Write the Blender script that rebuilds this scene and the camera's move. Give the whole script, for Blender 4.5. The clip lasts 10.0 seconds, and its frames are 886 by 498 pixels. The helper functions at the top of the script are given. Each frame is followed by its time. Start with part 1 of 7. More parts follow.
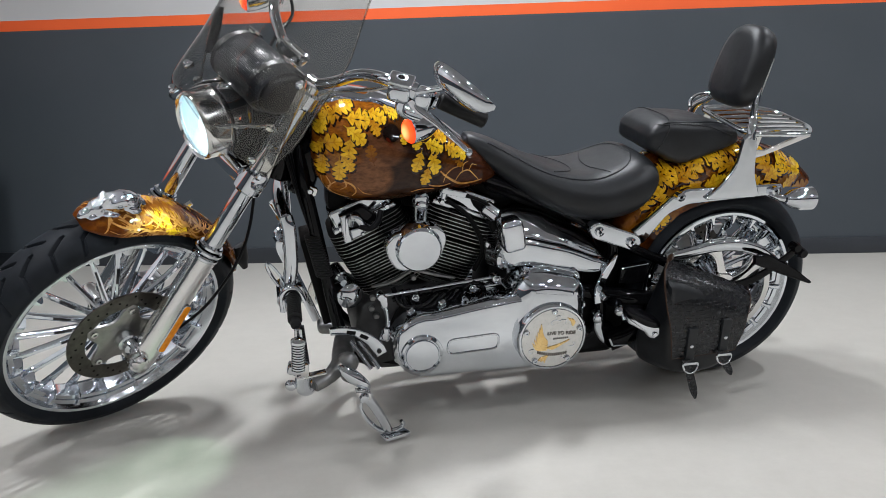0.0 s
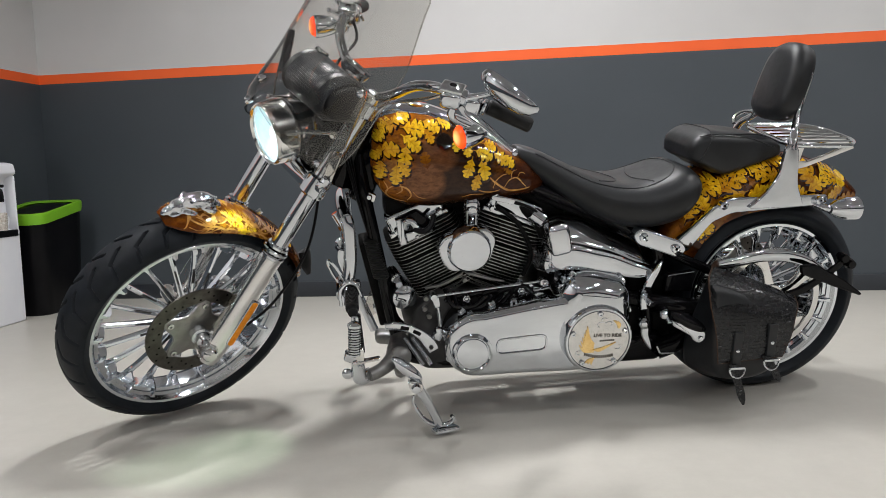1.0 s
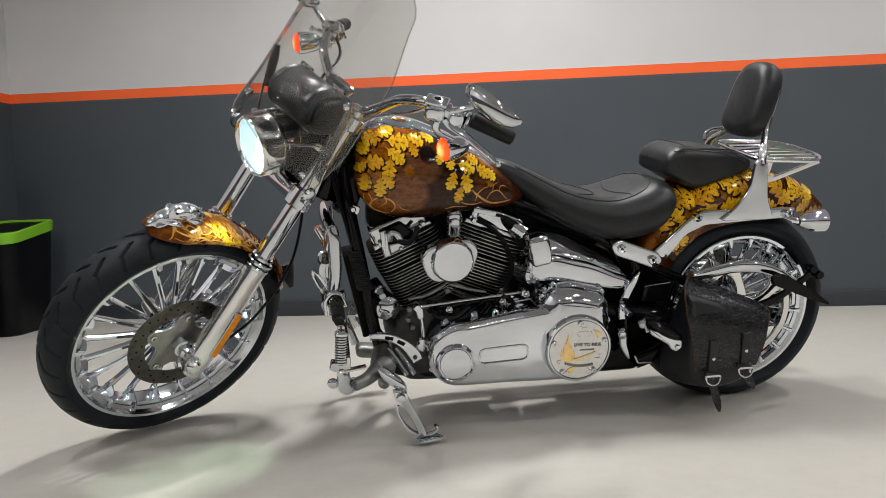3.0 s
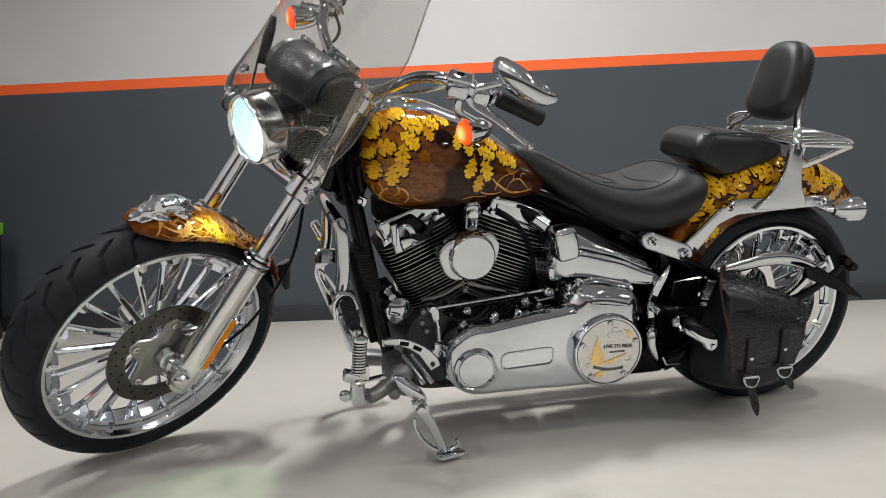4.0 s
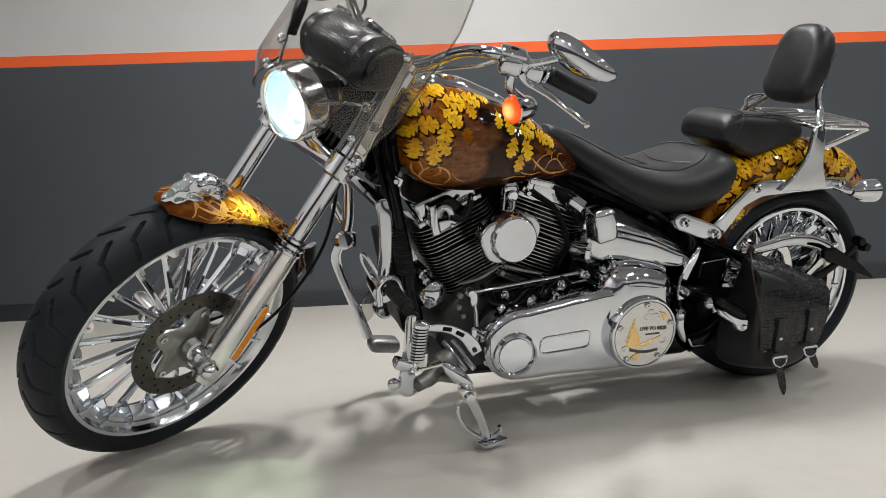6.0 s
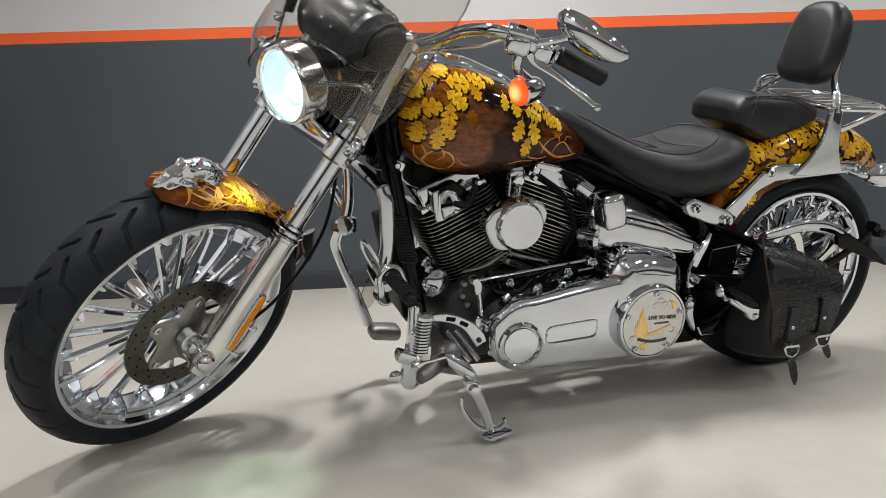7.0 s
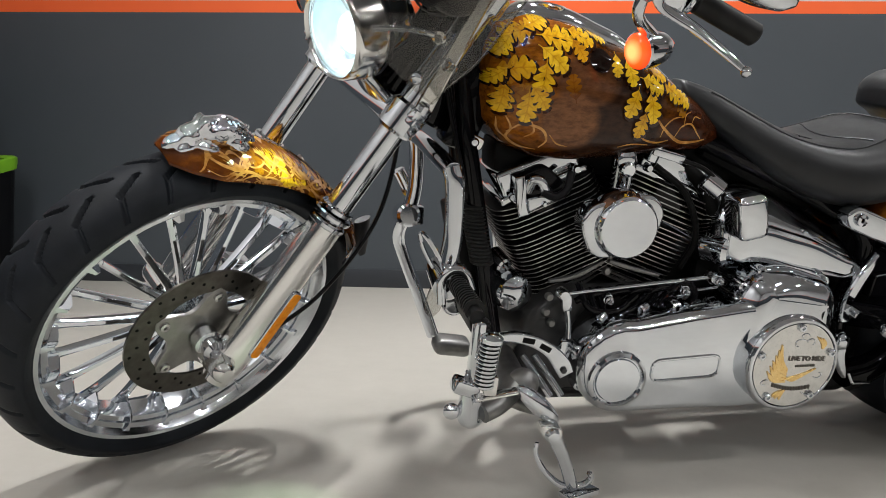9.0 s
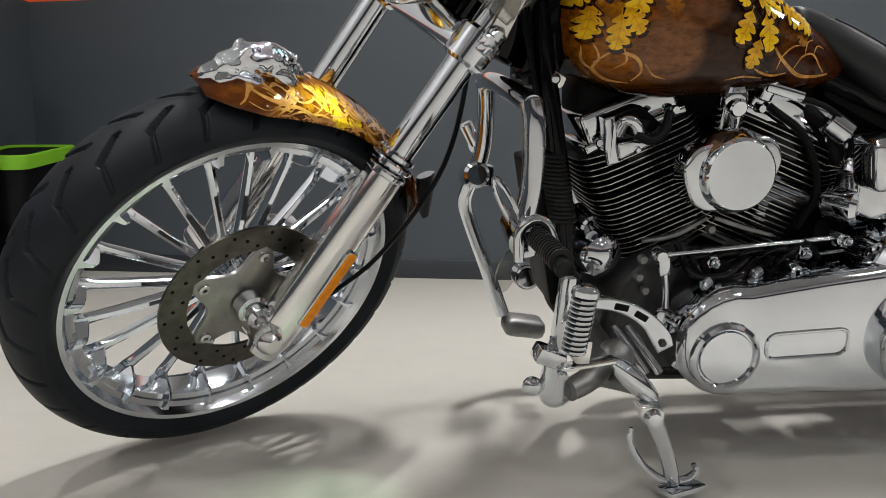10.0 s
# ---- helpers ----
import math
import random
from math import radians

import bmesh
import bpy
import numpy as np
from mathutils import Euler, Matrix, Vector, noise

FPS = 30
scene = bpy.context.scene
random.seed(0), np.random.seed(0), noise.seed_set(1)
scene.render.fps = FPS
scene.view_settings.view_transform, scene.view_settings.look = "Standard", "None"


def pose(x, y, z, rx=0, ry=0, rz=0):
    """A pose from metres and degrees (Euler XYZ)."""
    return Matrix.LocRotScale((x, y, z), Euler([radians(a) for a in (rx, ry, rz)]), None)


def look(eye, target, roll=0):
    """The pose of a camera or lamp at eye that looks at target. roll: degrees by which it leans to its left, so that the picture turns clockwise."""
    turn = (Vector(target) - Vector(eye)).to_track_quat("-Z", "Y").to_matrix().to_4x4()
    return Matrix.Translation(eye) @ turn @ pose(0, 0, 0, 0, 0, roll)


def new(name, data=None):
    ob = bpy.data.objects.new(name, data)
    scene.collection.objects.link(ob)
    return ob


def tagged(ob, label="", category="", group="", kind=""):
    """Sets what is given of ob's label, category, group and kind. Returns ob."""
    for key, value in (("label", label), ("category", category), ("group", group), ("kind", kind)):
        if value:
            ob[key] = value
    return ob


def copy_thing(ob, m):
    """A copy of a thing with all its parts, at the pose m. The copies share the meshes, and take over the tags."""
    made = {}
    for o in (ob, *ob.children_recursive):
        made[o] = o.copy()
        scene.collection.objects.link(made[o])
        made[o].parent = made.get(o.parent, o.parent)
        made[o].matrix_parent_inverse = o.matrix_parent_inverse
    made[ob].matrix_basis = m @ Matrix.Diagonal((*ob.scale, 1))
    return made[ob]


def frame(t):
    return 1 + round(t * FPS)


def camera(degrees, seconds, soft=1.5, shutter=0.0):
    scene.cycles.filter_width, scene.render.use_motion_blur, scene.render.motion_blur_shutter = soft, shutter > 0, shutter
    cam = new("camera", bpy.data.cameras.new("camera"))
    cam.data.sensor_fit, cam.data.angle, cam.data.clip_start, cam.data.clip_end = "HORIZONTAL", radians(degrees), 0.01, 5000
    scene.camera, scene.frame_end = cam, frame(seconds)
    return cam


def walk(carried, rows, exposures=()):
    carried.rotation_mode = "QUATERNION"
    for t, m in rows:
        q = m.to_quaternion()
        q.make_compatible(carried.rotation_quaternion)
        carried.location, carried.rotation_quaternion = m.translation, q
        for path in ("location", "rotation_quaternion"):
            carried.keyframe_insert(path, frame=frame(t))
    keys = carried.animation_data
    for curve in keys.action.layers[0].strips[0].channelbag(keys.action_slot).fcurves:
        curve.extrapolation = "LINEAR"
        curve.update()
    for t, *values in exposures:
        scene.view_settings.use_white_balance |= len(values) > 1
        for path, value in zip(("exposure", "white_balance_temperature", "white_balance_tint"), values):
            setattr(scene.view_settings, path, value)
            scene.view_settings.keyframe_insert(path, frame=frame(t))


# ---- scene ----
cam = camera(60.3, 10.0, 0.75)
PATH = [
    (0, (0.075, -0.17, 0.879), (-0.027, 1.792, 0.502), -1.6),
    (0.5, (0.103, -0.248, 0.814), (-0.112, 1.717, 0.512), -2.1),
    (1, (0.119, -0.311, 0.73), (-0.147, 1.66, 0.524), -1.9),
    (1.5, (0.137, -0.383, 0.709), (-0.143, 1.592, 0.56), -1.4),
    (2, (0.157, -0.41, 0.71), (-0.126, 1.565, 0.571), -2.1),
    (2.5, (0.153, -0.413, 0.714), (-0.102, 1.566, 0.577), -2.2),
    (2.7, (0.133, -0.4, 0.711), (-0.098, 1.582, 0.567), -1.9),
    (3.8, (-0.072, -0.189, 0.644), (-0.143, 1.806, 0.517), -2.6),
    (4, (-0.102, -0.158, 0.662), (-0.164, 1.836, 0.526), -2.4),
    (4.5, (-0.224, -0.119, 0.655), (-0.209, 1.877, 0.528), -2.3),
    (5, (-0.33, -0.125, 0.654), (-0.273, 1.869, 0.513), -2.8),
    (5.5, (-0.366, -0.103, 0.656), (-0.283, 1.888, 0.482), -2.5),
    (6, (-0.375, -0.089, 0.659), (-0.256, 1.899, 0.479), -2.3),
    (7.3, (-0.382, -0.005, 0.691), (-0.262, 1.977, 0.447), -2.2),
    (7.5, (-0.369, 0.003, 0.717), (-0.269, 1.986, 0.477), -2.1),
    (8, (-0.347, 0.058, 0.707), (-0.307, 2.046, 0.492), -1.0),
    (8.5, (-0.339, 0.206, 0.662), (-0.379, 2.194, 0.447), 0.2),
    (8.8, (-0.341, 0.3, 0.64), (-0.423, 2.287, 0.42), 0.8),
    (9, (-0.342, 0.35, 0.621), (-0.46, 2.334, 0.396), 0.8),
    (9.5, (-0.367, 0.456, 0.56), (-0.592, 2.431, 0.345), 0.4),
    (10, (-0.38, 0.526, 0.512), (-0.65, 2.497, 0.306), 0.2),
]
walk(cam, [(t, look(eye, target, roll)) for t, eye, target, roll in PATH],
     [(0.0, 0.0, 6000, 10), (0.5, 0.0, 6080, 10), (1.0, 0.0, 6350, 10), (1.5, 0.0, 6450, 10), (10.0, 0.0, 6450, 10)])

# ---- world and lights ----
world = bpy.data.worlds.new("world")
scene.world = world
world.use_nodes = True
world.node_tree.nodes["Background"].inputs[0].default_value = (0.55, 0.58, 0.62, 1)
world.node_tree.nodes["Background"].inputs[1].default_value = 0.05
scene.view_settings.exposure = 0.0
TUBE_POWER = 17.3   # watts of a common ceiling lamp

# ---- the motorcycle's frames of reference: x to the rear, y to its right side, z up ----
BIKE = pose(0.7544, 2.3158, 0, 11, 0, 15.5)
PIVOT = Vector((-1.741, 0, 0.330))
STEER = Matrix.Translation(PIVOT) @ Matrix.Rotation(radians(38), 4, Vector((math.sin(radians(37)), 0, math.cos(radians(37))))) @ Matrix.Translation(-PIVOT)

# the headlight's own beam, thrown down on the floor
beam = bpy.data.lights.new("headlight_beam", "SPOT")
beam.energy, beam.color, beam.spot_size, beam.spot_blend, beam.shadow_soft_size = 12.0, (0.74, 1.0, 0.72), radians(36), 0.4, 0.03
beam_ob = new("headlight_beam", beam)
beam_ob.matrix_basis = look(BIKE @ STEER @ Vector((-1.565, 0.0, 0.870)), (-0.80, 1.56, 0.0))

# ---- materials ----
def nodes_of(name):
    m = bpy.data.materials.new(name)
    m.use_nodes = True
    t = m.node_tree
    return m, t, t.nodes["Principled BSDF"]


def put(t, a, b):
    t.links.new(a, b)


def coords(t, scale=(1, 1, 1)):
    c = t.nodes.new("ShaderNodeTexCoord")
    mp = t.nodes.new("ShaderNodeMapping")
    mp.inputs["Scale"].default_value = scale
    put(t, c.outputs["Object"], mp.inputs["Vector"])
    return mp.outputs["Vector"]


def noise_tex(t, vec, scale, detail=4.0, rough=0.55):
    n = t.nodes.new("ShaderNodeTexNoise")
    n.inputs["Scale"].default_value = scale
    n.inputs["Detail"].default_value = detail
    n.inputs["Roughness"].default_value = rough
    put(t, vec, n.inputs["Vector"])
    return n.outputs["Fac"]


def ramp(t, fac, stops):
    r = t.nodes.new("ShaderNodeValToRGB")
    while len(r.color_ramp.elements) < len(stops):
        r.color_ramp.elements.new(0.5)
    for e, (p, c) in zip(r.color_ramp.elements, stops):
        e.position, e.color = p, (*c, 1) if len(c) == 3 else c
    put(t, fac, r.inputs["Fac"])
    return r.outputs["Color"]


def bump(t, bsdf, height, strength, dist=0.002):
    b = t.nodes.new("ShaderNodeBump")
    b.inputs["Strength"].default_value = strength
    b.inputs["Distance"].default_value = dist
    put(t, height, b.inputs["Height"])
    put(t, b.outputs["Normal"], bsdf.inputs["Normal"])


def span(t, fac, lo, hi):
    m = t.nodes.new("ShaderNodeMapRange")
    m.inputs["To Min"].default_value, m.inputs["To Max"].default_value = lo, hi
    put(t, fac, m.inputs["Value"])
    return m.outputs["Result"]


def surface(name, dark, light, scale=12.0, rough=(0.4, 0.55), metal=0.0, relief=0.0, fine=180.0, coat=0.0, depth=0.001, spec=0.5):
    """A surface that varies between two colours at one scale and in grain at a finer one."""
    m, t, b = nodes_of(name)
    v = coords(t)
    big, small = noise_tex(t, v, scale), noise_tex(t, v, fine, 3.0)
    put(t, ramp(t, big, [(0.3, dark), (0.7, light)]), b.inputs["Base Color"])
    put(t, span(t, small, *rough), b.inputs["Roughness"])
    b.inputs["Metallic"].default_value = metal
    b.inputs["Specular IOR Level"].default_value = 0.0 if coat else spec
    b.inputs["Coat Weight"].default_value = coat
    b.inputs["Coat Roughness"].default_value = 0.03
    if relief:
        bump(t, b, small, relief, depth)
    return m


def leather(name, dark, light, creases, rough=(0.24, 0.36), spec=0.3):
    """Smooth black leather: fine grain and soft creases under a semi-gloss finish."""
    m, t, b = nodes_of(name)
    v = coords(t)
    fold = noise_tex(t, v, 26, 3, 0.5)
    put(t, ramp(t, noise_tex(t, v, 14), [(0.3, dark), (0.75, light)]), b.inputs["Base Color"])
    put(t, span(t, noise_tex(t, v, 60), *rough), b.inputs["Roughness"])
    b.inputs["Specular IOR Level"].default_value = spec
    bump(t, b, fold, creases, 0.0012)
    return m


def croc(name, across, up, base=0.008, rough=(0.20, 0.32), round_axis=None, cell=(0.016, 0.0085), warp=0.010, deep=0.9):
    """Embossed crocodile leather: rows of uneven scales along two of the axes (0 x, 1 y, 2 z)."""
    m, t, b = nodes_of(name)
    v = coords(t)
    w = t.nodes.new("ShaderNodeTexNoise")
    w.inputs["Scale"].default_value = 16.0
    put(t, v, w.inputs["Vector"])
    add = t.nodes.new("ShaderNodeVectorMath")
    add.operation = "MULTIPLY_ADD"
    add.inputs[1].default_value = (warp, warp, warp)
    put(t, w.outputs["Color"], add.inputs[0])
    put(t, v, add.inputs[2])
    sep = t.nodes.new("ShaderNodeSeparateXYZ")
    put(t, add.outputs[0], sep.inputs[0])
    com = t.nodes.new("ShaderNodeCombineXYZ")
    put(t, sep.outputs[across], com.inputs[0])
    if round_axis:
        off = t.nodes.new("ShaderNodeVectorMath")
        off.operation = "SUBTRACT"
        off.inputs[1].default_value = round_axis
        put(t, add.outputs[0], off.inputs[0])
        parts = t.nodes.new("ShaderNodeSeparateXYZ")
        put(t, off.outputs[0], parts.inputs[0])
        ang = t.nodes.new("ShaderNodeMath")
        ang.operation = "ARCTAN2"
        put(t, parts.outputs[2], ang.inputs[0])
        put(t, parts.outputs[0], ang.inputs[1])
        arc = t.nodes.new("ShaderNodeMath")
        arc.operation = "MULTIPLY"
        arc.inputs[1].default_value = 0.075
        put(t, ang.outputs[0], arc.inputs[0])
        put(t, arc.outputs[0], com.inputs[1])
    else:
        put(t, sep.outputs[up], com.inputs[1])
    br = t.nodes.new("ShaderNodeTexBrick")
    for key, value in (("Scale", 1.0), ("Brick Width", cell[0]), ("Row Height", cell[1]), ("Mortar Size", 0.0011), ("Mortar Smooth", 0.8)):
        br.inputs[key].default_value = value
    br.inputs["Color1"].default_value = (1, 1, 1, 1)
    br.inputs["Color2"].default_value = (0.8, 0.8, 0.8, 1)
    br.inputs["Mortar"].default_value = (0, 0, 0, 1)
    put(t, com.outputs[0], br.inputs["Vector"])
    put(t, ramp(t, noise_tex(t, v, 14), [(0.3, (base * 0.5, base * 0.58, base * 0.75)), (0.75, (base * 1.2, base * 1.35, base * 1.7))]), b.inputs["Base Color"])
    put(t, span(t, noise_tex(t, v, 60), *rough), b.inputs["Roughness"])
    b.inputs["Specular IOR Level"].default_value = 0.45
    bump(t, b, br.outputs["Color"], deep, 0.003)
    return m


CHROME = surface("chrome", (0.64, 0.675, 0.715), (0.71, 0.735, 0.77), 6, (0.03, 0.07), 1.0, 0.02, 90, depth=0.0004)
WORN_CHROME = surface("worn chrome", (0.55, 0.55, 0.55), (0.74, 0.73, 0.72), 25, (0.12, 0.24), 1.0, 0.1, 300)
POLISHED = surface("polished aluminium", (0.74, 0.74, 0.73), (0.82, 0.82, 0.81), 8, (0.10, 0.18), 1.0, 0.05, 220)
BRUSHED = surface("satin silver plate", (0.58, 0.58, 0.565), (0.68, 0.675, 0.66), 70, (0.16, 0.26), 1.0, 0.12, 420)
STEEL = surface("brushed steel", (0.09, 0.083, 0.074), (0.15, 0.14, 0.125), 40, (0.28, 0.4), 1.0, 0.1, 400)
DARK_STEEL = surface("dark steel", (0.03, 0.03, 0.03), (0.07, 0.07, 0.07), 40, (0.3, 0.45), 0.8, 0.1, 300)
GREY_CAST = surface("grey cast metal", (0.17, 0.17, 0.17), (0.26, 0.26, 0.25), 30, (0.35, 0.5), 0.9, 0.15, 350)
BLACK_GLOSS = surface("black gloss paint", (0.002, 0.002, 0.0025), (0.005, 0.005, 0.006), 10, (0.12, 0.2), 0.0, 0.0, 90, 0.4)
BLACK_ENGINE = surface("black wrinkle paint", (0.002, 0.002, 0.002), (0.006, 0.006, 0.006), 30, (0.4, 0.55), 0.0, 0.3, 700, spec=0.1)
CASE_GREY = surface("dark grey crankcase paint", (0.024, 0.024, 0.025), (0.042, 0.042, 0.042), 30, (0.35, 0.5), 0.2, 0.2, 500)
FIN_EDGE = surface("machined fin edge", (0.45, 0.45, 0.44), (0.62, 0.61, 0.60), 60, (0.2, 0.35), 1.0, 0.05, 400)
RUBBER = surface("tyre rubber", (0.007, 0.009, 0.012), (0.013, 0.016, 0.021), 18, (0.45, 0.60), 0.0, 0.2, 300, spec=0.2)
SOFT_RUBBER = surface("soft rubber", (0.006, 0.006, 0.006), (0.014, 0.014, 0.014), 30, (0.42, 0.55), 0.0, 0.2, 600, spec=0.25)
LEATHER = leather("smooth black leather", (0.006, 0.0068, 0.008), (0.013, 0.0145, 0.017), 0.7, (0.34, 0.50), 0.42)
ROLL_LEATHER = leather("semi-gloss black leather", (0.006, 0.006, 0.007), (0.014, 0.014, 0.016), 0.5, (0.30, 0.42), 0.5)
CROC = croc("crocodile leather", 0, 2, 0.006, (0.22, 0.32), None, (0.022, 0.0100), 0.012, 0.6)
BROWN_LEATHER = leather("raw brown leather edge", (0.030, 0.014, 0.007), (0.060, 0.028, 0.014), 0.3, (0.5, 0.65))
CROC_ROLL = croc("rolled crocodile leather", 1, 0, 0.016, (0.26, 0.36), (-1.358, -0.014, 1.014), (0.0105, 0.0085), 0.006)
WALL_GREY = surface("slate grey wall paint", (0.046, 0.056, 0.066), (0.056, 0.066, 0.077), 1.3, (0.5, 0.62), 0, 0.12, 240)
WALL_ORANGE = surface("orange wall paint", (0.86, 0.115, 0.018), (0.93, 0.14, 0.022), 1.5, (0.5, 0.6), 0, 0.1, 240)
WALL_WHITE = surface("off-white wall paint", (0.54, 0.535, 0.53), (0.60, 0.595, 0.59), 1.1, (0.55, 0.7), 0, 0.12, 240)
BASE_GREY = surface("dark baseboard paint", (0.024, 0.028, 0.034), (0.032, 0.036, 0.043), 3, (0.35, 0.5), 0, 0.05, 200)
CEILING_MAT = surface("matt grey ceiling", (0.34, 0.335, 0.34), (0.40, 0.395, 0.40), 1.1, (0.7, 0.8), 0, 0.05, 200)
WHITE_PLASTIC = surface("white plastic", (0.74, 0.75, 0.80), (0.80, 0.81, 0.84), 5, (0.25, 0.35))
BLACK_PLASTIC = surface("black plastic", (0.002, 0.002, 0.003), (0.006, 0.006, 0.007), 8, (0.32, 0.45), 0, 0.1, 300, spec=0.15)
GREEN_PLASTIC = surface("lime green plastic", (0.16, 0.40, 0.015), (0.20, 0.48, 0.02), 6, (0.35, 0.45))
RED_PLASTIC = surface("red plastic", (0.45, 0.02, 0.02), (0.55, 0.03, 0.03), 6, (0.3, 0.4))
BLUE_PLASTIC = surface("blue translucent plastic", (0.018, 0.07, 0.27), (0.035, 0.12, 0.38), 6, (0.12, 0.2))
CERAMIC = surface("patterned ceramic", (0.35, 0.30, 0.24), (0.75, 0.72, 0.68), 90, (0.15, 0.25))
GOLD = surface("gold relief", (0.72, 0.47, 0.17), (0.90, 0.66, 0.30), 60, (0.20, 0.32), 1.0, 0.1, 300)
AMBER = surface("amber reflector", (0.75, 0.22, 0.01), (0.9, 0.33, 0.02), 120, (0.12, 0.25), 0, 0.2, 500, 0.5)


def floor_material():
    m, t, b = nodes_of("grey epoxy floor")
    v = coords(t)
    a, c, d = noise_tex(t, v, 0.9, 5), noise_tex(t, v, 11.0, 9, 0.75), noise_tex(t, v, 190.0, 2)
    mix = t.nodes.new("ShaderNodeMix")
    mix.data_type = "RGBA"
    mix.inputs["Factor"].default_value = 0.5
    put(t, ramp(t, a, [(0.3, (0.475, 0.455, 0.412)), (0.7, (0.54, 0.518, 0.475))]), mix.inputs["A"])
    put(t, ramp(t, c, [(0.3, (0.44, 0.42, 0.370)), (0.72, (0.56, 0.538, 0.485))]), mix.inputs["B"])
    put(t, mix.outputs["Result"], b.inputs["Base Color"])
    put(t, span(t, c, 0.30, 0.44), b.inputs["Roughness"])
    bump(t, b, d, 0.05, 0.0006)
    return m


def paint_material(name, low, mid, high, spot=None):
    """Airbrushed brown lacquer under a clear coat, darker in some clouds; spot: soft ovals (centre, radii, dark, light)."""
    m, t, b = nodes_of(name)
    v = coords(t)
    col = ramp(t, noise_tex(t, v, 9.0, 5, 0.6), [(0.30, low), (0.5, mid), (0.72, high)])
    for place, size, dark, light in spot or ():
        mp = t.nodes.new("ShaderNodeMapping")
        mp.vector_type = "TEXTURE"
        mp.inputs["Location"].default_value = place
        mp.inputs["Scale"].default_value = size
        c = t.nodes.new("ShaderNodeTexCoord")
        put(t, c.outputs["Object"], mp.inputs["Vector"])
        g = t.nodes.new("ShaderNodeTexGradient")
        g.gradient_type = "SPHERICAL"
        put(t, mp.outputs["Vector"], g.inputs["Vector"])
        mask = ramp(t, g.outputs["Fac"], [(0.0, (0, 0, 0)), (0.25, (1, 1, 1))])
        fur = ramp(t, noise_tex(t, coords(t, (1, 1, 2.2)), 45, 6, 0.7), [(0.25, dark), (0.75, light)])
        mix = t.nodes.new("ShaderNodeMix")
        mix.data_type = "RGBA"
        put(t, mask, mix.inputs["Factor"])
        put(t, col, mix.inputs["A"])
        put(t, fur, mix.inputs["B"])
        col = mix.outputs["Result"]
    put(t, col, b.inputs["Base Color"])
    b.inputs["Roughness"].default_value = 0.28
    b.inputs["Specular IOR Level"].default_value = 0.0
    b.inputs["Coat Weight"].default_value = 0.55
    b.inputs["Coat Roughness"].default_value = 0.02
    return m


FLOOR_MAT = floor_material()
TANK_PAINT = paint_material("amber brown lacquer", (0.002, 0.0007, 0.0005), (0.012, 0.003, 0.0008), (0.06, 0.016, 0.002), [((-1.14, -0.15, 0.84), (0.17, 0.3, 0.17), (0.030, 0.007, 0.001), (0.40, 0.125, 0.007)), ((-0.90, -0.14, 0.80), (0.13, 0.3, 0.10), (0.022, 0.006, 0.001), (0.32, 0.100, 0.007)), ((-0.78, -0.10, 0.725), (0.11, 0.3, 0.06), (0.014, 0.004, 0.002), (0.07, 0.018, 0.004)), ((-0.985, -0.15, 0.755), (0.13, 0.3, 0.125), (0.006, 0.0024, 0.0014), (0.036, 0.013, 0.005)), ((-1.005, -0.15, 0.735), (0.075, 0.3, 0.09), (0.012, 0.005, 0.003), (0.050, 0.021, 0.009)), ((-1.043, -0.15, 0.812), (0.070, 0.3, 0.050), (0.05, 0.019, 0.007), (0.17, 0.072, 0.028)), ((-1.074, -0.15, 0.740), (0.062, 0.3, 0.056), (0.06, 0.024, 0.009), (0.27, 0.115, 0.045)), ((-1.018, -0.15, 0.848), (0.028, 0.3, 0.026), (0.003, 0.0015, 0.001), (0.012, 0.005, 0.003))])
FENDER_PAINT = paint_material("amber fender lacquer", (0.012, 0.003, 0.001), (0.10, 0.026, 0.003), (0.42, 0.15, 0.010))


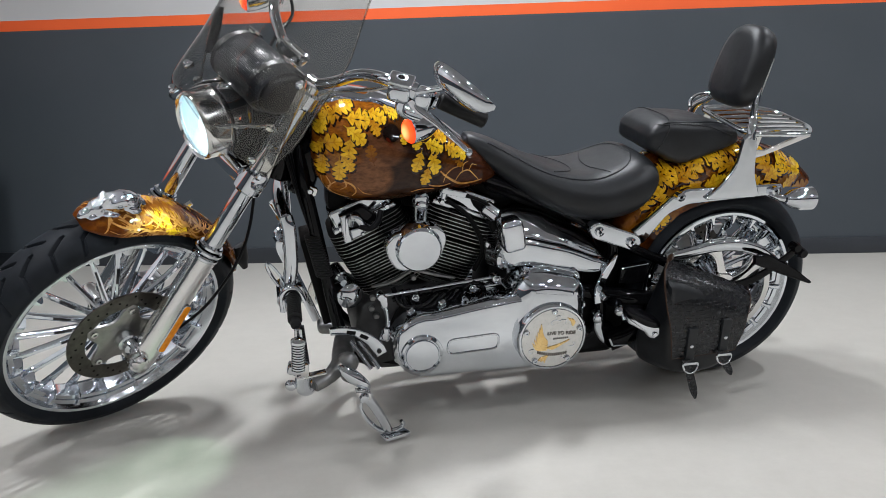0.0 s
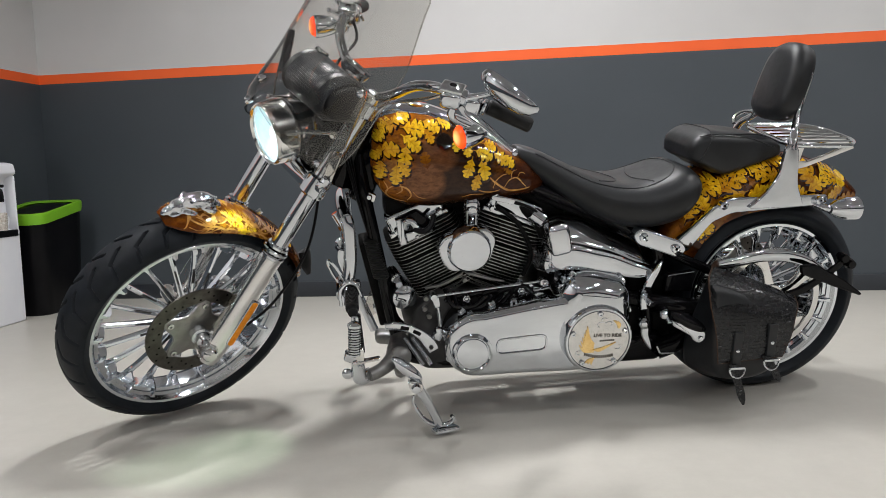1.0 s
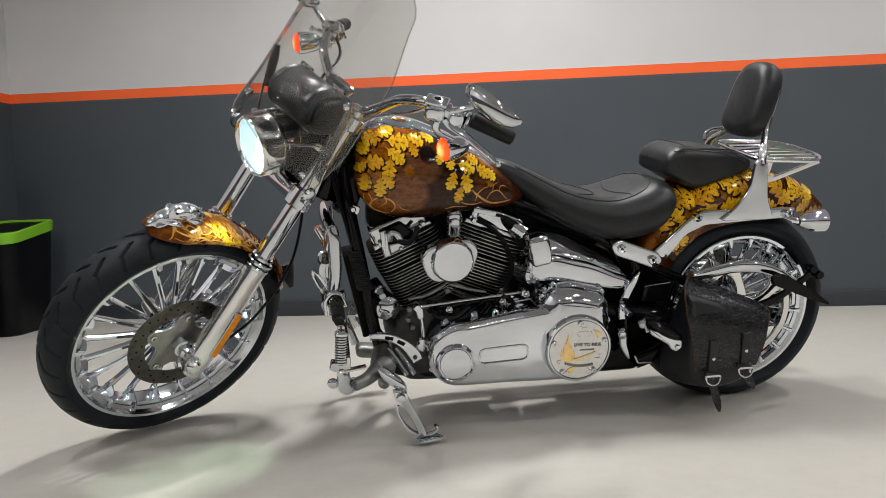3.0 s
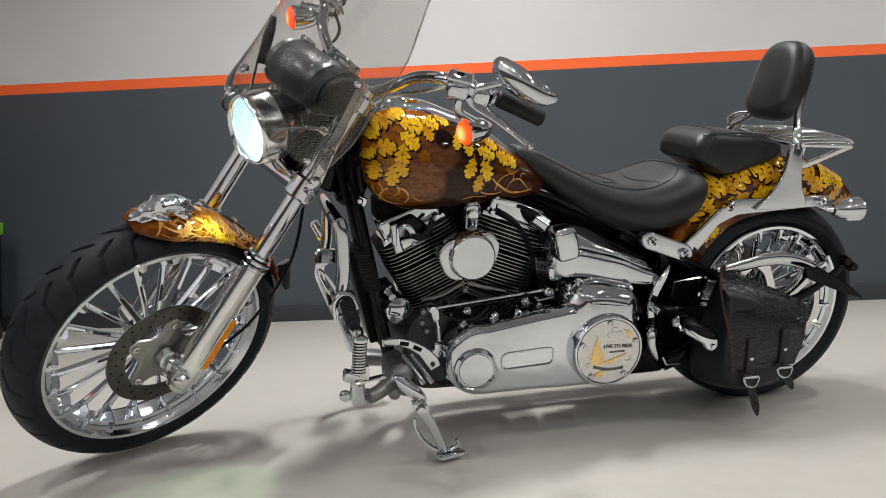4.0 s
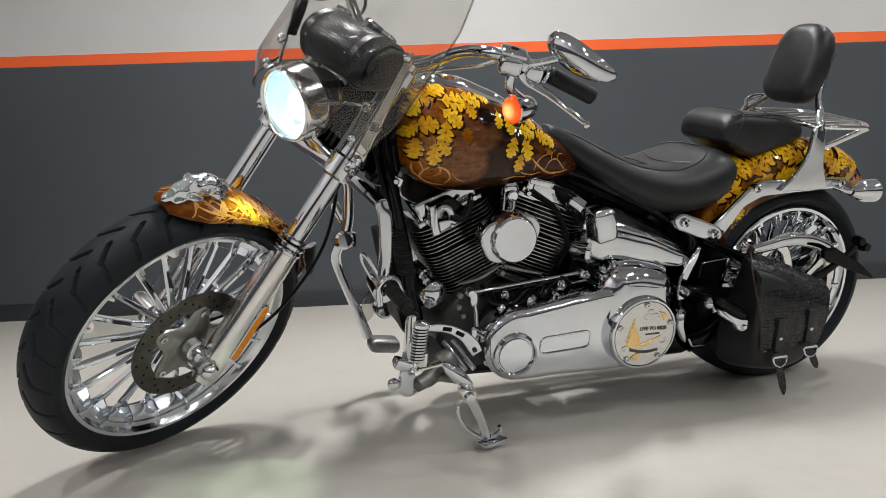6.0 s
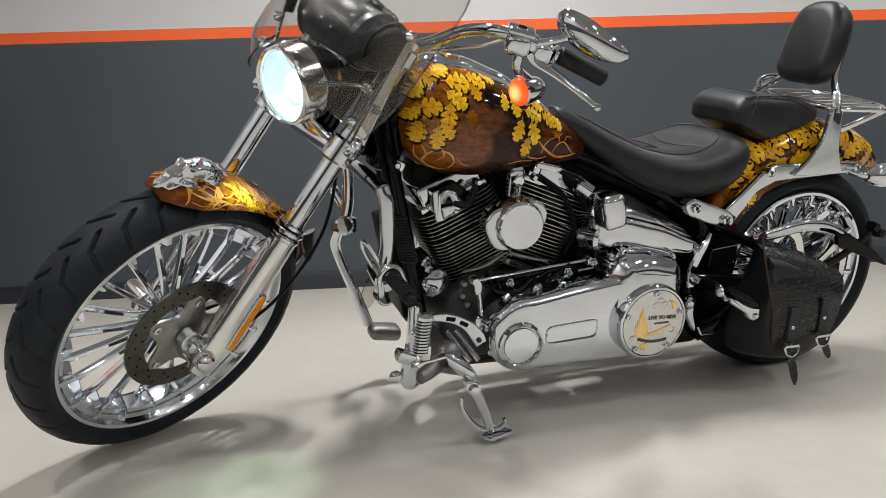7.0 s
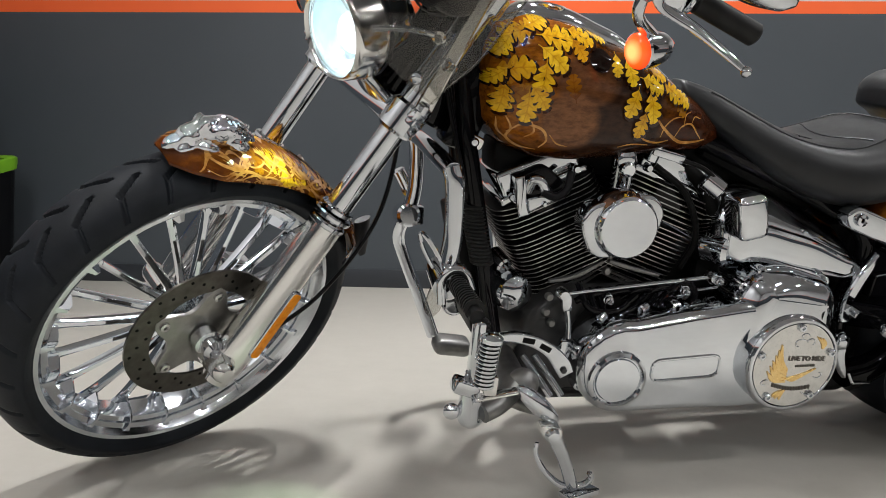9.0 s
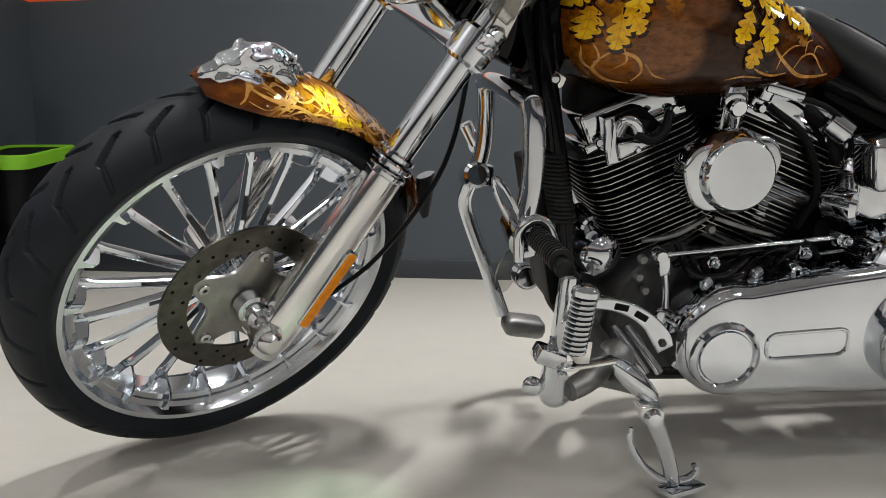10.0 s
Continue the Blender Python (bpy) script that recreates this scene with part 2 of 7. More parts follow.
def leaf_material(name, deep, low, high):
    """Airbrushed leaf colour: different for each leaf, deeper towards the stalk and along the veins, mottled within."""
    m, t, b = nodes_of(name)
    g = t.nodes.new("ShaderNodeNewGeometry")
    c = t.nodes.new("ShaderNodeTexCoord")
    sep = t.nodes.new("ShaderNodeSeparateXYZ")
    put(t, c.outputs["UV"], sep.inputs[0])

    def math_node(op, a, q):
        n = t.nodes.new("ShaderNodeMath")
        n.operation = op
        for k, value in enumerate((a, q)):
            if isinstance(value, (int, float)):
                n.inputs[k].default_value = value
            else:
                put(t, value, n.inputs[k])
        return n.outputs[0]

    side = math_node("ABSOLUTE", sep.outputs[1], 0)
    each = math_node("ADD", math_node("MULTIPLY", g.outputs["Random Per Island"], 0.55), math_node("MULTIPLY", sep.outputs[0], 0.45))
    col = ramp(t, each, [(0.05, deep), (0.40, low), (0.85, high)])
    ribs = math_node("ABSOLUTE", math_node("SINE", math_node("MULTIPLY", math_node("SUBTRACT", sep.outputs[0], math_node("MULTIPLY", side, 0.10)), 11.6), 0), 0)
    vein = math_node("MINIMUM", math_node("MULTIPLY", side, 4.0), math_node("ADD", math_node("MULTIPLY", math_node("SUBTRACT", 1.0, ribs), 3.5), math_node("MULTIPLY", side, 0.6)))
    blot = noise_tex(t, coords(t), 55, 4, 0.6)
    for fac, stops in ((vein, [(0.0, (0.74, 0.60, 0.40)), (0.5, (1, 1, 1))]), (blot, [(0.30, (0.74, 0.62, 0.45)), (0.55, (1, 1, 1))])):
        mix = t.nodes.new("ShaderNodeMix")
        mix.data_type, mix.blend_type = "RGBA", "MULTIPLY"
        mix.inputs["Factor"].default_value = 1.0
        put(t, col, mix.inputs["A"])
        put(t, ramp(t, fac, stops), mix.inputs["B"])
        col = mix.outputs["Result"]
    put(t, col, b.inputs["Base Color"])
    b.inputs["Roughness"].default_value = 0.3
    b.inputs["Specular IOR Level"].default_value = 0.0
    b.inputs["Coat Weight"].default_value = 1.0
    b.inputs["Coat Roughness"].default_value = 0.02
    return m


LEAF_PAINT = leaf_material("yellow leaf lacquer", (0.42, 0.17, 0.004), (0.74, 0.42, 0.010), (0.90, 0.61, 0.020))
LEAF_DARK = leaf_material("shaded leaf lacquer", (0.05, 0.013, 0.002), (0.16, 0.050, 0.003), (0.36, 0.15, 0.006))
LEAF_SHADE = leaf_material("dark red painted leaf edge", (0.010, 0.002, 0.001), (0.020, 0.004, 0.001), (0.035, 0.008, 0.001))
VINE_PAINT = surface("ochre vine lacquer", (0.34, 0.13, 0.02), (0.74, 0.38, 0.09), 60, (0.25, 0.32), 0, 0, 200, 1.0)


def glass(name, colour, alpha, rough=0.02):
    """Clear sheet: mostly see-through, with a mirror gloss."""
    m, t, b = nodes_of(name)
    out = t.nodes["Material Output"]
    clear = t.nodes.new("ShaderNodeBsdfTransparent")
    clear.inputs["Color"].default_value = (*colour, 1)
    gloss = t.nodes.new("ShaderNodeBsdfGlossy")
    gloss.inputs["Roughness"].default_value = rough
    f = t.nodes.new("ShaderNodeFresnel")
    f.inputs["IOR"].default_value = alpha
    mix = t.nodes.new("ShaderNodeMixShader")
    put(t, f.outputs["Fac"], mix.inputs["Fac"])
    put(t, clear.outputs[0], mix.inputs[1])
    put(t, gloss.outputs[0], mix.inputs[2])
    put(t, mix.outputs[0], out.inputs["Surface"])
    return m


SCREEN = glass("smoked acrylic", (0.86, 0.855, 0.835), 1.52)
CLEAR = glass("clear glass", (0.95, 0.97, 1.0), 1.4)


def glow(name, colour, strength):
    m, t, b = nodes_of(name)
    b.inputs["Base Color"].default_value = (*[min(1, c) for c in colour], 1)
    b.inputs["Emission Color"].default_value = (*colour, 1)
    b.inputs["Emission Strength"].default_value = strength
    b.inputs["Roughness"].default_value = 0.2
    return m


TUBE_LIGHT = glow("lamp diffuser", (1.0, 0.985, 0.985), 8.0)
RIM_CHROME = surface("rim chrome", (0.72, 0.77, 0.83), (0.82, 0.86, 0.91), 6, (0.04, 0.10), 1.0, 0.03, 90, depth=0.0004)
CARRIER = surface("satin disc carrier", (0.30, 0.295, 0.28), (0.40, 0.39, 0.37), 30, (0.25, 0.38), 1.0, 0.1, 300)
BARREL = surface("polished rim barrel", (0.72, 0.76, 0.81), (0.82, 0.85, 0.89), 6, (0.10, 0.17), 1.0, 0.05, 90, depth=0.0004)
BULB_GLOW = glow("headlight bulb", (0.94, 1.0, 1.0), 1.3)


def lamp_glow(name, place, size, stops, low, high, facets=0.0):
    """A lit lens or bowl: brightest before its bulb, broken up by the facets behind it."""
    m, t, b = nodes_of(name)
    mp = t.nodes.new("ShaderNodeMapping")
    mp.vector_type = "TEXTURE"
    mp.inputs["Location"].default_value = place
    mp.inputs["Scale"].default_value = (size, size, size)
    c = t.nodes.new("ShaderNodeTexCoord")
    put(t, c.outputs["Object"], mp.inputs["Vector"])
    g = t.nodes.new("ShaderNodeTexGradient")
    g.gradient_type = "SPHERICAL"
    put(t, mp.outputs["Vector"], g.inputs["Vector"])
    put(t, ramp(t, g.outputs["Fac"], stops), b.inputs["Emission Color"])
    power = span(t, g.outputs["Fac"], low, high)
    if facets:
        broken = t.nodes.new("ShaderNodeMath")
        broken.operation = "MULTIPLY"
        put(t, power, broken.inputs[0])
        put(t, span(t, noise_tex(t, coords(t, (1, 1, 0.30)), 48, 2, 0.5), 1 - facets, 1 + facets), broken.inputs[1])
        power = broken.outputs[0]
    put(t, power, b.inputs["Emission Strength"])
    b.inputs["Base Color"].default_value = (*stops[0][1], 1)
    b.inputs["Roughness"].default_value = 0.15
    return m


def signal_glow(place):
    return lamp_glow("lit amber lens", place, 0.036, [(0.10, (1.0, 0.055, 0.006)), (0.38, (1.0, 0.12, 0.014)), (0.66, (1.0, 0.50, 0.16))], 0.75, 1.9)

# ---- shape helpers ----
def part(name, bm, material, parent=None, label="", basis=None, sharp=38):
    """Links a bmesh as one mesh object, smooth but for edges sharper than the angle given."""
    bmesh.ops.recalc_face_normals(bm, faces=bm.faces)
    for f in bm.faces:
        f.smooth = True
    for e in bm.edges:
        if len(e.link_faces) == 2 and e.calc_face_angle(0) > radians(sharp):
            e.smooth = False
    me = bpy.data.meshes.new(name)
    bm.to_mesh(me)
    bm.free()
    mats = material if isinstance(material, (list, tuple)) else [material]
    for m in mats:
        me.materials.append(m)
    ob = new(name, me)
    if parent is not None:
        ob.parent = parent
    if basis is not None:
        ob.matrix_basis = basis
    if label:
        ob["label"] = label
    return ob


def again(ob, name, parent, basis):
    """Another object on the same mesh."""
    o = new(name, ob.data)
    o.parent = parent
    o.matrix_basis = basis
    return o


def quads(bm, rings, closed=True, caps=True, mat=0):
    """Skins rings of points of equal length."""
    vs = [[bm.verts.new(p) for p in r] for r in rings]
    n = len(vs[0])
    for a, b in zip(vs, vs[1:]):
        for i in range(n if closed else n - 1):
            j = (i + 1) % n
            f = bm.faces.new((a[i], a[j], b[j], b[i]))
            f.material_index = mat
    if caps and closed:
        for r in (vs[0], vs[-1]):
            f = bm.faces.new(r)
            f.material_index = mat
    return vs


def spline(pts, k=6, closed=False):
    """A smooth line through the points."""
    p = [Vector(q) for q in pts]
    n, out = len(p), []
    for i in range(n if closed else n - 1):
        if closed:
            a, b, c, d = p[i - 1], p[i], p[(i + 1) % n], p[(i + 2) % n]
        else:
            b, c = p[i], p[i + 1]
            a = p[i - 1] if i else b * 2 - c
            d = p[i + 2] if i + 2 < n else c * 2 - b
        for s in range(k):
            t = s / k
            out.append(0.5 * (2 * b + (c - a) * t + (2 * a - 5 * b + 4 * c - d) * t * t + (3 * b - a - 3 * c + d) * t ** 3))
    if not closed:
        out.append(p[-1])
    return out


def tube(bm, pts, r, n=10, smooth=5, flat=1.0):
    """A round bar along a line; r: one radius or one for each point given."""
    rs = list(r) if isinstance(r, (list, tuple)) else [r] * len(pts)
    if smooth > 1 and len(pts) > 2:
        line = spline(pts, smooth)
        rr = [rs[min(i // smooth, len(rs) - 1)] * (1 - (i % smooth) / smooth) + rs[min(i // smooth + 1, len(rs) - 1)] * ((i % smooth) / smooth) for i in range(len(line))]
    else:
        line, rr = [Vector(q) for q in pts], rs
    rings, side = [], None
    for i, p in enumerate(line):
        d = (line[min(i + 1, len(line) - 1)] - line[max(i - 1, 0)]).normalized()
        if side is None:
            side = d.orthogonal().normalized()
            if flat != 1.0:
                side = d.cross(Vector((0, 1, 0))).normalized()
        side = (side - d * side.dot(d)).normalized()
        up = d.cross(side)
        rings.append([p + (side * math.cos(a) + up * math.sin(a) * flat) * rr[i] for a in [2 * math.pi * k / n for k in range(n)]])
    quads(bm, rings)
    return bm


def lathe(bm, prof, centre=(0, 0, 0), axis=(0, 1, 0), n=32, closed=False, mat=0, caps=False):
    """Turns (radius, height) pairs round an axis through centre."""
    q = Vector((0, 0, 1)).rotation_difference(Vector(axis).normalized()).to_matrix()
    c = Vector(centre)
    prof = list(prof) + ([prof[0]] if closed else [])
    rings = [[c + q @ Vector((r * math.cos(a), r * math.sin(a), h)) for a in [2 * math.pi * k / n for k in range(n)]] for r, h in prof]
    quads(bm, rings, True, caps, mat)
    bmesh.ops.remove_doubles(bm, verts=bm.verts, dist=1e-6)
    return bm


def rod(bm, a, b, r, n=12, bev=0.0):
    """A cylinder from a to b, its rims rounded by bev."""
    a, b = Vector(a), Vector(b)
    h = (b - a).length
    prof = [(0, 0), (r - bev, 0), (r, bev), (r, h - bev), (r - bev, h), (0, h)] if bev else [(0, 0), (r, 0), (r, h), (0, h)]
    return lathe(bm, prof, a, b - a, n)


def rounded(pts, r, n=4):
    """A polygon with its corners rounded."""
    out, m = [], len(pts)
    for i in range(m):
        a, b, c = Vector(pts[i - 1]), Vector(pts[i]), Vector(pts[(i + 1) % m])
        k = min(r, (a - b).length * 0.45, (c - b).length * 0.45)
        s, e = b + (a - b).normalized() * k, b + (c - b).normalized() * k
        for j in range(n + 1):
            t = j / n
            out.append((1 - t) ** 2 * s + 2 * t * (1 - t) * b + t * t * e)
    return out


def inset(poly, d):
    """The polygon moved inwards by d."""
    area = sum(a[0] * b[1] - b[0] * a[1] for a, b in zip(poly, poly[1:] + poly[:1]))
    s = 1 if area > 0 else -1
    out, m = [], len(poly)
    for i in range(m):
        t = (Vector(poly[(i + 1) % m]) - Vector(poly[i - 1]))
        if t.length < 1e-9:
            out.append(Vector(poly[i]))
            continue
        t.normalize()
        out.append(Vector(poly[i]) + Vector((-t.y, t.x)) * d * s)
    return out


def plate(bm, poly, y0, y1, bev=0.003, m=None):
    """A plate of outline (x, z) from y0 (back) to y1 (front), with a rounded front edge."""
    s = 1 if y1 > y0 else -1
    levels = [(0, y0)] + [(bev * (1 - math.cos(a)), y1 - s * bev * (1 - math.sin(a))) for a in (0, 0.5, 1.0, math.pi / 2)]
    rings = []
    for d, y in levels:
        q = inset(poly, d) if d else poly
        rings.append([(m @ Vector((p[0], y, p[1])) if m else Vector((p[0], y, p[1]))) for p in q])
    quads(bm, rings)
    return bm


def box(bm, centre, size, bev=0.004, m=None, n=2):
    """A box with rounded edges."""
    t = bmesh.new()
    bmesh.ops.create_cube(t, size=1.0)
    for v in t.verts:
        v.co = Vector((v.co.x * size[0], v.co.y * size[1], v.co.z * size[2]))
    if bev:
        bmesh.ops.bevel(t, geom=list(t.edges), offset=min(bev, min(size) * 0.45), segments=n, profile=0.5, affect="EDGES")
    mm = Matrix.Translation(centre) @ (m or Matrix())
    idx = {}
    for v in t.verts:
        idx[v] = bm.verts.new(mm @ v.co)
    for f in t.faces:
        bm.faces.new([idx[v] for v in f.verts])
    t.free()
    return bm


def ball(bm, centre, radii, n=16, m=None):
    """An ellipsoid."""
    mm = Matrix.Translation(centre) @ (m or Matrix()) @ Matrix.Diagonal((*radii, 1))
    bmesh.ops.create_uvsphere(bm, u_segments=n, v_segments=max(6, n // 2), radius=1.0, matrix=mm)
    return bm


def interp(x, pts):
    """The value at x of a smooth line through (x, value) pairs."""
    if x <= pts[0][0]:
        return pts[0][1]
    for (a, u), (b, v) in zip(pts, pts[1:]):
        if x <= b:
            t = (x - a) / (b - a)
            t = t * t * (3 - 2 * t) * 0.35 + t * 0.65
            return u + (v - u) * t
    return pts[-1][1]


def turn(ax, deg, at=(0, 0, 0)):
    return Matrix.Translation(at) @ Matrix.Rotation(radians(deg), 4, ax)


def B():
    return bmesh.new()

# ---- the room ----
X0, X1, Y0, Y1, H = -2.936, 6.5, -6.5, 4.08, 3.1


def slab(name, lo, hi, mat, label, category):
    b = B()
    box(b, [(p + q) / 2 for p, q in zip(lo, hi)], [q - p for p, q in zip(lo, hi)], 0)
    return tagged(part(name, b, mat), label, category, kind="structure")


slab("floor", (X0 - 0.2, Y0 - 0.2, -0.12), (X1 + 0.2, Y1 + 0.2, 0.0), FLOOR_MAT, "pale grey beige epoxy showroom floor with faint mottling", "floor")
slab("ceiling", (X0 - 0.2, Y0 - 0.2, H), (X1 + 0.2, Y1 + 0.2, H + 0.12), CEILING_MAT, "plain matt grey ceiling over the showroom", "ceiling")


def banded_wall(name, a, b, out):
    """A wall from a to b painted grey, orange and white in bands; out: the way its back faces."""
    bm = B()
    levels = (0.0, 1.33, 1.386, H)
    a, b, out = Vector((*a, 0)), Vector((*b, 0)), Vector((*out, 0)) * 0.15
    for i in range(3):
        z0, z1 = Vector((0, 0, levels[i])), Vector((0, 0, levels[i + 1]))
        f = bm.faces.new([bm.verts.new(p) for p in (a + z0, b + z0, b + z1, a + z1)])
        f.material_index = i
        f = bm.faces.new([bm.verts.new(p) for p in (a + z0 + out, b + z0 + out, b + z1 + out, a + z1 + out)])
        f.material_index = i
    top = Vector((0, 0, H))
    for p, q in ((a, a + out), (b, b + out)):
        bm.faces.new([bm.verts.new(v) for v in (p, q, q + top, p + top)])
    ob = part(name, bm, [WALL_GREY, WALL_ORANGE, WALL_WHITE])
    return tagged(ob, "slate grey wall with an orange stripe below off-white paint", "wall", kind="structure")


banded_wall("wall_north", (X0, Y1), (X1, Y1), (0, 1))
banded_wall("wall_west", (X0, Y0), (X0, Y1), (-1, 0))
# unseen east and south walls, added to close the room and brighten chrome
banded_wall("wall_east", (X1, Y0), (X1, Y1), (1, 0))
banded_wall("wall_south", (X0, Y0), (X1, Y0), (0, -1))


def skirting(name, lo, hi):
    b = B()
    box(b, [(p + q) / 2 for p, q in zip(lo, hi)], [q - p for p, q in zip(lo, hi)], 0.004)
    tagged(part(name, b, BASE_GREY), "low dark grey painted baseboard along the wall", "baseboard", kind="structure")


skirting("baseboard_north", (X0 + 0.014, Y1 - 0.013, 0.0), (X1, Y1 - 0.0005, 0.09))
skirting("baseboard_west", (X0 + 0.0005, Y0, 0.0), (X0 + 0.013, Y1 - 0.014, 0.09))


def tube_lamp():
    """A slim ceiling batten: housing with a glowing diffuser below."""
    b = B()
    box(b, (0, 0, -0.02), (0.54, 0.09, 0.04), 0.006)
    lamp = part("ceiling_lamp", b, WHITE_PLASTIC)
    d = B()
    box(d, (0, 0, -0.046), (0.47, 0.052, 0.012), 0.005)
    part("diffuser", d, TUBE_LIGHT, lamp, "glowing white diffuser")
    return tagged(lamp, "slim white linear ceiling lamp, switched on", "ceiling lamp", "lamps on the ceiling")


first_lamp = tube_lamp()
# x, y, turn and share of power of each ceiling lamp
# the fourth and sixth are added to brighten the west wall and right floor
spots = [(0.3, 2.9, 20, 1.1), (-0.5, 2.45, -20, 1.9), (-1.9, 1.3, 20, 1.2), (-2.2, -0.3, -20, 1.7), (2.2, 2.6, -20, 1.1), (2.5, 0.4, -20, 1.4), (4.2, 3.0, 20, 1.0), (4.2, 0.8, -20, 1.0)]
spots += [(x, y, 20 if i % 2 else -20, 1.0) for y in (-1.6, -4.2) for i, x in enumerate((-1.6, 0.6, 2.8, 5.0))]
for k, (x, y, a, share) in enumerate(spots):
    at = pose(x, y, H, 0, 0, 90 + a)
    lamp = copy_thing(first_lamp, at) if k else first_lamp
    lamp.matrix_basis = at
    light = bpy.data.lights.new("lamp_light", "AREA")
    light.shape, light.size, light.size_y, light.energy, light.color = "RECTANGLE", 0.46, 0.05, TUBE_POWER * share, (1.0, 0.985, 0.97)
    light.spread = radians(140 if y > 2.4 else 180)
    light_ob = new("lamp_light", light)
    light_ob.matrix_basis = at @ Matrix.Translation((0, 0, -0.056))

# ---- the motorcycle ----
bike = tagged(new("motorcycle"), "chrome cruiser motorcycle with airbrushed oak leaves on its side stand", "motorcycle")
bike.matrix_basis = BIKE
WF = Vector((-1.769, 0, 0.348))   # front axle, wheel straight
WR = Vector((0, 0, 0.325))        # rear axle


def tyre(r_out, r_in, half, centre, pitches, around, across, deep):
    """A tyre with angled tread cuts pressed into its crown."""
    bm = B()
    rings = []
    for i in range(around):
        th = 2 * math.pi * i / around
        ring = []
        for j in range(across + 1):
            s = -1 + 2 * j / across
            ang = s * math.radians(118)
            y = half * math.sin(ang) if abs(s) < 0.76 else half * math.sin(ang) * (1 - 0.25 * (abs(s) - 0.76) / 0.24)
            drop = (r_out - r_in) * (1 - math.cos(ang)) / (1 - math.cos(math.radians(118)))
            r = r_out - drop
            v = abs(s)
            ph = (th * pitches / (2 * math.pi) + (0.5 if s > 0 else 0.0)) % 1.0
            if 0.05 < v < 0.62 and deep:
                mid = 0.15 + (0.50 * (v - 0.05) / 0.19 if v < 0.24 else 0.50 + 0.5 * (v - 0.24))
                wide = 0.080 if v < 0.24 else 0.050
                r -= deep * min(1.0, max(0.0, (1.35 - abs(ph - mid) / wide) / 0.7))
            if 0.66 < v < 0.70:
                r -= 0.0015
            ring.append(centre + Vector((r * math.cos(th), y, r * math.sin(th))))
        rings.append(ring)
    rings.append(rings[0])
    quads(bm, rings, False, False)
    bmesh.ops.remove_doubles(bm, verts=bm.verts, dist=1e-6)
    return bm


def rim(r_lip, half, centre, depth):
    """A deep polished rim with rolled lips."""
    prof = [(r_lip - 0.004, -half + 0.004), (r_lip, -half), (r_lip - 0.004, -half - 0.004), (r_lip - 0.012, -half - 0.003), (r_lip - 0.016, -half + 0.004), (r_lip - 0.020, -half + 0.010),
            (r_lip - 0.029, -half + 0.014), (r_lip - 0.028, -half + 0.021), (r_lip - depth, -half + 0.025), (r_lip - depth - 0.002, -half + 0.040), (r_lip - depth, half - 0.026),
            (r_lip - 0.020, half - 0.010), (r_lip - 0.016, half - 0.004), (r_lip - 0.012, half + 0.003), (r_lip - 0.004, half + 0.004), (r_lip, half), (r_lip - 0.004, half - 0.004), (r_lip - 0.010, 0)]
    return lathe(B(), prof, centre, (0, 1, 0), 72, True)


def spoke_mesh(r0, r1, y0, y1):
    """One cast blade spoke from the hub along +x, flaring into a foot at the rim."""
    bm = B()
    rings = []
    for k in range(9):
        t = k / 8
        r = r0 + (r1 - r0) * t
        w = 0.0088 - 0.0018 * math.sin(math.pi * t) + (0.016 * max(0, (t - 0.80) / 0.20) ** 1.5)
        d = 0.013 - 0.004 * t
        y = y0 + (y1 - y0) * t ** 1.4
        rings.append([Vector((r, y + d * math.sin(a), w * math.cos(a))) for a in [2 * math.pi * q / 8 for q in range(8)]])
    quads(bm, rings)
    return bm


def wheel(name, centre, r_lip, half, r_out, count, basis, label, pitches, around, y_hub, y_rim, deep, tyre_half, hub_r, phase):
    wh = part(name, rim(r_lip, half, centre, 0.036), BARREL if basis else RIM_CHROME, bike, label, basis, 30)
    part("tyre", tyre(r_out, r_lip - 0.008, tyre_half, centre, pitches, around, 76, deep), RUBBER, wh, "black rubber tyre with angled tread cuts", sharp=50)
    hub = B()
    lathe(hub, [(0.012, -half - 0.02), (0.030, -half - 0.018), (0.032, -half), (hub_r, y_hub - 0.016), (hub_r + 0.006, y_hub), (hub_r * 0.75, y_hub + 0.03), (hub_r * 0.7, half * 0.5), (hub_r + 0.004, half * 0.7), (0.034, half), (0.012, half + 0.02)], centre, (0, 1, 0), 32)
    part("hub", hub, CHROME, wh)
    first = None
    for k in range(count):
        m = Matrix.Translation(centre) @ Matrix.Rotation(2 * math.pi * (k + phase) / count, 4, "Y")
        if first is None:
            first = part("spoke", spoke_mesh(hub_r, r_lip - 0.018, y_hub, y_rim), RIM_CHROME, wh, basis=m)
        else:
            again(first, "spoke", wh, m)
    foot = B()
    near = -half + 0.005
    rows = []
    for q in range(7):
        t = q / 6
        y, top = near + (y_rim - near) * t, r_lip - 0.028 - 0.028 * t ** 0.5
        rows.append([Vector((top - 0.008, y, -0.0026)), Vector((top - 0.009, y, 0.0)), Vector((top - 0.008, y, 0.0026)), Vector((top + 0.006, y, 0.0046)), Vector((r_lip - 0.012, y, 0.0095)), Vector((r_lip - 0.012, y, -0.0095)), Vector((top + 0.006, y, -0.0046))])
    quads(foot, rows)
    f0 = None
    for k in range(count):
        m = Matrix.Translation(centre) @ Matrix.Rotation(2 * math.pi * (k + phase) / count, 4, "Y")
        if f0 is None:
            f0 = part("spoke_foot", foot, RIM_CHROME, wh, basis=m)
        else:
            again(f0, "spoke_foot", wh, m)
    return wh


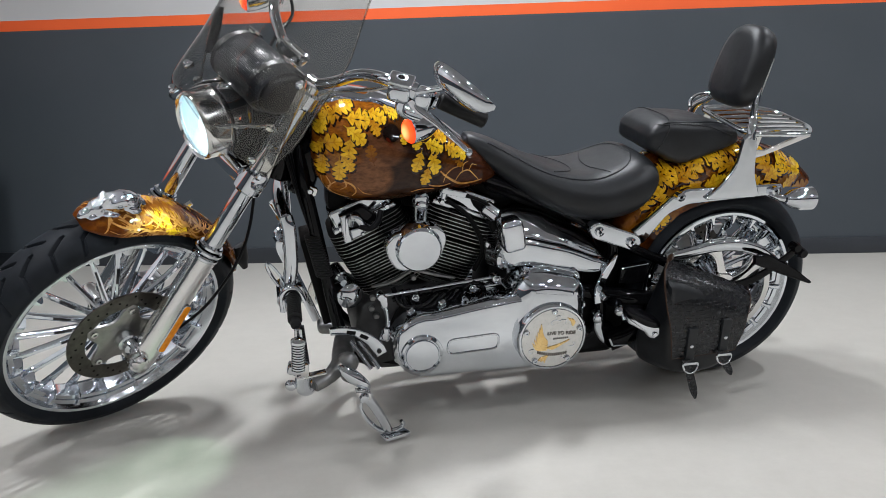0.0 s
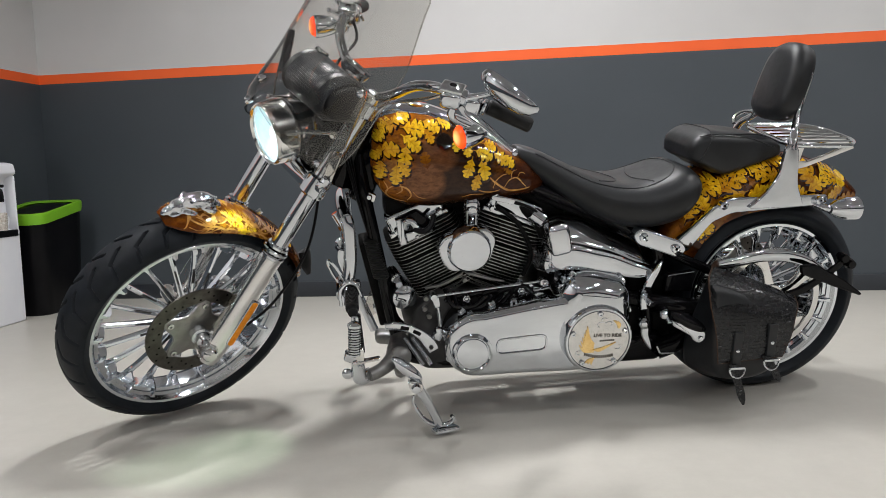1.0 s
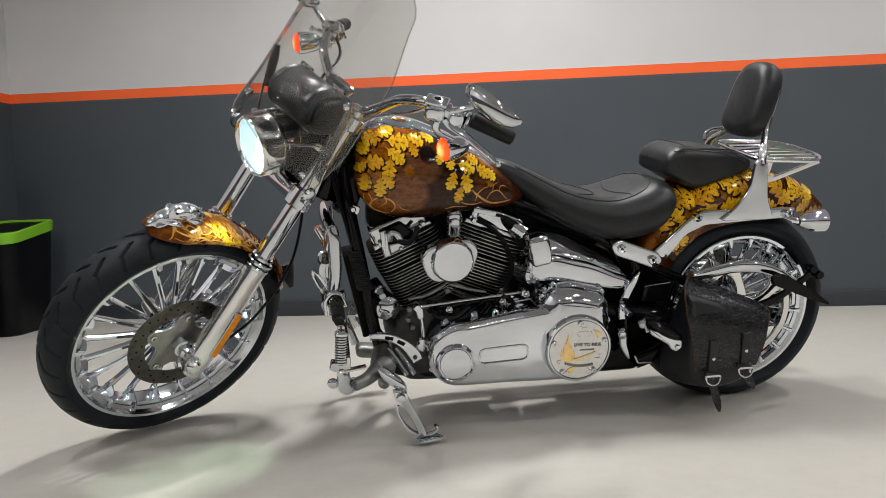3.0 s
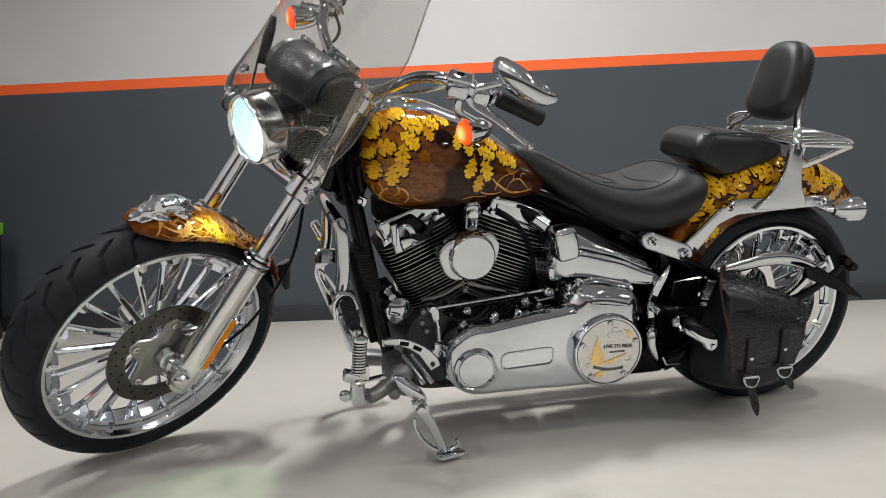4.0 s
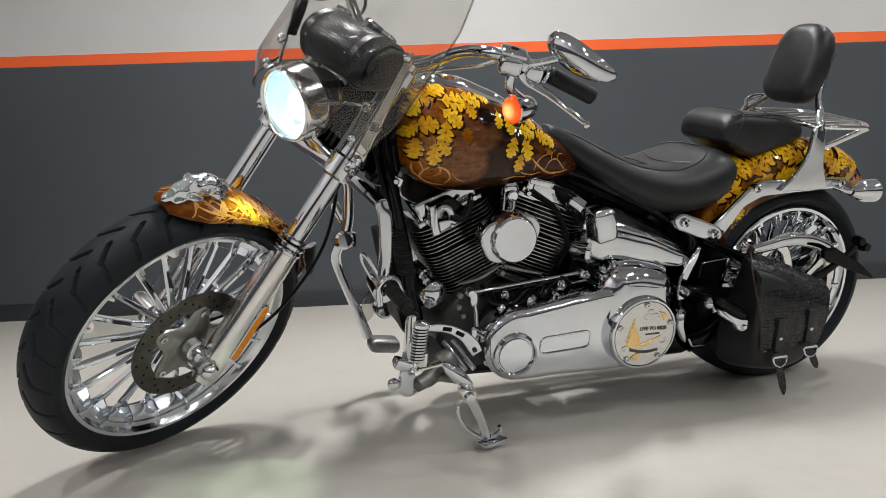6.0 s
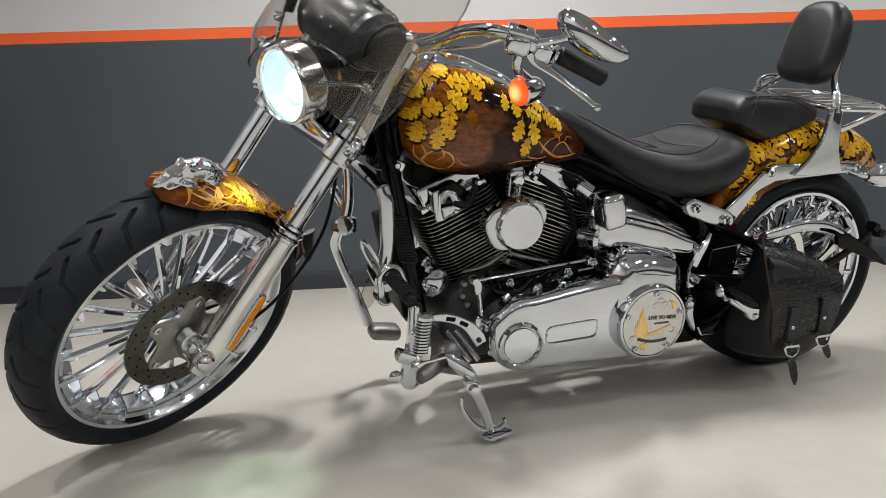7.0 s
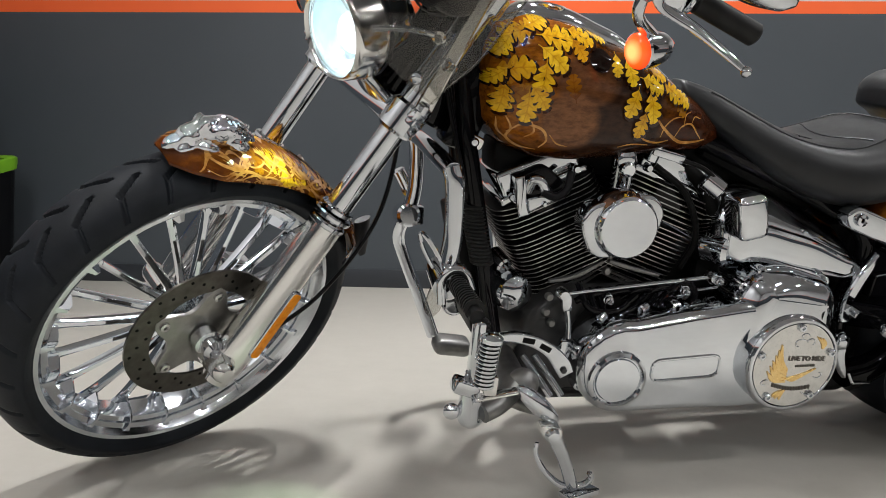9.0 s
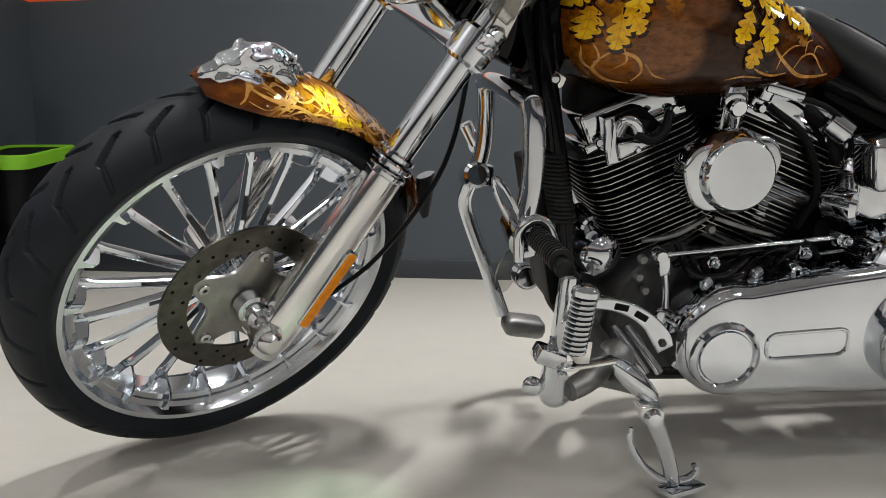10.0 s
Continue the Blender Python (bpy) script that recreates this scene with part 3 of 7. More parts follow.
front_wheel = wheel("front_wheel", WF, 0.290, 0.048, 0.352, 20, STEER, "chrome multi-spoke front wheel turned to full lock", 28, 1456, -0.004, 0.024, 0.008, 0.066, 0.042, 0.64)
rear_wheel = wheel("rear_wheel", WR, 0.2445, 0.105, 0.325, 20, None, "chrome multi-spoke rear wheel with a wide tyre", 16, 200, -0.03, -0.085, 0.0, 0.120, 0.06, 0.35)


def brake_disc(wh, centre, y, r, side):
    b = B()
    lathe(b, [(r, y), (r, y + 0.005), (r * 0.69, y + 0.005), (r * 0.69, y)], centre, (0, 1, 0), 64, True)
    disc = part("brake_disc", b, STEEL, wh, "brushed steel brake disc drilled with holes")
    # black dots on the solid disc stand for the darkness inside drilled holes
    h = B()
    for k in range(40):
        a = 2 * math.pi * k / 40
        rr = r * (0.76 + 0.085 * (k % 3))
        p = centre + Vector((rr * math.cos(a), y, rr * math.sin(a)))
        lathe(h, [(0, -0.0006), (0.0032, -0.0006), (0.0036, 0.001)], p, (0, 1, 0), 8)
    tagged(part("hole_dot", h, BLACK_ENGINE, wh), kind="stuff")
    c = B()
    star = []
    for k in range(50):
        a = 2 * math.pi * k / 50
        lobe = 0.5 + 0.5 * math.cos(5 * a)
        rr = r * (0.46 + 0.28 * lobe ** 1.5)
        star.append(Vector((rr * math.cos(a), rr * math.sin(a))))
    plate(c, [Vector((p.x + centre.x, p.y + centre.z)) for p in star], y + 0.006, y - 0.002, 0.002)
    part("disc_carrier", c, CARRIER, wh, "satin disc carrier with five arms")
    first = None
    for k in range(5):
        a = 2 * math.pi * k / 5
        m = Matrix.Translation(centre + Vector((r * 0.62 * math.cos(a), y - 0.002, r * 0.62 * math.sin(a))))
        if first is None:
            q = B()
            lathe(q, [(0.003, -0.003), (0.004, -0.007), (0.009, -0.006), (0.010, 0.0), (0.010, 0.004)], (0, 0, 0), (0, 1, 0), 14)
            first = part("disc_bolt", q, WORN_CHROME, wh, basis=m)
        else:
            again(first, "disc_bolt", wh, m)


brake_disc(front_wheel, WF, -0.072, 0.146, -1)
brake_disc(rear_wheel, WR, 0.125, 0.146, 1)
b = B()
lathe(b, [(0.0, -0.128), (0.012, -0.128), (0.019, -0.120), (0.019, -0.102), (0.026, -0.100), (0.026, -0.078), (0.020, -0.076)], WF, (0, 1, 0), 24)
part("axle_spacer", b, CHROME, front_wheel)

# fork
FA, FB = Vector((-1.745, 0, 0.300)), Vector((-1.300, 0, 0.990))
FD = (FB - FA).normalized()


def along(s, y=0.0, off=0.0):
    """A point s metres up the fork, off metres ahead of it."""
    return FA + FD * s + Vector((0, y, 0)) + Vector((-FD.z, 0, FD.x)) * off


for y in (-0.122, 0.122):
    s = -1 if y < 0 else 1
    b = B()
    tube(b, [along(-0.035, y), along(0.0, y), along(0.06, y), along(0.20, y), along(0.335, y), along(0.345, y)], [0.026, 0.034, 0.037, 0.035, 0.033, 0.031], 24, 3)
    leg = part("fork_leg", b, POLISHED, bike, "polished aluminium lower fork leg", STEER)
    b = B()
    for h, r in ((0.335, 0.036), (0.352, 0.038), (0.366, 0.033)):
        rod(b, along(h, y), along(h + 0.012, y), r, 28, 0.003)
    part("fork_collar", b, CHROME, leg, "chrome collar")
    b = B()
    box(b, along(0.32, y * 0.8, -0.03), (0.03, 0.035, 0.07), 0.008, Matrix.Rotation(radians(33), 4, "Y"))
    part("fender_mount", b, POLISHED, leg)
    b = B()
    rod(b, along(0.37, y), along(0.86, y), 0.0245, 28)
    part("fork_tube", b, CHROME, bike, "chrome fork tube", STEER)
    b = B()
    lathe(b, [(0.0, s * 0.046), (0.014, s * 0.046), (0.020, s * 0.040), (0.023, s * 0.030), (0.024, 0.0), (0.024, -s * 0.03)], Vector((-1.765, y, 0.322)), (0, 1, 0), 28)
    part("axle_cap", b, POLISHED, leg, "polished axle end cap")
    # amber reflector on the lower leg
    b = B()
    ra = Matrix.Rotation(-math.atan2(FD.z, FD.x), 4, "Y")
    mid = along(0.128, y + s * 0.033, -0.006)
    outline = rounded([(-0.078, -0.012), (0.078, -0.012), (0.078, 0.012), (-0.078, 0.012)], 0.012)
    plate(b, outline, 0, s * 0.008, 0.002, Matrix.Translation(mid) @ ra)
    fr = part("reflector_frame", b, CHROME, leg)
    b = B()
    plate(b, inset(outline, 0.0025), s * 0.006, s * 0.0105, 0.002, Matrix.Translation(mid) @ ra)
    part("reflector", b, AMBER, leg, "long amber side reflector")

# triple clamps and headlamp bracket
b = B()
for y in (-0.122, 0.122):
    rod(b, along(0.545, y), along(0.605, y), 0.036, 28, 0.006)
box(b, along(0.575, 0, 0.0), (0.055, 0.23, 0.05), 0.012, Matrix.Rotation(radians(33), 4, "Y"))
lower_clamp = part("lower_fork_clamp", b, CHROME, bike, "chrome lower fork clamp", STEER)
b = B()
for y in (-0.122, 0.122):
    rod(b, along(0.80, y), along(0.845, y), 0.036, 28, 0.006)
    rod(b, along(0.845, y), along(0.862, y), 0.022, 20, 0.005)
box(b, along(0.82, 0, -0.02), (0.07, 0.24, 0.04), 0.012, Matrix.Rotation(radians(33), 4, "Y"))
part("upper_fork_clamp", b, CHROME, bike, "chrome upper fork clamp", STEER)
b = B()
rod(b, along(0.585, 0, -0.05), along(0.84, 0, -0.05), 0.032, 20)
part("steering_stem", b, BLACK_GLOSS, bike, "", STEER)
b = B()
tube(b, [along(0.585, -0.10, 0.03), along(0.60, 0, 0.055), along(0.585, 0.10, 0.03)], 0.009, 12)
tube(b, [along(0.60, 0.0, 0.05), along(0.63, 0, 0.1)], 0.013, 12)
part("headlight_stay", b, CHROME, bike, "", STEER)

# headlight
HC = Vector((-1.510, 0, 0.897))
HA = Vector((-1, 0, -0.06)).normalized()
b = B()
lathe(b, [(0.0, -0.150), (0.026, -0.146), (0.052, -0.130), (0.067, -0.10), (0.074, -0.06), (0.076, -0.02), (0.077, 0.0)], HC, HA, 48)
head = part("headlight", b, CHROME, bike, "lit round headlight with a chrome bezel", STEER)
b = B()
lathe(b, [(0.074, -0.050), (0.0870, -0.048), (0.0890, -0.043), (0.0890, -0.039), (0.0850, 0.004), (0.0840, 0.012), (0.080, 0.017), (0.076, 0.013), (0.073, 0.004), (0.077, -0.02)], HC, HA, 56)
part("bezel", b, POLISHED, head, "deep chrome bezel ring")
# black ring put in for the dark groove between bezel and shell
b = B()
lathe(b, [(0.074, -0.050), (0.0855, -0.050), (0.0855, -0.056), (0.074, -0.056)], HC, HA, 48, True)
part("groove_ring", b, BLACK_PLASTIC, head, "dark ring for the groove behind the bezel")
b = B()
lathe(b, [(0.074, 0.006), (0.068, -0.012), (0.050, -0.036), (0.03, -0.048), (0.0, -0.052)], HC, HA, 40)
part("reflector_bowl", b, lamp_glow("headlight glow", HC + Vector((-0.005, -0.016, -0.008)), 0.112, [(0.10, (0.56, 0.75, 0.78)), (0.28, (0.86, 0.97, 1.0)), (0.44, (1.0, 1.0, 1.0))], 0.15, 1.20, 0.95), head, "glowing reflector bowl")
b = B()
lathe(b, [(0.0, 0.012), (0.019, 0.010), (0.032, 0.000), (0.037, -0.011), (0.032, -0.018), (0.0, -0.020)], HC - HA * 0.016 + Vector((0, -0.010, -0.004)), HA, 32)
part("bulb", b, BULB_GLOW, head, "bright white projector lamp")
b = B()
lathe(b, [(0.074, 0.006), (0.067, 0.013), (0.050, 0.021), (0.026, 0.025), (0.0, 0.026)], HC, HA, 40)
lens = part("lens", b, CLEAR, head, "clear domed lens")
lens.visible_shadow = False

for s in (-1, 1):
    b = B()
    tube(b, [(-1.500, s * 0.078, 0.935), (-1.445, s * 0.100, 0.940), (-1.385, s * 0.112, 0.928)], [0.006, 0.0055, 0.006], 10)
    part("headlight_arm", b, CHROME, head, "slim chrome headlight arm")
    b = B()
    lathe(b, [(0.0, 0.012), (0.006, 0.012), (0.007, 0.008), (0.0125, 0.006), (0.0135, 0.0), (0.006, -0.004)], (-1.383, s * 0.115, 0.928), (-0.75, s * 0.65, -0.1), 18)
    part("arm_bolt", b, POLISHED, head)

# windshield
def shield_point(u, v):
    z = 0.845 + 0.575 * v
    w = interp(v, [(0, 0.185), (0.15, 0.205), (0.5, 0.222), (0.8, 0.21), (0.93, 0.18), (1.0, 0.12)])
    x = -1.385 + (z - 0.919) * 0.46 - 0.125 * (1 - (u * w / 0.2) ** 2)
    k = min(1.0, max(0.0, (1.25 - z) / 0.3)) * min(1.0, max(0.0, (z - 0.80) / 0.13))
    x -= k * (0.03 + 0.2 * u * w)
    if v < 0.35:
        z += 0.17 * (1 - abs(u)) ** 1.0 * (1 - v / 0.35)
    return Vector((x, u * w, z))


b = B()
for off in (0.0, 0.004):
    rows = [[shield_point(-1 + 2 * i / 24, j / 24) + Vector((off, 0, 0)) for i in range(25)] for j in range(25)]
    quads(b, rows, False, False)
shield = part("windshield", b, SCREEN, bike, "lightly smoked clear acrylic windshield", STEER, 60)
shield.visible_shadow = False
b = B()
edge = [shield_point(-1 + 2 * i / 24, 0) for i in range(25)] + [shield_point(1, j / 24) for j in range(1, 25)] + [shield_point(1 - 2 * i / 24, 1) for i in range(1, 25)] + [shield_point(-1, 1 - j / 24) for j in range(1, 24)]
tube(b, edge + [edge[0]], 0.0022, 6, 1)
part("edge", b, SCREEN, shield, "bright cut edge of the acrylic")
for s in (-1, 1):
    hi, lo = shield_point(s * 0.79, 0.40) + Vector((0.012, 0, 0)), along(0.585, s * 0.158, 0.004)
    d = (lo - hi).normalized()
    n = Vector((-0.85, s * 0.5, 0.1))
    w = d.cross(n).normalized()
    n = w.cross(d).normalized()
    b = B()
    rows = []
    for k in range(13):
        t = k / 12
        half = 0.0085 * math.sqrt(max(0.08, 1 - (1 - min(1, t * 12)) ** 2)) + 0.006 * t
        c = hi.lerp(lo, t) + n * 0.006 * math.sin(math.pi * t)
        rows.append([c - w * half, c - w * (half - 0.002) + n * 0.0025, c + w * (half - 0.002) + n * 0.0025, c + w * half, c + w * half - n * 0.003, c - w * half - n * 0.003])
    quads(b, rows)
    part("shield_bracket", b, POLISHED, shield, "flat polished mounting strip")
    b = B()
    box(b, lo + d * -0.012 + n * 0.008, (0.030, 0.020, 0.044), 0.005, Matrix.Rotation(radians(33), 4, "Y"), 2)
    box(b, lo + d * -0.012 + n * 0.014, (0.040, 0.014, 0.020), 0.004, Matrix.Rotation(radians(33), 4, "Y"), 2)
    part("bracket_clamp", b, CHROME, shield, "chrome clamp on the fork")
    b = B()
    box(b, hi.lerp(lo, 0.62) + n * 0.010, (0.026, 0.016, 0.018), 0.004, Matrix.Rotation(radians(20), 4, "Y"), 2)
    rod(b, hi.lerp(lo, 0.62) + n * 0.012 - w * 0.018, hi.lerp(lo, 0.62) + n * 0.012 + w * 0.018, 0.006, 12, 0.002)
    part("bracket_latch", b, CHROME, shield, "small chrome latch")
    for p in ((shield_point(-0.79, 0.385), shield_point(-0.85, 0.025)) if s < 0 else (shield_point(0.30, 0.26), shield_point(0.22, 0.03))):
        b = B()
        lathe(b, [(0, 0.006), (0.004, 0.006), (0.0045, 0.010), (0.008, 0.009), (0.011, 0.005), (0.0115, 0.0), (0.006, -0.012)], p, (-0.85, s * 0.5, -0.2), 18)
        part("shield_bolt", b, CHROME, shield)
b = B()
tube(b, [(-1.39, 0.16, 0.985), (-1.375, 0.15, 1.06), (-1.36, 0.165, 1.10)], [0.015, 0.012, 0.012], 10, 5, 0.5)
part("support_arm", b, BLACK_GLOSS, shield, "black support arm")

# handlebar and controls
b = B()
tube(b, [(-1.155, -0.345, 1.105), (-1.185, -0.29, 1.108), (-1.195, -0.20, 1.075), (-1.205, -0.11, 1.005), (-1.225, -0.05, 0.972), (-1.23, 0, 0.968), (-1.225, 0.05, 0.972), (-1.205, 0.11, 0.995), (-1.18, 0.20, 1.045), (-1.13, 0.26, 1.075), (-1.09, 0.30, 1.075)], 0.0145, 16, 6)
part("handlebar", b, CHROME, bike, "swept chrome handlebar", STEER)
b = B()
for y in (-0.055, 0.055):
    tube(b, [along(0.80, y, -0.05), (-1.235, y, 0.985)], [0.022, 0.020], 16, 1)
    rod(b, (-1.228, y - 0.018, 0.972), (-1.228, y + 0.018, 0.972), 0.025, 20, 0.004)
part("riser", b, CHROME, bike, "chrome handlebar riser clamp", STEER)
b = B()
lathe(b, [(0.0, -0.02), (0.03, -0.02), (0.045, -0.005), (0.048, 0.012), (0.044, 0.018), (0.040, 0.014), (0.0, 0.013)], (-1.235, 0.03, 1.02), (0.6, -0.1, 0.8), 32)
part("gauge", b, CHROME, bike, "round chrome gauge on the handlebar riser", STEER)


def control(s, name, o, so):
    """Hand controls on one side: clamp, reservoir, grip, lever, mirror and turn signal."""
    o, so = Vector(o), Vector(so)
    d = Vector((0.70, s * 0.67, -0.25)).normalized()
    b = B()
    rot = Matrix.Rotation(radians(s * -38), 4, "Z")
    box(b, o + Vector((-0.005, 0, -0.012)), (0.050, 0.056, 0.048), 0.016, rot, 3)
    rod(b, o - d * 0.005, o + d * 0.035, 0.022, 18, 0.004)
    ctl = part(name, b, CHROME, bike, "chrome hand control with a reservoir cap", STEER)
    b = B()
    box(b, o + Vector((-0.006, 0, 0.018)), (0.054, 0.060, 0.012), 0.006, rot, 3)
    rod(b, o + Vector((-0.006, 0, 0.023)), o + Vector((-0.006, 0, 0.0255)), 0.014, 18, 0.001)
    part("reservoir_cap", b, CHROME, ctl)
    b = B()
    rod(b, o + Vector((-0.006, 0, 0.0256)), o + Vector((-0.006, 0, 0.0262)), 0.009, 16)
    part("sight_glass", b, BLACK_GLOSS, ctl)
    b = B()
    box(b, o + d * 0.055 + Vector((0, 0, -0.008)), (0.05, 0.042, 0.05), 0.012, rot, 3)
    for k in range(3):
        box(b, o + d * (0.045 + 0.012 * k) + Vector((0.026, s * -0.015, -0.012 - 0.006 * k)), (0.008, 0.008, 0.01), 0.002, rot)
    part("switch_housing", b, CHROME, ctl)
    b = B()
    rod(b, o + d * 0.092 + Vector((0, 0, 0.006)), o + d * 0.214 + Vector((0, 0, 0.006)), 0.0195, 24, 0.004)
    part("grip", b, SOFT_RUBBER, ctl, "black rubber hand grip")
    b = B()
    rod(b, o + d * 0.078, o + d * 0.088, 0.022, 24, 0.003)
    part("grip_collar", b, CHROME, ctl)
    b = B()
    e = Vector((0.018, s * 0.045, -0.036))
    tip = o + Vector((0.053, s * 0.197, -0.073))
    tube(b, [o + e * 0.6, o + e, (o + e).lerp(tip, 0.35) + Vector((0, 0, 0.004)), (o + e).lerp(tip, 0.7) + Vector((0, 0, 0.003)), tip], [0.014, 0.012, 0.0095, 0.0075, 0.0055], 12, 6, 0.7)
    ball(b, tip, (0.009, 0.009, 0.009), 12)
    part("lever", b, CHROME, ctl, "chrome lever with a ball end")
    b = B()
    mo = o + (Vector((0.073, -0.12, 0.050)) if s < 0 else Vector((-0.040, 0.10, 0.085)))
    tube(b, [o + Vector((0.01, s * 0.022, -0.005)), o.lerp(mo, 0.42) + Vector((0, 0, -0.010)), o.lerp(mo, 0.76)], [0.009, 0.008, 0.007], 12)
    part("mirror_stem", b, CHROME, ctl)
    b = B()
    rows = []
    mx, my = Vector((0.22, s * 0.95, -0.16)).normalized(), Vector((-0.62, 0.0, 0.78))
    my = (my - mx * my.dot(mx)).normalized()
    mz = mx.cross(my) * s
    for lift, sc in ((-0.036, 0.30), (-0.032, 0.62), (-0.020, 0.88), (-0.004, 1.0), (0.006, 0.98), (0.006, 0.90), (0.002, 0.88)):
        row = []
        for k in range(28):
            a = 2 * math.pi * k / 28
            px = 0.088 * math.cos(a)
            py = 0.038 * math.sin(a) * (1 - 0.28 * math.cos(a))
            row.append(mo + (mx * px + my * py) * sc + mz * lift)
        rows.append(row)
    quads(b, rows)
    part("mirror", b, CHROME, ctl, "teardrop chrome mirror")
    # turn signal below the control
    b = B()
    tube(b, [o + Vector((-0.005, s * 0.01, -0.02)), o + Vector((-0.004, s * 0.015, -0.06)), so + Vector((0.030, 0, 0.02))], [0.012, 0.010, 0.012], 12)
    sa = Vector((-1, 0.16 if s < 0 else 0.36, -0.1)).normalized()
    lathe(b, [(0.0, -0.075), (0.014, -0.070), (0.026, -0.052), (0.032, -0.025), (0.034, 0.0), (0.031, 0.003)], so, sa, 28)
    sig = part("turn_signal", b, CHROME, ctl, "bullet turn signal with a lit amber lens")
    b = B()
    lathe(b, [(0.031, 0.0), (0.030, 0.006), (0.022, 0.014), (0.010, 0.018), (0.0, 0.019)], so, sa, 24)
    part("signal_lens", b, signal_glow(so + sa * 0.010), ctl, "lit amber lens")
    b = B()
    for k in range(3):
        tube(b, [o + Vector((0.0, s * -0.02, -0.01 + 0.005 * k)), o + Vector((-0.02, s * -0.08, -0.05)), Vector((-1.24, s * 0.12, 0.99)), Vector((-1.27, s * 0.05, 0.90))], 0.0035 + 0.001 * (k == 1), 8, 6)
    part("control_cable", b, DARK_STEEL if s > 0 else WORN_CHROME, ctl)


control(-1, "clutch_control", (-1.175, -0.325, 1.110), (-1.135, -0.340, 0.985))
control(1, "brake_control", (-1.105, 0.275, 1.075), (-1.205, 0.300, 1.035))

# ---- front fender ----
def fender_skin(centre, r, a0, a1, half, drop, steps, crown=10, thick=0.003):
    """A fender sheet over a wheel: crown of radius r, skirts of depth drop(t); angles from the rear, degrees."""
    bm = B()
    for off in (0.0, -thick):
        rows = []
        for i in range(steps + 1):
            t = i / steps
            a = radians(a0 + (a1 - a0) * t)
            hw, dr, rr = half(t), drop(t), (r(t) if callable(r) else r) + off
            row = []
            for j in range(2 * crown + 1):
                s = -1 + j / crown
                q = abs(s)
                if q < 0.72:
                    ang = q / 0.72 * math.pi / 2
                    y, d = hw * math.sin(ang) ** 0.9, min(dr, 0.42 * hw) * (1 - math.cos(ang))
                else:
                    y, d = hw, min(dr, 0.42 * hw) + max(0.0, dr - 0.42 * hw) * (q - 0.72) / 0.28 + 1e-5 * q
                row.append(centre + Vector(((rr - d) * math.cos(a), math.copysign(y + off * 0.5, s), (rr - d) * math.sin(a))))
            rows.append(row)
        quads(bm, rows, False, False)
    return bm


ff = fender_skin(WF, lambda t: 0.366 + 0.02 * max(0, (t - 0.5)), 6, 97.5, lambda t: 0.080 * min(1, (0.42 + 4 * t)) * (1 if t < 0.80 else 1 - ((t - 0.80) / 0.20) ** 3 * 0.62),
                 lambda t: interp(t, [(0, 0.028), (0.2, 0.028), (0.5, 0.030), (0.75, 0.033), (0.86, 0.028), (0.94, 0.018), (1.0, 0.008)]), 40)
front_fender = part("front_fender", ff, FENDER_PAINT, bike, "amber brown front fender painted with oak leaves and vines", STEER, 50)
b = B()
for s in (-1, 1):
    tube(b, [(-1.49, s * 0.082, 0.585), (-1.55, s * 0.082, 0.56), (-1.60, s * 0.083, 0.545)], 0.008, 8, 4)
part("fender_bracket", b, POLISHED, front_fender)

# chrome figure on the fender: a plain rounded body
b = B()
for c, r, tilt in (((-1.800, 0, 0.757), (0.062, 0.032, 0.033), 10), ((-1.762, 0, 0.756), (0.055, 0.034, 0.030), 25), ((-1.855, 0, 0.752), (0.036, 0.026, 0.027), -18), ((-1.890, 0, 0.742), (0.028, 0.017, 0.016), -24), ((-1.868, -0.018, 0.738), (0.026, 0.012, 0.012), -10), ((-1.868, 0.018, 0.738), (0.026, 0.012, 0.012), -10),
                   ((-1.822, -0.026, 0.735), (0.032, 0.012, 0.012), 18), ((-1.822, 0.026, 0.735), (0.032, 0.012, 0.012), 18), ((-1.755, -0.030, 0.737), (0.030, 0.014, 0.018), 28), ((-1.755, 0.030, 0.737), (0.030, 0.014, 0.018), 28), ((-1.832, -0.017, 0.782), (0.010, 0.005, 0.013), 40), ((-1.832, 0.017, 0.782), (0.010, 0.005, 0.013), 40), ((-1.726, 0, 0.742), (0.03, 0.022, 0.018), 32)):
    ball(b, c, r, 20, Matrix.Rotation(radians(tilt), 4, "Y"))
for v in b.verts:
    v.co = Vector((-1.727, 0, 0.730)) + Matrix.Rotation(radians(6), 3, "Y") @ Matrix.Diagonal((0.76, 0.86, 0.84)) @ (v.co - Vector((-1.80, 0, 0.750)))
figure = part("fender_ornament", b, CHROME, front_fender, "chrome animal figure mounted on the fender crown")
rm = figure.modifiers.new("merge", "REMESH")
rm.mode, rm.voxel_size, rm.use_smooth_shade = "VOXEL", 0.0028, True
dm = figure.modifiers.new("hammered", "DISPLACE")
dt = bpy.data.textures.new("hammered", "CLOUDS")
dt.noise_scale = 0.012
dm.texture, dm.strength, dm.mid_level, dm.texture_coords = dt, 0.0028, 0.5, "LOCAL"
b = B()
for k in range(18):
    t = k / 17
    x = -1.752 + 0.086 * t
    z = 0.760 + 0.007 * math.sin(math.pi * t) - 0.026 * t
    lathe(b, [(0.0030, -0.004), (0.0026, 0.003), (0.0, 0.0065)], (x, 0, z), (0.4 * t, 0, 1), 6)
tagged(part("crest", b, CHROME, front_fender), kind="stuff")

# ---- painted leaves ----
from mathutils.bvhtree import BVHTree


def tree_of(ob):
    return BVHTree.FromPolygons([v.co for v in ob.data.vertices], [p.vertices for p in ob.data.polygons])


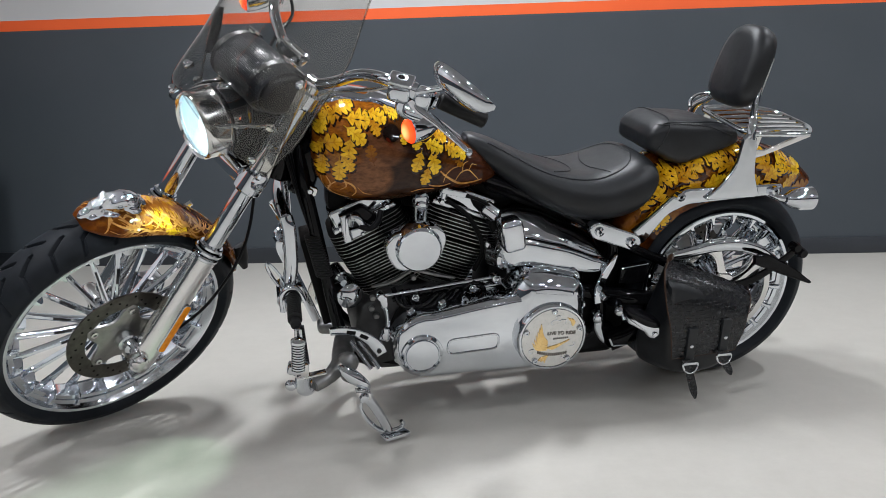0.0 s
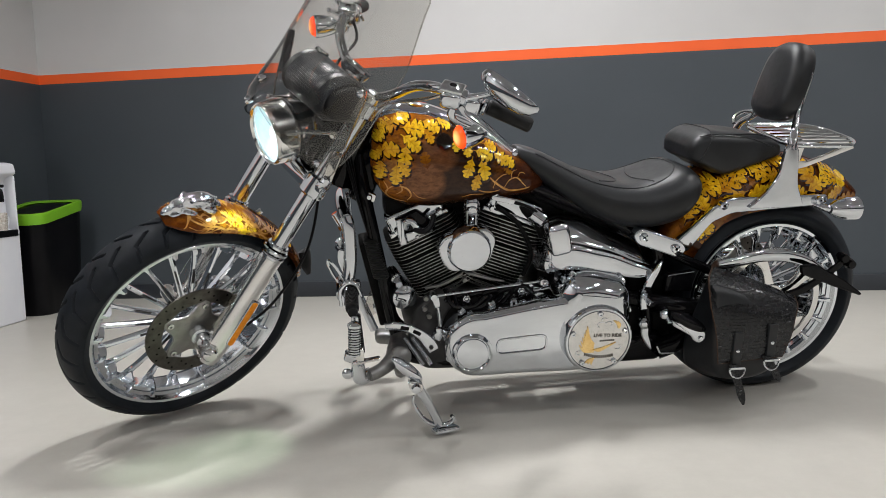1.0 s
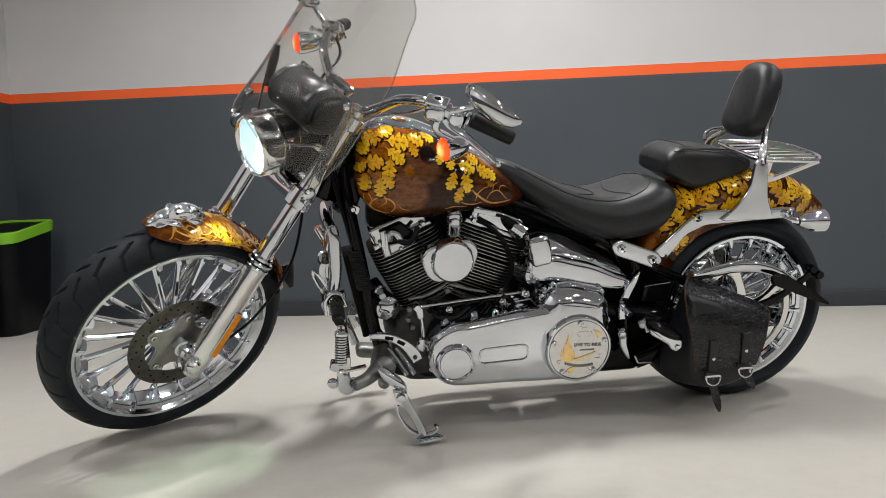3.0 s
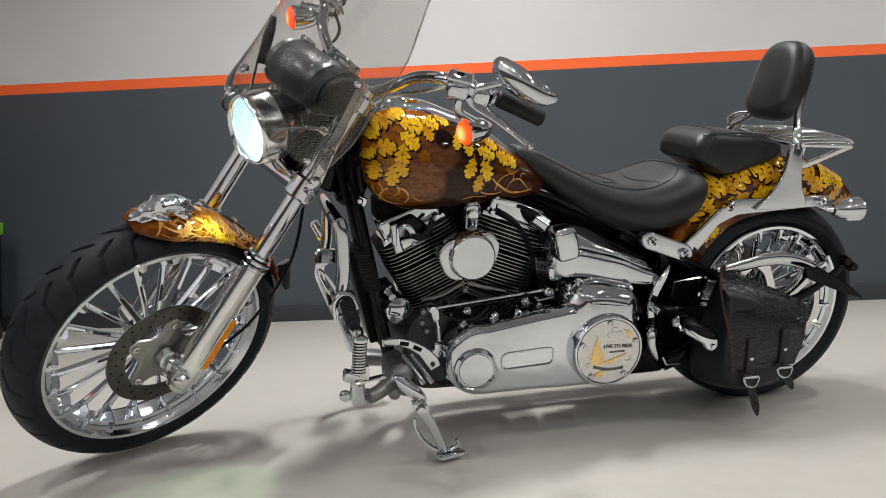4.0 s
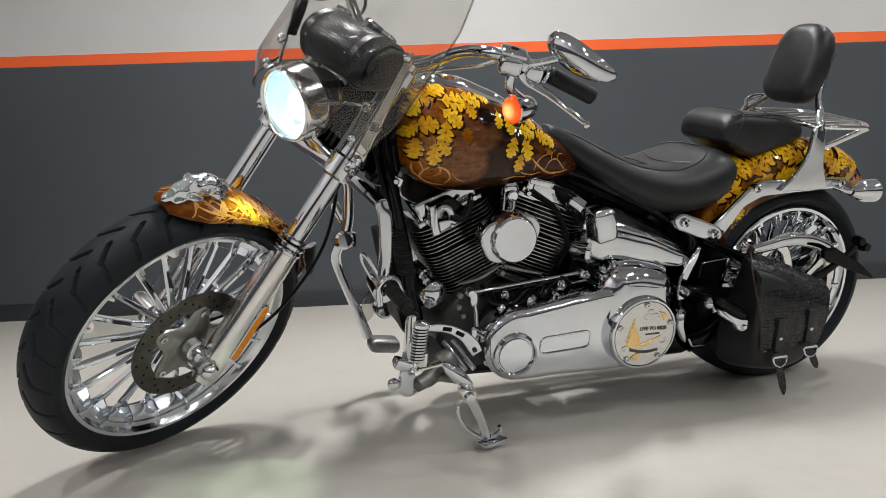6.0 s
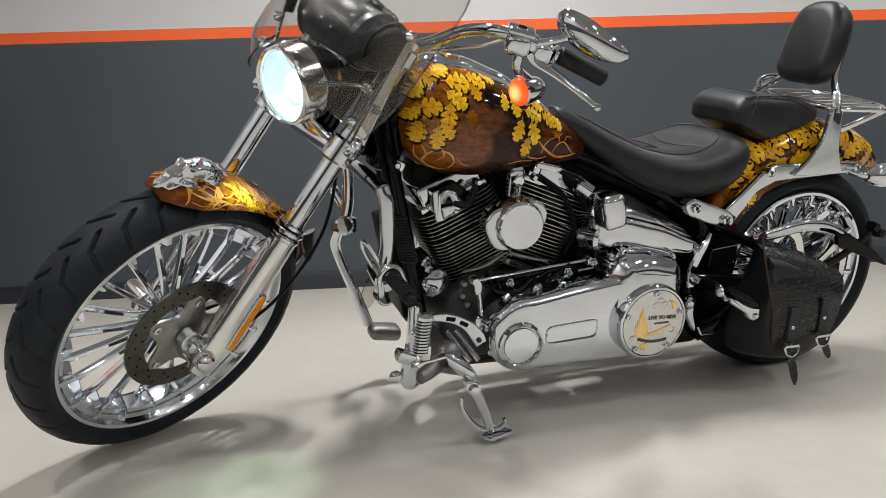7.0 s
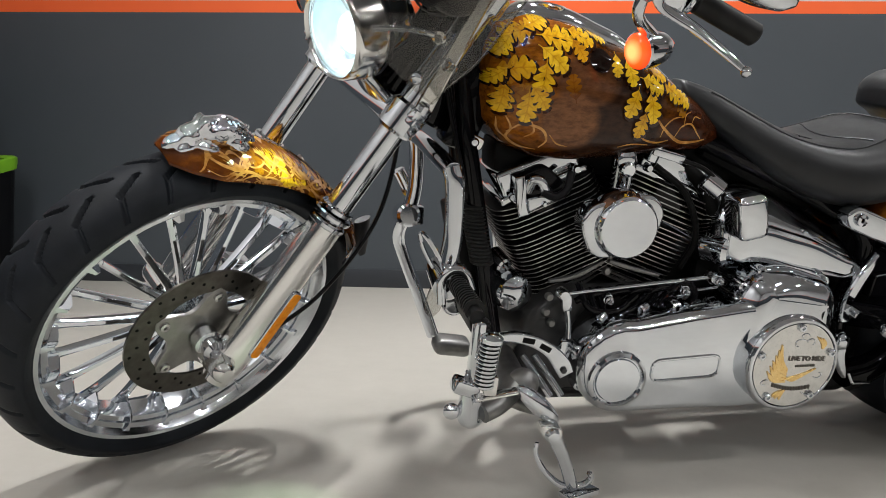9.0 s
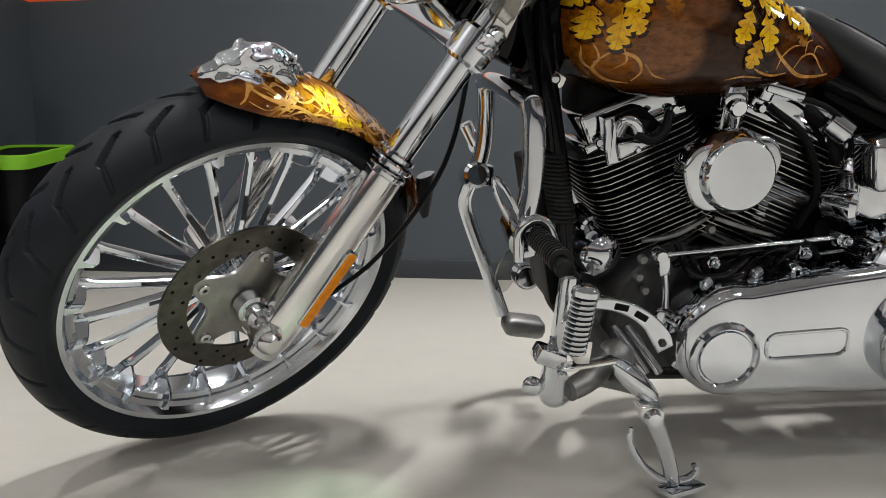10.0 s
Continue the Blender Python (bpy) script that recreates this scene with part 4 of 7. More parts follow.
def cast(tree, x, z, lift, way=1):
    hit, nor, _, _ = tree.ray_cast(Vector((x, -0.6 * way, z)), Vector((0, way, 0)))
    if hit is None:
        return None
    if nor.y * way > 0:
        nor = -nor
    return hit + nor * lift


LEAF_EDGE = [(0.0, 0.03), (0.17, 0.25), (0.50, 0.37), (0.83, 0.27), (1.0, 0.05)]


def leaf_on(bm, tree, x, z, size, turned, lift, way=1, mat=0):
    """One painted oak leaf with forward lobes on a short stalk, laid on the surface; its uv runs along and across it."""
    nu, nv = 66, 5
    rows = []
    ca, sa = math.cos(radians(turned)), math.sin(radians(turned))
    uvl = bm.loops.layers.uv.verify()
    for i in range(nu + 1):
        u = -0.14 + 1.14 * i / nu
        p = 2 * ((3.7 * max(0.0, u)) % 1.0) - 1
        lobe = 0.20 + 0.80 * max(0.0, 1 - p * p) ** 0.6
        w = max(0.012, interp(u, LEAF_EDGE) * lobe) if u > 0 else 0.012
        if u > 0.74:
            w = max(w, 0.15 * math.sqrt(max(0.0, 1 - ((u - 0.87) / 0.13) ** 2)))
        row = []
        for j in range(-nv, nv + 1):
            v = j / nv
            lx = (u - 0.5 + 0.30 * w * abs(v)) * size
            lz = (w * v + 0.04 * math.sin(3 * u)) * size
            row.append((cast(tree, x + lx * ca - lz * sa, z + lx * sa + lz * ca, lift, way), (u, v)))
        rows.append(row)
    vs = [[(bm.verts.new(p), q) if p is not None else None for p, q in r] for r in rows]
    for a, c in zip(vs, vs[1:]):
        for i in range(len(a) - 1):
            q = (a[i], a[i + 1], c[i + 1], c[i])
            if all(v is not None for v in q) and max((q[0][0].co - v[0].co).length for v in q) < 0.5 * size:
                f = bm.faces.new([v[0] for v in q])
                f.material_index = mat
                for loop, v in zip(f.loops, q):
                    loop[uvl].uv = v[1]


def vine_on(bm, tree, pts, w, lift, way=1):
    line = spline([(p[0], 0, p[1]) for p in pts], 10)
    prev = None
    for i, p in enumerate(line):
        d = (line[min(i + 1, len(line) - 1)] - line[max(i - 1, 0)]).normalized()
        s = Vector((-d.z, 0, d.x)) * w * (0.4 + 0.6 * math.sin(math.pi * i / (len(line) - 1)))
        a, c = cast(tree, p.x + s.x, p.z + s.z, lift, way), cast(tree, p.x - s.x, p.z - s.z, lift, way)
        cur = (bm.verts.new(a), bm.verts.new(c)) if a is not None and c is not None else None
        if prev and cur and (prev[0].co - cur[0].co).length < 0.03:
            bm.faces.new((prev[0], prev[1], cur[1], cur[0]))
        prev = cur


rng = random.Random(4)
# ---- fuel tank ----
TOP = [(-1.215, 0.8), (-1.208, 0.87), (-1.19, 0.905), (-1.135, 0.924), (-1.054, 0.912), (-0.955, 0.878), (-0.868, 0.836), (-0.784, 0.786), (-0.728, 0.748), (-0.7, 0.716)]
LOW = [(-1.215, 0.772), (-1.205, 0.724), (-1.175, 0.683), (-1.12, 0.662), (-1.05, 0.657), (-0.95, 0.664), (-0.866, 0.671), (-0.784, 0.674), (-0.728, 0.684), (-0.7, 0.7)]
WID = [(-1.215, 0.05), (-1.205, 0.1), (-1.18, 0.135), (-1.12, 0.158), (-1.03, 0.162), (-0.93, 0.148), (-0.842, 0.122), (-0.772, 0.095), (-0.726, 0.068), (-0.7, 0.038)]
b = B()
rings = []
for i in range(49):
    x = -1.215 + 0.515 * (0.5 - 0.5 * math.cos(math.pi * i / 48))
    zt, zl, w = interp(x, TOP), interp(x, LOW), interp(x, WID)
    zm = zl + (zt - zl) * 0.42
    ring = []
    for k in range(48):
        a = 2 * math.pi * k / 48
        ca, sa = math.cos(a), math.sin(a)
        e = 0.80 if sa > 0 else 0.46
        y = w * math.copysign(abs(ca) ** e, ca)
        z = zm + ((zt - zm) if sa > 0 else (zm - zl)) * math.copysign(abs(sa) ** (0.85 if sa > 0 else 0.66), sa)
        ring.append(Vector((x, y, z)))
    rings.append(ring)
quads(b, rings)
tank = part("fuel_tank", b, TANK_PAINT, bike, "teardrop fuel tank airbrushed with yellow oak leaves on amber brown", sharp=70)
tt = tree_of(tank)
for way in (1, -1):
    b = B()
    back = [(rng.uniform(-1.20, -1.03), rng.uniform(0.77, 0.91), rng.uniform(0.05, 0.07), rng.uniform(0, 360), 1) for k in range(4)] + [(rng.uniform(-0.96, -0.82), rng.uniform(0.76, 0.83), rng.uniform(0.04, 0.06), rng.uniform(200, 340), 1) for k in range(3)]
    spots = [(-1.165, 0.892, 0.066, 200, 0), (-1.190, 0.868, 0.052, 225, 0), (-1.130, 0.906, 0.056, 20, 0), (-1.096, 0.880, 0.074, -18, 0), (-1.108, 0.846, 0.066, -50, 0), (-1.172, 0.826, 0.074, 10, 0), (-1.128, 0.812, 0.066, -100, 0),
             (-1.192, 0.776, 0.060, -100, 0), (-1.152, 0.763, 0.062, -95, 0), (-1.132, 0.780, 0.052, -50, 0), (-1.050, 0.884, 0.056, -25, 0), (-1.060, 0.862, 0.046, -70, 0), (-1.012, 0.888, 0.046, -20, 0), (-1.200, 0.815, 0.046, 230, 0),
             (-0.986, 0.838, 0.044, -100, 0), (-0.957, 0.826, 0.052, -75, 0), (-0.953, 0.775, 0.060, -115, 0), (-0.911, 0.767, 0.066, -80, 0), (-0.932, 0.736, 0.052, -105, 0), (-0.907, 0.806, 0.062, -35, 0), (-0.858, 0.791, 0.056, -35, 0), (-0.832, 0.780, 0.046, -50, 0), (-0.886, 0.822, 0.046, -20, 0)]
    for k, (x, z, size, a, shade) in enumerate(back + spots):
        bend = a + rng.uniform(-10, 10)
        if shade == 0:
            leaf_on(b, tt, x + 0.002, z - 0.003, size * 0.96, bend, 0.00032 + 0.00014 * k, way, 2)
        leaf_on(b, tt, x, z, size * (0.86 if shade == 0 else 0.74), bend, 0.0004 + 0.00014 * k, way, shade)
    part("painted_leaves", b, [LEAF_PAINT, LEAF_DARK, LEAF_SHADE], tank, "airbrushed yellow oak leaves", sharp=80)
    b = B()
    for wide, line in ((0.0042, [(-0.900, 0.760), (-0.884, 0.738), (-0.857, 0.716), (-0.830, 0.702), (-0.794, 0.700), (-0.765, 0.704)]), (0.0026, [(-0.935, 0.722), (-0.915, 0.708), (-0.885, 0.702), (-0.858, 0.706)]),
                       (0.0022, [(-0.880, 0.712), (-0.872, 0.732), (-0.854, 0.746), (-0.836, 0.750)]), (0.0024, [(-0.846, 0.712), (-0.830, 0.732), (-0.806, 0.735), (-0.786, 0.716), (-0.776, 0.706)]), (0.0016, [(-0.826, 0.730), (-0.822, 0.752), (-0.806, 0.758)]),
                       (0.0014, [(-0.806, 0.734), (-0.796, 0.748), (-0.780, 0.744)]), (0.0030, [(-1.186, 0.748), (-1.174, 0.724), (-1.178, 0.706), (-1.155, 0.690), (-1.125, 0.686)]), (0.0034, [(-1.180, 0.716), (-1.156, 0.732), (-1.124, 0.726), (-1.112, 0.706), (-1.122, 0.690)]),
                       (0.0024, [(-1.150, 0.708), (-1.136, 0.720), (-1.142, 0.740)]), (0.0018, [(-1.196, 0.740), (-1.190, 0.716), (-1.172, 0.700)]), (0.0020, [(-1.108, 0.716), (-1.092, 0.700), (-1.070, 0.694)]), (0.0020, [(-0.970, 0.694), (-0.940, 0.700), (-0.905, 0.698)])):
        vine_on(b, tt, line, wide * 0.72, 0.0005, way)
    part("painted_vines", b, VINE_PAINT, tank, "airbrushed curling vines", sharp=80)
# chrome dash along the top of the tank
b = B()
rows = []
for i in range(25):
    t = i / 24
    x = -1.195 + 0.435 * t
    z = interp(x, TOP) + 0.004
    w = 0.050 - 0.030 * t if t > 0.1 else 0.03 + 0.17 * t
    hgt = 0.020 * math.sin(math.pi * min(1, 0.12 + t * 0.95)) + 0.003
    rows.append([Vector((x, w * math.cos(a), z - 0.012 + (hgt + 0.012) * math.sin(a) ** 0.6)) for a in [math.pi * k / 12 for k in range(13)]])
quads(b, rows, False, False)
dash = part("tank_dash", b, CHROME, bike, "long chrome dash console on the tank", sharp=60)
b = B()
lathe(b, [(0.0, 0.0), (0.036, 0.0), (0.038, 0.006), (0.032, 0.010), (0.0, 0.010)], (-1.08, 0, 0.932), (0.15, 0, 1), 28)
part("dash_cap", b, CHROME, dash)

# ---- seat ----
def pad(bm, stations, n=40, belly=0.75, square=0.55):
    """A cushion: stations of x, top, bottom, half width, dip of the middle."""
    rings = []
    line = spline([(s[0], s[1], s[2]) for s in stations], 6)
    line2 = spline([(s[0], s[3], s[4]) for s in stations], 6)
    for p, q in zip(line, line2):
        x, zt, zb, w, dip = p[0], p[1], p[2], q[1], q[2]
        ring = []
        for k in range(n):
            a = 2 * math.pi * k / n
            ca, sa = math.cos(a), math.sin(a)
            y = w * math.copysign(abs(ca) ** square, ca) * (1.0 if sa < 0 else 1 - 0.10 * sa)
            zm = zb + (zt - zb) * 0.45
            z = zm + (zt - zm if sa > 0 else zm - zb) * math.copysign(abs(sa) ** belly, sa)
            if sa > 0:
                z -= dip * (1 - (y / w) ** 2)
            ring.append(Vector((x, y, z)))
        rings.append(ring)
    quads(bm, rings)
    return bm


b = B()
pad(b, [(-0.795, 0.800, 0.775, 0.020, 0), (-0.785, 0.812, 0.755, 0.045, 0), (-0.73, 0.797, 0.715, 0.075, 0.0), (-0.66, 0.768, 0.660, 0.105, 0.004), (-0.59, 0.742, 0.615, 0.135, 0.012), (-0.52, 0.728, 0.585, 0.162, 0.022), (-0.45, 0.727, 0.570, 0.178, 0.026), (-0.38, 0.742, 0.574, 0.182, 0.022), (-0.325, 0.757, 0.590, 0.178, 0.014), (-0.29, 0.752, 0.62, 0.168, 0.006), (-0.268, 0.735, 0.66, 0.15, 0.0), (-0.262, 0.71, 0.68, 0.12, 0)])
seat = part("seat", b, LEATHER, bike, "black leather solo seat with a stitched bucket", sharp=80)
ts = tree_of(seat)


def drop_on(tree, x, y, lift):
    hit, nor, _, _ = tree.ray_cast(Vector((x, y, 1.5)), Vector((0, 0, -1)))
    return hit + Vector((0, 0, lift)) if hit is not None else None


for line in ([(-0.74, -0.052), (-0.66, -0.082), (-0.58, -0.112), (-0.50, -0.128), (-0.42, -0.132), (-0.35, -0.112), (-0.315, -0.05), (-0.31, 0.0), (-0.315, 0.05), (-0.35, 0.112), (-0.42, 0.132), (-0.50, 0.128), (-0.58, 0.112), (-0.66, 0.082), (-0.74, 0.052)],
             [(-0.56, -0.10), (-0.50, -0.06), (-0.48, 0.0), (-0.50, 0.06), (-0.56, 0.10)], [(-0.40, -0.118), (-0.425, -0.05), (-0.43, 0.0), (-0.425, 0.05), (-0.40, 0.118)]):
    b = B()
    pts = [drop_on(ts, p[0], p[1], 0.0008) for p in spline([(q[0], q[1], 0) for q in line], 8)]
    tube(b, [p for p in pts if p is not None], 0.0018, 6, 1)
    part("seam", b, LEATHER, seat, "raised stitched seam")
b = B()
pad(b, [(-0.288, 0.794, 0.778, 0.06, 0), (-0.2862, 0.808, 0.77, 0.09, 0), (-0.2741, 0.828, 0.76, 0.106, 0), (-0.2483, 0.844, 0.748, 0.114, 0), (-0.2187, 0.851, 0.73, 0.118, 0.002), (-0.1772, 0.849, 0.72, 0.12, 0.004), (-0.0987, 0.842, 0.742, 0.118, 0.004), (-0.0433, 0.828, 0.76, 0.11, 0.002), (-0.0045, 0.808, 0.77, 0.092, 0), (0.0103, 0.796, 0.777, 0.06, 0), (0.014, 0.788, 0.78, 0.03, 0)], 48, 0.34, 0.30)
pillion = part("pillion_seat", b, LEATHER, bike, "black leather pillion seat with stitched seams", sharp=80)
tp = tree_of(pillion)
for line in ([(-0.235, -0.119), (-0.22, -0.06), (-0.215, 0), (-0.22, 0.06), (-0.235, 0.119)], [(-0.25, -0.098), (-0.20, -0.102), (-0.12, -0.096), (-0.04, -0.08)]):
    b = B()
    pts = [drop_on(tp, p[0], p[1], 0.0008) for p in spline([(q[0], q[1], 0) for q in line], 8)]
    tube(b, [p for p in pts if p is not None], 0.0018, 6, 1)
    part("seam", b, LEATHER, pillion, "raised stitched seam")

b = B()
pts = [cast(tp, x, z, 0.0008) for x, z in [(-0.228 - 0.044 * k / 12, 0.842 - 0.098 * k / 12) for k in range(13)]]
tube(b, [p for p in pts if p is not None], 0.0018, 6, 1)
part("seam", b, LEATHER, pillion, "raised stitched seam")
b = B()
pts = [cast(tp, x, interp(x, [(-0.30, 0.832), (-0.2, 0.838), (-0.12, 0.830), (-0.03, 0.800)]), 0.0008) for x in [-0.30 + 0.27 * k / 20 for k in range(21)]]
tube(b, [p for p in pts if p is not None], 0.0018, 6, 1)
part("seam", b, LEATHER, pillion, "raised stitched seam")

def ribbon(line, steps=6):
    """Outline of a curved strip through (x, z, width) stations."""
    c = spline([(p[0], p[2], p[1]) for p in line], steps)
    up, low = [], []
    for i, p in enumerate(c):
        d = c[min(i + 1, len(c) - 1)] - c[max(i - 1, 0)]
        n = Vector((-d.z, d.x)).normalized() * p.y / 2
        up.append(Vector((p.x, p.z)) + n)
        low.append(Vector((p.x, p.z)) - n)
    return up + low[::-1]



# ---- rear fender, struts, backrest, rack ----
rf = fender_skin(WR, lambda t: 0.446 - 0.003 * max(0, 0.25 - t) * 4, 48, 152, lambda t: 0.128 * (0.55 + 0.45 * min(1, t * 5)) , lambda t: interp(t, [(0, 0.05), (0.12, 0.085), (0.3, 0.135), (0.5, 0.150), (0.75, 0.135), (1.0, 0.14)]), 44)
rear_fender = part("rear_fender", rf, FENDER_PAINT, bike, "amber brown rear fender painted with yellow oak leaves", sharp=60)
tf = tree_of(rear_fender)
REAR_LEAVES = [(-0.081, 0.669, 0.075, 20), (-0.155, 0.662, 0.070, 200), (-0.281, 0.628, 0.075, 60), (-0.251, 0.654, 0.075, 110), (-0.222, 0.684, 0.080, 15), (0.052, 0.667, 0.060, 150), (0.0, 0.712, 0.07, 80), (-0.028, 0.760, 0.07, 10), (-0.115, 0.740, 0.085, 25), (-0.062, 0.729, 0.085, 160), (-0.159, 0.706, 0.095, 40), (0.071, 0.722, 0.080, 120), (0.106, 0.688, 0.070, 30), (0.149, 0.712, 0.080, 150), (0.190, 0.687, 0.070, 60), (-0.231, 0.560, 0.050, 45), (-0.262, 0.545, 0.045, 20), (-0.300, 0.655, 0.06, 30), (0.175, 0.66, 0.06, 200)]
for way in (1, -1):
    b = B()
    for k in range(30):
        a = radians(rng.uniform(40, 142))
        r = rng.uniform(0.315, 0.435)
        leaf_on(b, tf, WR.x + r * math.cos(a), WR.z + r * math.sin(a), rng.uniform(0.055, 0.08), rng.uniform(0, 360), 0.0004 + 0.00012 * k, way, 1)
    for k, (lx_, lz_, big, bend) in enumerate(REAR_LEAVES):
        leaf_on(b, tf, lx_ + 0.003, lz_ - 0.004, big * 1.10, bend, 0.0042 + 0.00016 * k, way, 2)
        leaf_on(b, tf, lx_, lz_, big, bend, 0.0043 + 0.00016 * k, way, 0)
    part("painted_leaves", b, [LEAF_PAINT, LEAF_DARK, LEAF_SHADE], rear_fender, "airbrushed yellow oak leaves", sharp=80)
tff = tree_of(front_fender)
for way in (1, -1):
    b = B()
    for k in range(14):
        a = radians(rng.uniform(52, 80) if k < 10 else rng.uniform(25, 54))
        r = rng.uniform(0.346, 0.372)
        leaf_on(b, tff, WF.x + r * math.cos(a), WF.z + r * math.sin(a), rng.uniform(0.034, 0.048), rng.uniform(200, 340), 0.0006 + 0.0001 * k, way, k % 2)
    part("painted_leaves", b, [LEAF_PAINT, LEAF_DARK], front_fender, "airbrushed yellow oak leaves", sharp=80)
    b = B()
    for k in range(40):
        a0 = radians(rng.uniform(56, 99))
        r0 = rng.uniform(0.335, 0.370)
        ph = rng.uniform(0, 6)
        vine_on(b, tff, [(WF.x + (r0 + 0.007 * math.sin(ph + 1.7 * q)) * math.cos(a0 - 0.065 * q), WF.z + (r0 + 0.007 * math.sin(ph + 1.7 * q)) * math.sin(a0 - 0.065 * q)) for q in range(6)], rng.uniform(0.0007, 0.0020), 0.0004 + 0.00004 * k, way)
    part("painted_vines", b, VINE_PAINT, front_fender, "airbrushed curling vines", sharp=80)

for s in (-1, 1):
    b = B()
    arm = rounded([(-0.345, 0.508), (-0.300, 0.505), (-0.232, 0.592), (-0.172, 0.618), (0.125, 0.632), (0.125, 0.664), (-0.18, 0.664), (-0.225, 0.642), (-0.285, 0.588), (-0.345, 0.535)], 0.014)
    plate(b, arm, s * 0.140, s * 0.160, 0.006)
    strut = part("fender_strut", b, CHROME, bike, "chrome rear fender strut")
    b = B()
    link = rounded([(-0.480, 0.575), (-0.455, 0.592), (-0.325, 0.545), (-0.315, 0.512), (-0.340, 0.496), (-0.468, 0.545)], 0.02)
    plate(b, link, s * 0.150, s * 0.184, 0.006)
    lk = part("strut_cover", b, CHROME, bike, "chrome frame cover plate with two bolts")
    for x, z in ((-0.450, 0.565), (-0.350, 0.527)):
        b = B()
        lathe(b, [(0.004, s * 0.010), (0.0065, s * 0.012), (0.012, s * 0.010), (0.0135, 0.0)], (x, s * 0.184, z), (0, 1, 0), 20)
        part("cover_bolt", b, CHROME, lk)
    b = B()
    side = rounded([(-0.135, 0.632), (0.045, 0.632), (0.016, 0.700), (0.006, 0.805), (-0.014, 0.822), (-0.034, 0.808), (-0.045, 0.73), (-0.085, 0.672)], 0.02)
    plate(b, side, s * 0.1605, s * 0.172, 0.004)
    sp = part("backrest_plate", b, CHROME, bike, "chrome backrest side plate")
    for x, z in ((-0.205, 0.645), (0.095, 0.648)):
        b = B()
        lathe(b, [(0.004, s * 0.012), (0.007, s * 0.014), (0.0125, s * 0.010), (0.0135, -s * 0.01)], (x, s * 0.162, z), (0, 1, 0), 20)
        part("strut_bolt", b, CHROME, strut)
    b = B()
    tube(b, [(-0.012, s * 0.163, 0.800), (-0.004, s * 0.152, 0.835), (0.022, s * 0.112, 0.868), (0.040, s * 0.092, 0.90), (0.072, s * 0.086, 1.01)], [0.013, 0.012, 0.010, 0.008, 0.006], 12)
    if s > 0:
        tube(b, [(0.03, s * 0.115, 0.878), (-0.02, s * 0.112, 0.876), (-0.052, s * 0.10, 0.864), (-0.060, s * 0.088, 0.845)], 0.0062, 10)
    part("backrest_bar", b, CHROME, bike, "chrome backrest upright")
    # rear turn signal
    b = B()
    tube(b, [(0.085, s * 0.15, 0.635), (0.105, s * 0.175, 0.628), (0.125, s * 0.185, 0.625)], 0.010, 12)
    lathe(b, [(0.0, -0.035), (0.014, -0.032), (0.026, -0.012), (0.033, 0.02), (0.034, 0.052), (0.031, 0.055), (0.028, 0.05), (0.0, 0.046)], (0.150, s * 0.185, 0.625), (1, 0, 0), 28)
    part("rear_turn_signal", b, CHROME, bike, "chrome bullet rear turn signal")
b = B()
rows = []
for h, sc in ((-0.034, 0.55), (-0.032, 0.8), (-0.022, 0.95), (-0.004, 1.0), (0.012, 0.99), (0.026, 0.90), (0.032, 0.7)):
    row = []
    for k in range(40):
        a = 2 * math.pi * k / 40
        ca, sa = math.cos(a), math.sin(a)
        yy = 0.098 * math.copysign(abs(ca) ** 0.62, ca) * (1 - 0.13 * sa)
        zz = 0.118 * math.copysign(abs(sa) ** 0.62, sa)
        row.append(Matrix.Translation((0.038, 0, 0.978)) @ Matrix.Rotation(radians(16), 4, "Y") @ Vector((h * -1.15, yy * sc, zz * sc)))
    rows.append(row)
quads(b, rows)
part("backrest_pad", b, LEATHER, bike, "padded black leather backrest cushion", sharp=80)
# luggage rack
b = B()
loop = rounded([(0.0, -0.14), (0.195, -0.14), (0.243, -0.08), (0.243, 0.08), (0.195, 0.14), (0.0, 0.14)], 0.05, 5)
ln = [Vector((p.x, p.y, 0.820 - 0.03 * p.x + 0.085 * p.y)) for p in loop]
tube(b, ln + [ln[0]], 0.0075, 10, 1)
rack = part("luggage_rack", b, CHROME, bike, "small chrome luggage rack behind the backrest")
for k in range(6):
    b = B()
    y = -0.105 + 0.042 * k
    tube(b, [(0.003, y, 0.820 + 0.085 * y), (0.13, y, 0.820 + 0.085 * y), (0.240, y * 0.8, 0.8128 + 0.085 * y)], 0.0060, 8, 4)
    part("rack_bar", b, CHROME, rack)
for s in (-1, 1):
    b = B()
    lift = 0.012 * s
    plate(b, [Vector((x_, z_ + lift)) for x_, z_ in ((0.010, 0.745), (0.060, 0.755), (0.205, 0.806), (0.195, 0.818), (0.175, 0.812), (0.062, 0.772), (0.036, 0.772), (0.048, 0.822), (0.022, 0.824))], s * 0.128, s * 0.134, 0.001)
    part("rack_bracket", b, POLISHED, rack, "polished angled bracket")

# belt guard, plate bracket and rear axle
b = B()
gpts = [(-0.21, -0.142, 0.448), (-0.13, -0.142, 0.462), (-0.05, -0.142, 0.476), (0.03, -0.142, 0.472), (0.10, -0.142, 0.448), (0.16, -0.142, 0.41), (0.20, -0.142, 0.375)]
tube(b, gpts, [0.015, 0.017, 0.019, 0.020, 0.018, 0.013, 0.009], 12, 5, 0.45)
part("belt_guard", b, CHROME, bike, "curved chrome belt guard")
b = B()
tube(b, [(0.02, -0.135, 0.33), (0.10, -0.155, 0.372), (0.18, -0.17, 0.44), (0.20, -0.175, 0.475)], [0.016, 0.013, 0.011, 0.010], 10, 5, 0.6)
